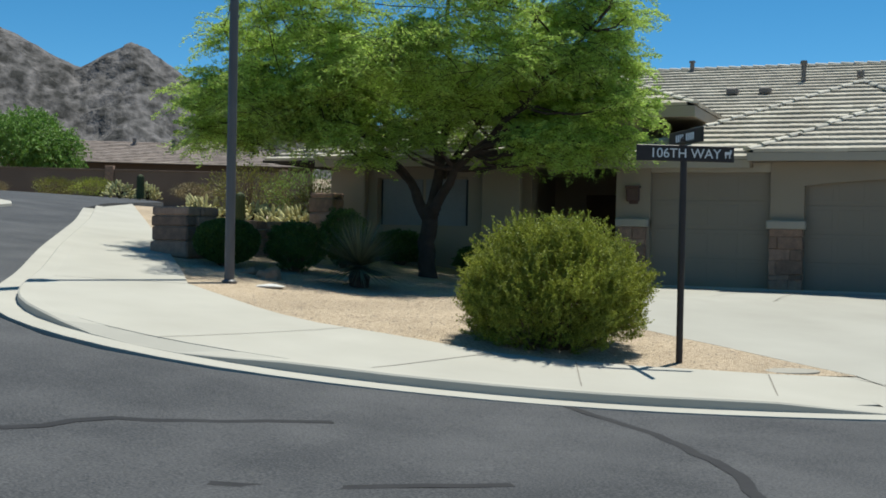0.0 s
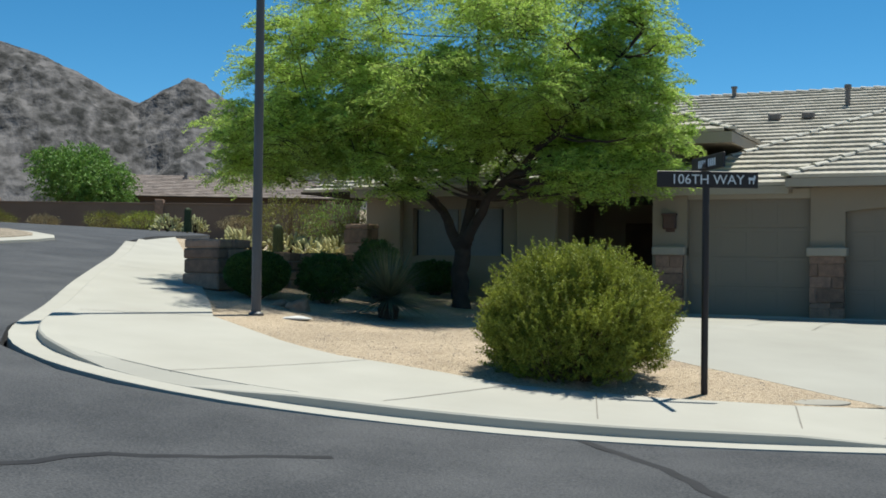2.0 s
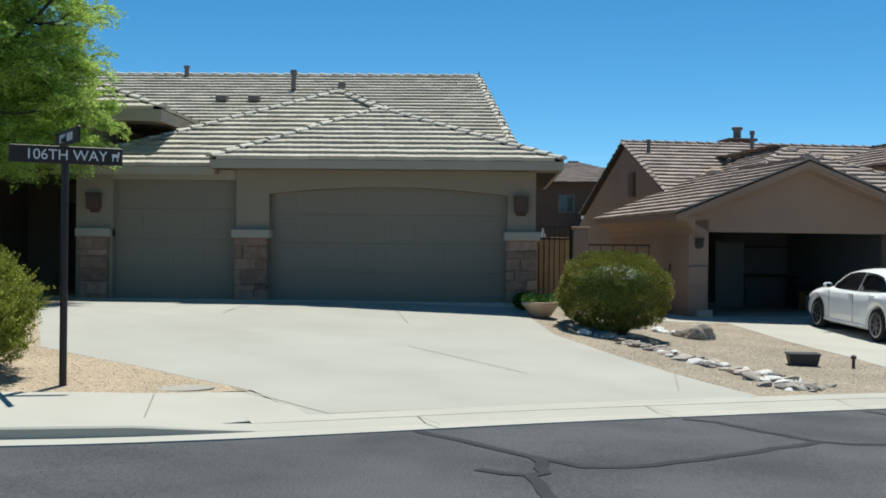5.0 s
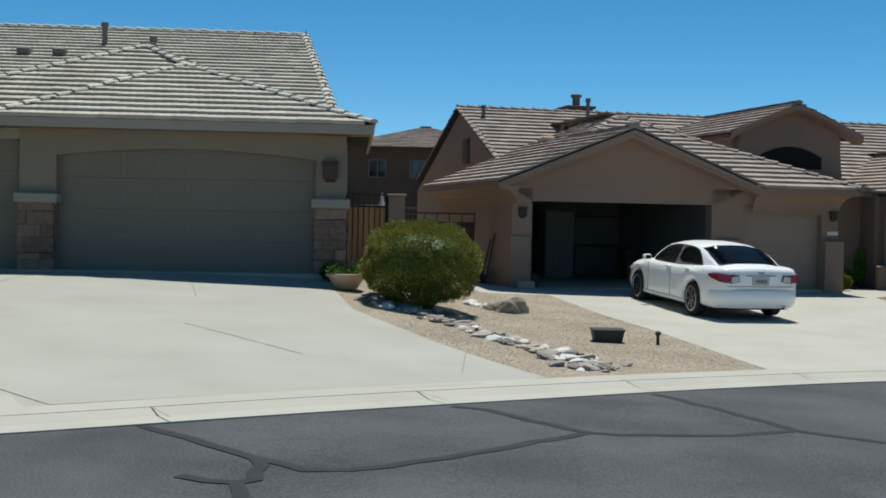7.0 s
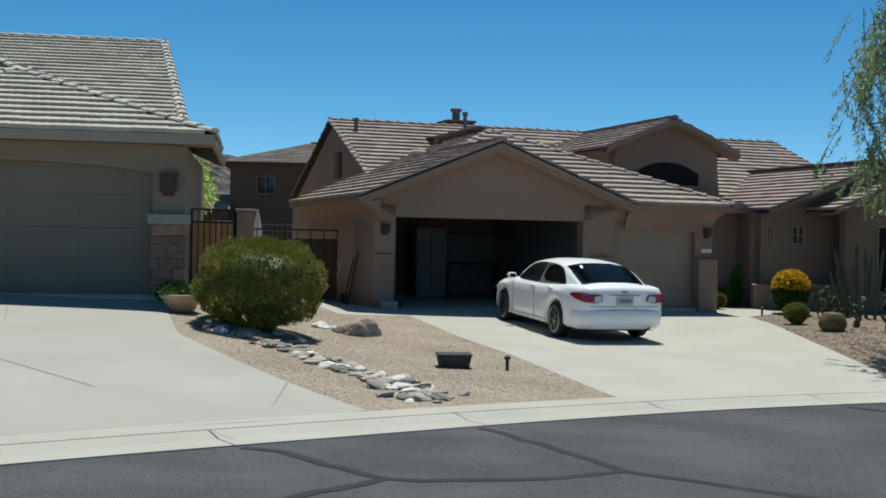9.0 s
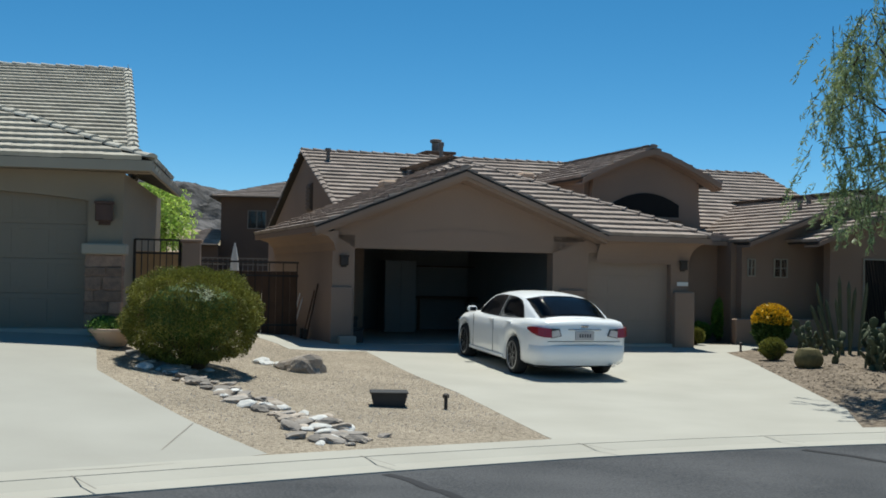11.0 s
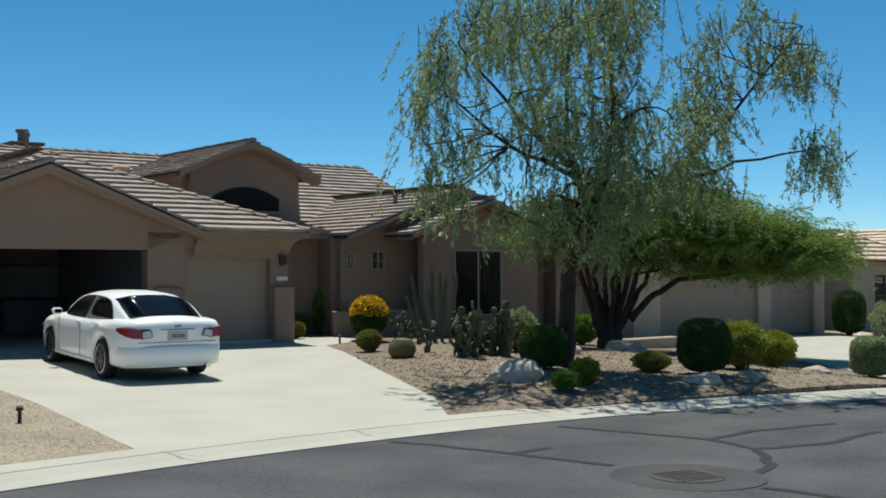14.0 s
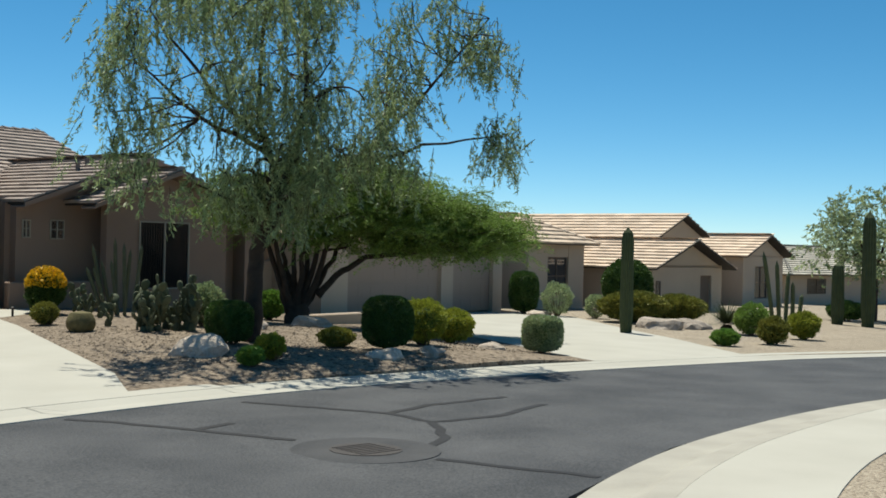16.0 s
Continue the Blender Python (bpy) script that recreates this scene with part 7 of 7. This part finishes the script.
        for a in axles:
            wh = part("wheel", lathe([(rw - 0.05, -0.105), (rw - 0.008, -0.09), (rw, -0.05), (rw, 0.05), (rw - 0.008, 0.09), (rw - 0.05, 0.105), (rw - 0.1, 0.1)], 28), TYRE, car, smooth_faces=True)
            wh.matrix_local = pose(a, s * 0.795, rw, 90 * -s, 0, 0)
            bm = lathe([(rw - 0.09, 0.085), (rw - 0.085, 0.104), (rw - 0.11, 0.108), (rw - 0.13, 0.08), (0.03, 0.07)], 24)
            for k in range(7):
                box(bm, (0.03, -0.024, 0.07), (rw - 0.1, 0.024, 0.1), 0, Matrix.Rotation(2 * math.pi * k / 7, 4, "Z"))
            part("rim", bm, RIM, wh)
    bm, rows = bmesh.new(), []
    path = [(-1.8, half(-1.8) - 0.004), (-1.95, half(-1.95) + 0.003), (-2.15, half(-2.15) + 0.006), (-2.3, half(-2.3) + 0.006)] + [(-2.4, 0.7), (-2.445, 0.5), (-2.455, 0.25)]
    path = path + [(x, -y) for x, y in path[::-1]]
    for z, tuck, shift in ((0.255, 0.88, 0.08), (0.31, 0.95, 0.035), (0.42, 0.995, 0.0), (0.585, 0.995, 0.0), (0.605, 0.96, 0.035)):
        rows.append([bm.verts.new((x + shift * (1 if x < -2.2 else 0), y * tuck, z)) for x, y in path])
    for r, q in zip(rows, rows[1:]):
        for i in range(len(path) - 1):
            bm.faces.new((r[i], r[i + 1], q[i + 1], q[i]))
    part("rear_bumper", bm, CARPAINT, car, smooth_faces=True)
    part("front_bumper", boxed((2.2, -0.7, 0.28), (2.44, 0.7, 0.55), 0.06), CARPAINT, car)
    part("underbody", boxed((-2.1, -0.72, 0.2), (2.1, 0.72, 0.42)), TYRE, car)
    part("boot_gap", boxed((-2.412, -0.66, 0.66), (-2.395, 0.66, 0.668)), INK, car)
    npl = part("number_plate", boxed((-2.425, -0.17, 0.69), (-2.405, 0.17, 0.84), 0.004), PLATE, car)
    for k in range(5):
        part("plate_bar", boxed((-2.43, -0.11 + k * 0.046, 0.735), (-2.424, -0.085 + k * 0.046, 0.795)), INK, npl)
    part("badge", boxed((-2.415, -0.07, 0.9), (-2.385, 0.07, 0.945), 0.01), CHROME, car)
    part("boot_trim", boxed((-2.425, -0.3, 0.86), (-2.4, 0.3, 0.875), 0.004), CHROME, car)
    ex = part("exhaust", tube(bmesh.new(), [(-2.5, 0, 0), (-2.1, 0, 0)], (0.035, 0.035), 10), CHROME, car)
    ex.matrix_local = pose(0, -0.5, 0.27)
    return car


saloon(pose(12.87, 1.23, drive_z(12.87, 1.23) - 0.005, 0, -2.0, 98.0))


# neighbouring houses further off -------------------------------------------------
def simple_house(label, m, walls, roofs, wall_mat, tile_mat, trim_mat, windows=(), doors=(), course=0.4, tile=0.5):
    h = thing("house", label, "house", m)
    for lo, hi in walls:
        part("wall", boxed(lo, hi), wall_mat, h)
    for pts in roofs:
        roof_plane(h, pts, tile_mat, 0, course, tile)
    for w in windows:
        window(h, *w)
    for d in doors:
        sectional_door(h, *d)
    return h


def hip(x0, x1, y0, y1, e, rise):
    """The four slopes of a hip roof over a rectangle."""
    d = (y1 - y0) / 2
    xa, xb, ym = x0 + d, x1 - d, (y0 + y1) / 2
    if xa >= xb:
        xa = xb = (x0 + x1) / 2
    return [[(x0, y0, e), (x1, y0, e), (xb, ym, e + rise), (xa, ym, e + rise)], [(x1, y1, e), (x0, y1, e), (xa, ym, e + rise), (xb, ym, e + rise)],
            [(x1, y0, e), (x1, y1, e), (xb, ym, e + rise)], [(x0, y1, e), (x0, y0, e), (xa, ym, e + rise)]]


def gable_roof(x0, x1, y0, y1, e, rise):
    """A ridge running away from the street, gable end in front."""
    xm = (x0 + x1) / 2
    return [[(x0, y1, e), (x0, y0, e), (xm, y0, e + rise), (xm, y1, e + rise)], [(x1, y0, e), (x1, y1, e), (xm, y1, e + rise), (xm, y0, e + rise)]]


hc = simple_house("tan stucco house with sunlit tan tiled roofs, closed garage doors", pose(30.3, 8.2, -0.3, 0, 0, 12),
                  [((-1.2, 0, -0.5), (0.0, 0.3, 2.5)), ((4.9, 0, -0.5), (5.6, 0.3, 2.5)), ((8.1, 0, -0.5), (8.7, 0.3, 2.5)), ((0, 0.02, 2.1), (4.9, 0.3, 2.5)), ((5.6, 0.02, 2.1), (8.1, 0.3, 2.5)),
                   ((-1.2, 0.3, -0.5), (-1.0, 9, 2.5)), ((12.0, 0.9, -0.6), (13.5, 1.2, 2.5)), ((15.2, 0.9, -0.6), (16.5, 1.2, 2.5)), ((13.5, 0.92, -0.6), (15.2, 1.2, 0.4)), ((13.5, 0.92, 1.95), (15.2, 1.2, 2.5)), ((16.3, 1.2, -0.6), (16.5, 9, 2.5)), ((12.0, 1.2, -0.6), (12.2, 3.0, 2.5)),
                   ((8.7, 2.8, -0.5), (12.0, 3.0, 2.5)), ((8.5, 0.3, -0.5), (8.7, 2.8, 2.5)), ((-1, 9, -0.5), (16.5, 9.3, 2.5))],
                  hip(-1.7, 9.2, -0.5, 8.0, 2.5, 1.45) + [[(11.7, 0.4, 2.5), (17.0, 0.4, 2.5), (14.35, 2.9, 3.65)], [(11.7, 9.4, 2.5), (11.7, 0.4, 2.5), (14.35, 2.9, 3.65), (14.35, 9.4, 3.65)], [(17.0, 0.4, 2.5), (17.0, 9.4, 2.5), (14.35, 9.4, 3.65), (14.35, 2.9, 3.65)], [(7.0, 2.4, 2.45), (11.9, 2.4, 2.45), (11.9, 6.5, 3.9), (7.0, 6.5, 3.9)]] + hip(-1.5, 21.0, 3.0, 13.0, 2.6, 1.75), STUCCO_C, TILE_C, TRIM_B,
                  [(13.55, 15.15, 0.42, 1.92, 0.98, 2, 2, TRIM_B)], [(0.0, 4.9, 0.0, 2.1, 0.15, DOOR_B, 4, 8), (5.6, 8.1, 0.0, 2.1, 0.15, DOOR_B, 4, 4)])
part("low_wall", boxed((-5.5, -3.6, -0.4), (-3.6, -3.35, 0.45), 0.03), STUCCO_C, hc)
part("link_wall", boxed((-5.5, 2.0, -0.4), (-1.2, 2.25, 1.7), 0.03), STUCCO_C, hc)
caps(hc, (-1.7, -0.5, 2.5), (2.55, 3.75, 3.95), TILE_C)
caps(hc, (9.2, -0.5, 2.5), (4.95, 3.75, 3.95), TILE_C)
caps(hc, (17.0, 0.4, 2.5), (14.35, 2.9, 3.65), TILE_C)
caps(hc, (11.7, 0.4, 2.5), (14.35, 2.9, 3.65), TILE_C)
vent_pipe(hc, 9.3, 7.4, 4.2, 0.5, 0.07)
hd = simple_house("tan stucco house with tan tiled gable roofs further down the street", pose(49.3, 10.4, -0.6, 0, 0, 6),
                  [((-1.25, 0, -0.6), (2.8, 0.3, 2.0)), ((3.8, 0, -0.6), (4.75, 0.3, 2.0)), ((2.8, 0.0, 1.55), (3.8, 0.3, 2.0)), ((-1.25, 0.3, -0.6), (-0.95, 12, 2.0)), ((4.45, 0.3, -0.6), (4.75, 3.0, 2.0)), ((0.3, 11.7, -0.6), (8.2, 12, 2.0)), ((4.75, 3.0, -0.6), (8.2, 3.3, 3.3)), ((7.9, 3.3, -0.6), (8.2, 11.7, 3.3))],
                  gable_roof(-1.75, 5.25, -0.5, 9.0, 1.85, 1.25) + [[(0.5, 24, 1.95), (0.5, 2.6, 1.95), (6.1, 2.6, 4.35), (6.1, 24, 4.35)], [(8.3, 2.6, 3.4), (8.3, 24, 3.4), (6.1, 24, 4.35), (6.1, 2.6, 4.35)]],
                  STUCCO_C, TILE_C, TRIM_B, [(-0.95, -0.65, 0.7, 1.3, -0.03, 1, 1, TRIM_B)])
part("entry_door", boxed((2.8, 0.1, -0.5), (3.8, 0.18, 1.55), 0.02), TRIM_B, hd, "brown painted side door")
part("gable_wall", prism([(-1.25, 1.9), (4.75, 1.9), (1.75, 2.97)], 0.0, 0.3), STUCCO_C, hd)
part("gable_wall", prism([(1.4, 1.9), (8.2, 1.9), (8.2, 3.35), (6.1, 4.22), (1.8, 2.25)], 3.0, 3.2), STUCCO_C, hd)
he = simple_house("far tan stucco house with a gabled front", pose(64.15, 16.4, -0.8, 0, 0, 3), [((0, 0, -0.8), (1.3, 0.3, 2.7)), ((2.7, 0, -0.8), (4.4, 0.3, 2.7)), ((1.3, 0, -0.8), (2.7, 0.3, 0.3)), ((1.3, 0, 2.1), (2.7, 0.3, 2.7)), ((-2.2, 1.5, -0.8), (0, 1.8, 2.1)), ((0, 0.3, -0.8), (0.3, 10, 2.7)), ((4.1, 0.3, -0.8), (4.4, 10, 2.7))],
                  gable_roof(-0.4, 4.9, -0.5, 12, 2.65, 1.2) + [[(-2.8, 1.0, 2.1), (0.2, 1.0, 2.1), (0.2, 4.0, 3.0), (-2.8, 4.0, 3.0)]], STUCCO_C, TILE_C, TRIM_B, [(1.35, 2.65, 0.35, 2.05, 0.06, 2, 2, TRIM_B)])
part("gable_wall", prism([(0, 2.65), (4.4, 2.65), (2.2, 3.72)], 0.0, 0.3), STUCCO_C, he)
hf = simple_house("far grey-roofed house at the bend of the street", pose(79, 22.5, -0.9, 0, 0, -6), [((0, 0, -1), (14, 0.3, 1.7)), ((0, 0.3, -1), (0.3, 9, 1.7))], hip(-0.8, 15, -0.8, 10, 1.6, 2.0), STUCCO_C, TILE_A, TRIM_B, [(2, 4, 0.3, 1.3, -0.03, 2, 2, TRIM_B)])
hg = simple_house("dark brown two-storey house behind the back yards", pose(4.95, 60.0, 0.4, 0, 0, -4) @ Matrix.Scale(1.2, 4), [((0, 0, -0.5), (9.5, 0.3, 5.4)), ((0, 0.3, -0.5), (0.3, 9, 5.4)), ((9.2, 0.3, -0.5), (9.5, 9, 5.4)), ((0, 8.7, -0.5), (9.5, 9, 5.4)), ((-2.0, -1.0, -0.5), (0, 6, 2.6))],
                  hip(-0.6, 10.1, -0.6, 9.6, 5.35, 1.5) + [[(-2.6, -1.6, 2.6), (0.0, -1.6, 2.6), (0.0, 3.0, 3.6), (-1.2, 3.0, 3.6)]], STUCCO_E, TILE_B, TRIM_B, [(1.5, 2.5, 3.6, 4.6, -0.03, 2, 1, VENT), (3.9, 4.8, 3.6, 4.6, -0.03, 2, 1, VENT), (5.2, 6.9, 1.0, 2.2, -0.03, 2, 1, WHITE)])
part("balcony", boxed((5.2, -1.1, 3.0), (7.4, 0, 3.15)), STUCCO_E, hg)
part("balcony_rail", boxed((5.2, -1.1, 3.15), (7.4, -1.05, 3.75)), WHITE, hg)
part("patio_cover", boxed((4.6, -2.2, 2.5), (9.0, 0, 2.65), 0.02), WHITE, hg, "white patio cover")
hh = simple_house("far house with a low brown tiled roof behind the perimeter wall", pose(-61.0, 41.5, 4.0, 0, 0, 30), [((0, 0, -1), (22, 0.3, 2.6)), ((21.7, 0.3, -1), (22, 9, 2.6)), ((0, 0.3, -1), (0.3, 9, 2.6))], hip(-0.8, 22.8, -0.8, 9.6, 2.6, 1.9), STUCCO_E, TILE_B, TRIM_B)
for x in (9.0, 12.0, 16.0):
    vent_pipe(hh, x, 3.6, 4.3, 0.45, 0.14)

# perimeter wall with stone pillars at the end of the street
pw = thing("perimeter_wall", "long brown block perimeter wall with a stone pillar", "wall", pose(-53.5, 25.6, 3.6, 0, 0, 26.5))
core = part("wall_core", boxed((0, 0, -1.2), (24, 0.2, 1.55)), BLOCK, pw)
part("coping", boxed((-0.02, -0.05, 1.55), (24.02, 0.25, 1.65), 0.01), BLOCK, pw)
for x in (2.0, 11.8, 22.0):
    part("pillar", boxed((x, -0.15, -1.2), (x + 0.5, 0.35, 1.85), 0.03), STONE, pw)
ss = thing("stop_sign", "small octagonal road sign seen from behind", "road sign", pose(-52, 22.5, 3.4))
part("post", tube(bmesh.new(), [(0, 0, -0.1), (0, 0, 2.3)], (0.035, 0.035), 8), VENT, ss)
plate = part("plate", lathe([(0.38, -0.006), (0.38, 0.006)], 8), WHITE, ss)
plate.matrix_local = pose(0, 0, 2.35, 90, 22.5, 40)
for label, at, r, h, leaf, seed, mat in (("round green tree behind the perimeter wall", (-50.0, 32.0, 4.0), 3.4, 5.4, LEAF_G, 71, BARK), ("green tree beside the perimeter wall", (-47.0, 31.2, 4.0), 2.0, 3.7, LEAF_G, 72, BARK), ("yellow-green tree at the end of the side street", (-58.0, 27.0, 3.8), 2.6, 3.6, LEAF_Y, 73, BARK),
                                         ("green tree behind the back yards", (2.7, 31.0, 0.6), 2.3, 5.2, LEAF_V, 74, BARK), ("airy desert tree at the bend of the street", (53.0, 3.0, -0.7), 3.0, 5.6, LEAF_P, 75, BARK), ("tall airy desert tree at the bend of the street", (58.5, 1.0, -0.8), 3.2, 10.5, LEAF_P, 76, BARK)):
    rg = np.random.default_rng(seed)
    make_tree("background_tree", label, at, [([(0, 0, -0.3), (0.05, 0, h * 0.25), (0.0, 0.1, h * 0.45)], 0.2, 0.12), ([(0, 0, h * 0.3), (-r * 0.4, 0, h * 0.6)], 0.1, 0.04), ([(0, 0, h * 0.3), (r * 0.4, 0.2, h * 0.6)], 0.1, 0.04)],
              cloud(rg, 34, (0, 0, h * 0.62), (r * 0.8, r * 0.8, h * 0.32), 0.26 * r), leaf, mat, seed, 60 if seed < 75 else 26, 16, (0.2, 0.07), 0.7, 0.3, 0.7)

# mountains ---------------------------------------------------------------------------
CREST = [(-75, 6.05), (-60, 7.55), (-50, 10.65), (-46.3, 9.75), (-44, 9.0), (-41.9, 8.1), (-40.4, 7.2), (-39.2, 7.8), (-37.9, 8.6), (-36.6, 7.8), (-34, 6.4), (-28, 5.3), (-18, 4.1), (-8, 4.1), (-3.5, 4.2), (0, 3.4), (6, 1.7), (14, 0.1)]
EYE = (3.0, -24.9)
azs = np.arange(-75, 14.01, 0.28)
rs = np.concatenate([np.linspace(760, 1250, 62), np.linspace(1290, 1700, 10)])
crest = np.interp(azs, *zip(*CREST))
verts = []
for i, r in enumerate(rs):
    for a, e in zip(azs, crest):
        x, y = EYE[0] + r * math.sin(radians(a)), EYE[1] + r * math.cos(radians(a))
        rise = smooth(760, 1250, r) if r < 1250 else 1 - 0.5 * smooth(1250, 1700, r)
        top = math.tan(radians(e)) * 1250
        spur = noise.ridged_multi_fractal(Vector((x * 0.0042, y * 0.0042, 3.0)), 0.9, 2.1, 6, 1.0, 2.0) - 1.1
        rough = noise.fractal(Vector((x * 0.02, y * 0.02, 7.0)), 0.8, 2.0, 5)
        verts.append((x, y, 2 + (top * rise ** 1.4) * (1 + 0.16 * spur * (1 - rise ** 3)) + rough * (7 + 9 * rise) * (0.3 if 1180 < r < 1320 else 1) * min(1, rise * 4)))
n = len(azs)
faces = [(j * n + i, j * n + i + 1, (j + 1) * n + i + 1, (j + 1) * n + i) for j in range(len(rs) - 1) for i in range(n - 1)]
tagged(part("mountain_backdrop", mesh_from("mountain", verts, faces, MOUNTAIN)), "rugged brown desert mountains with pale rock faces", "mountain", kind="structure")
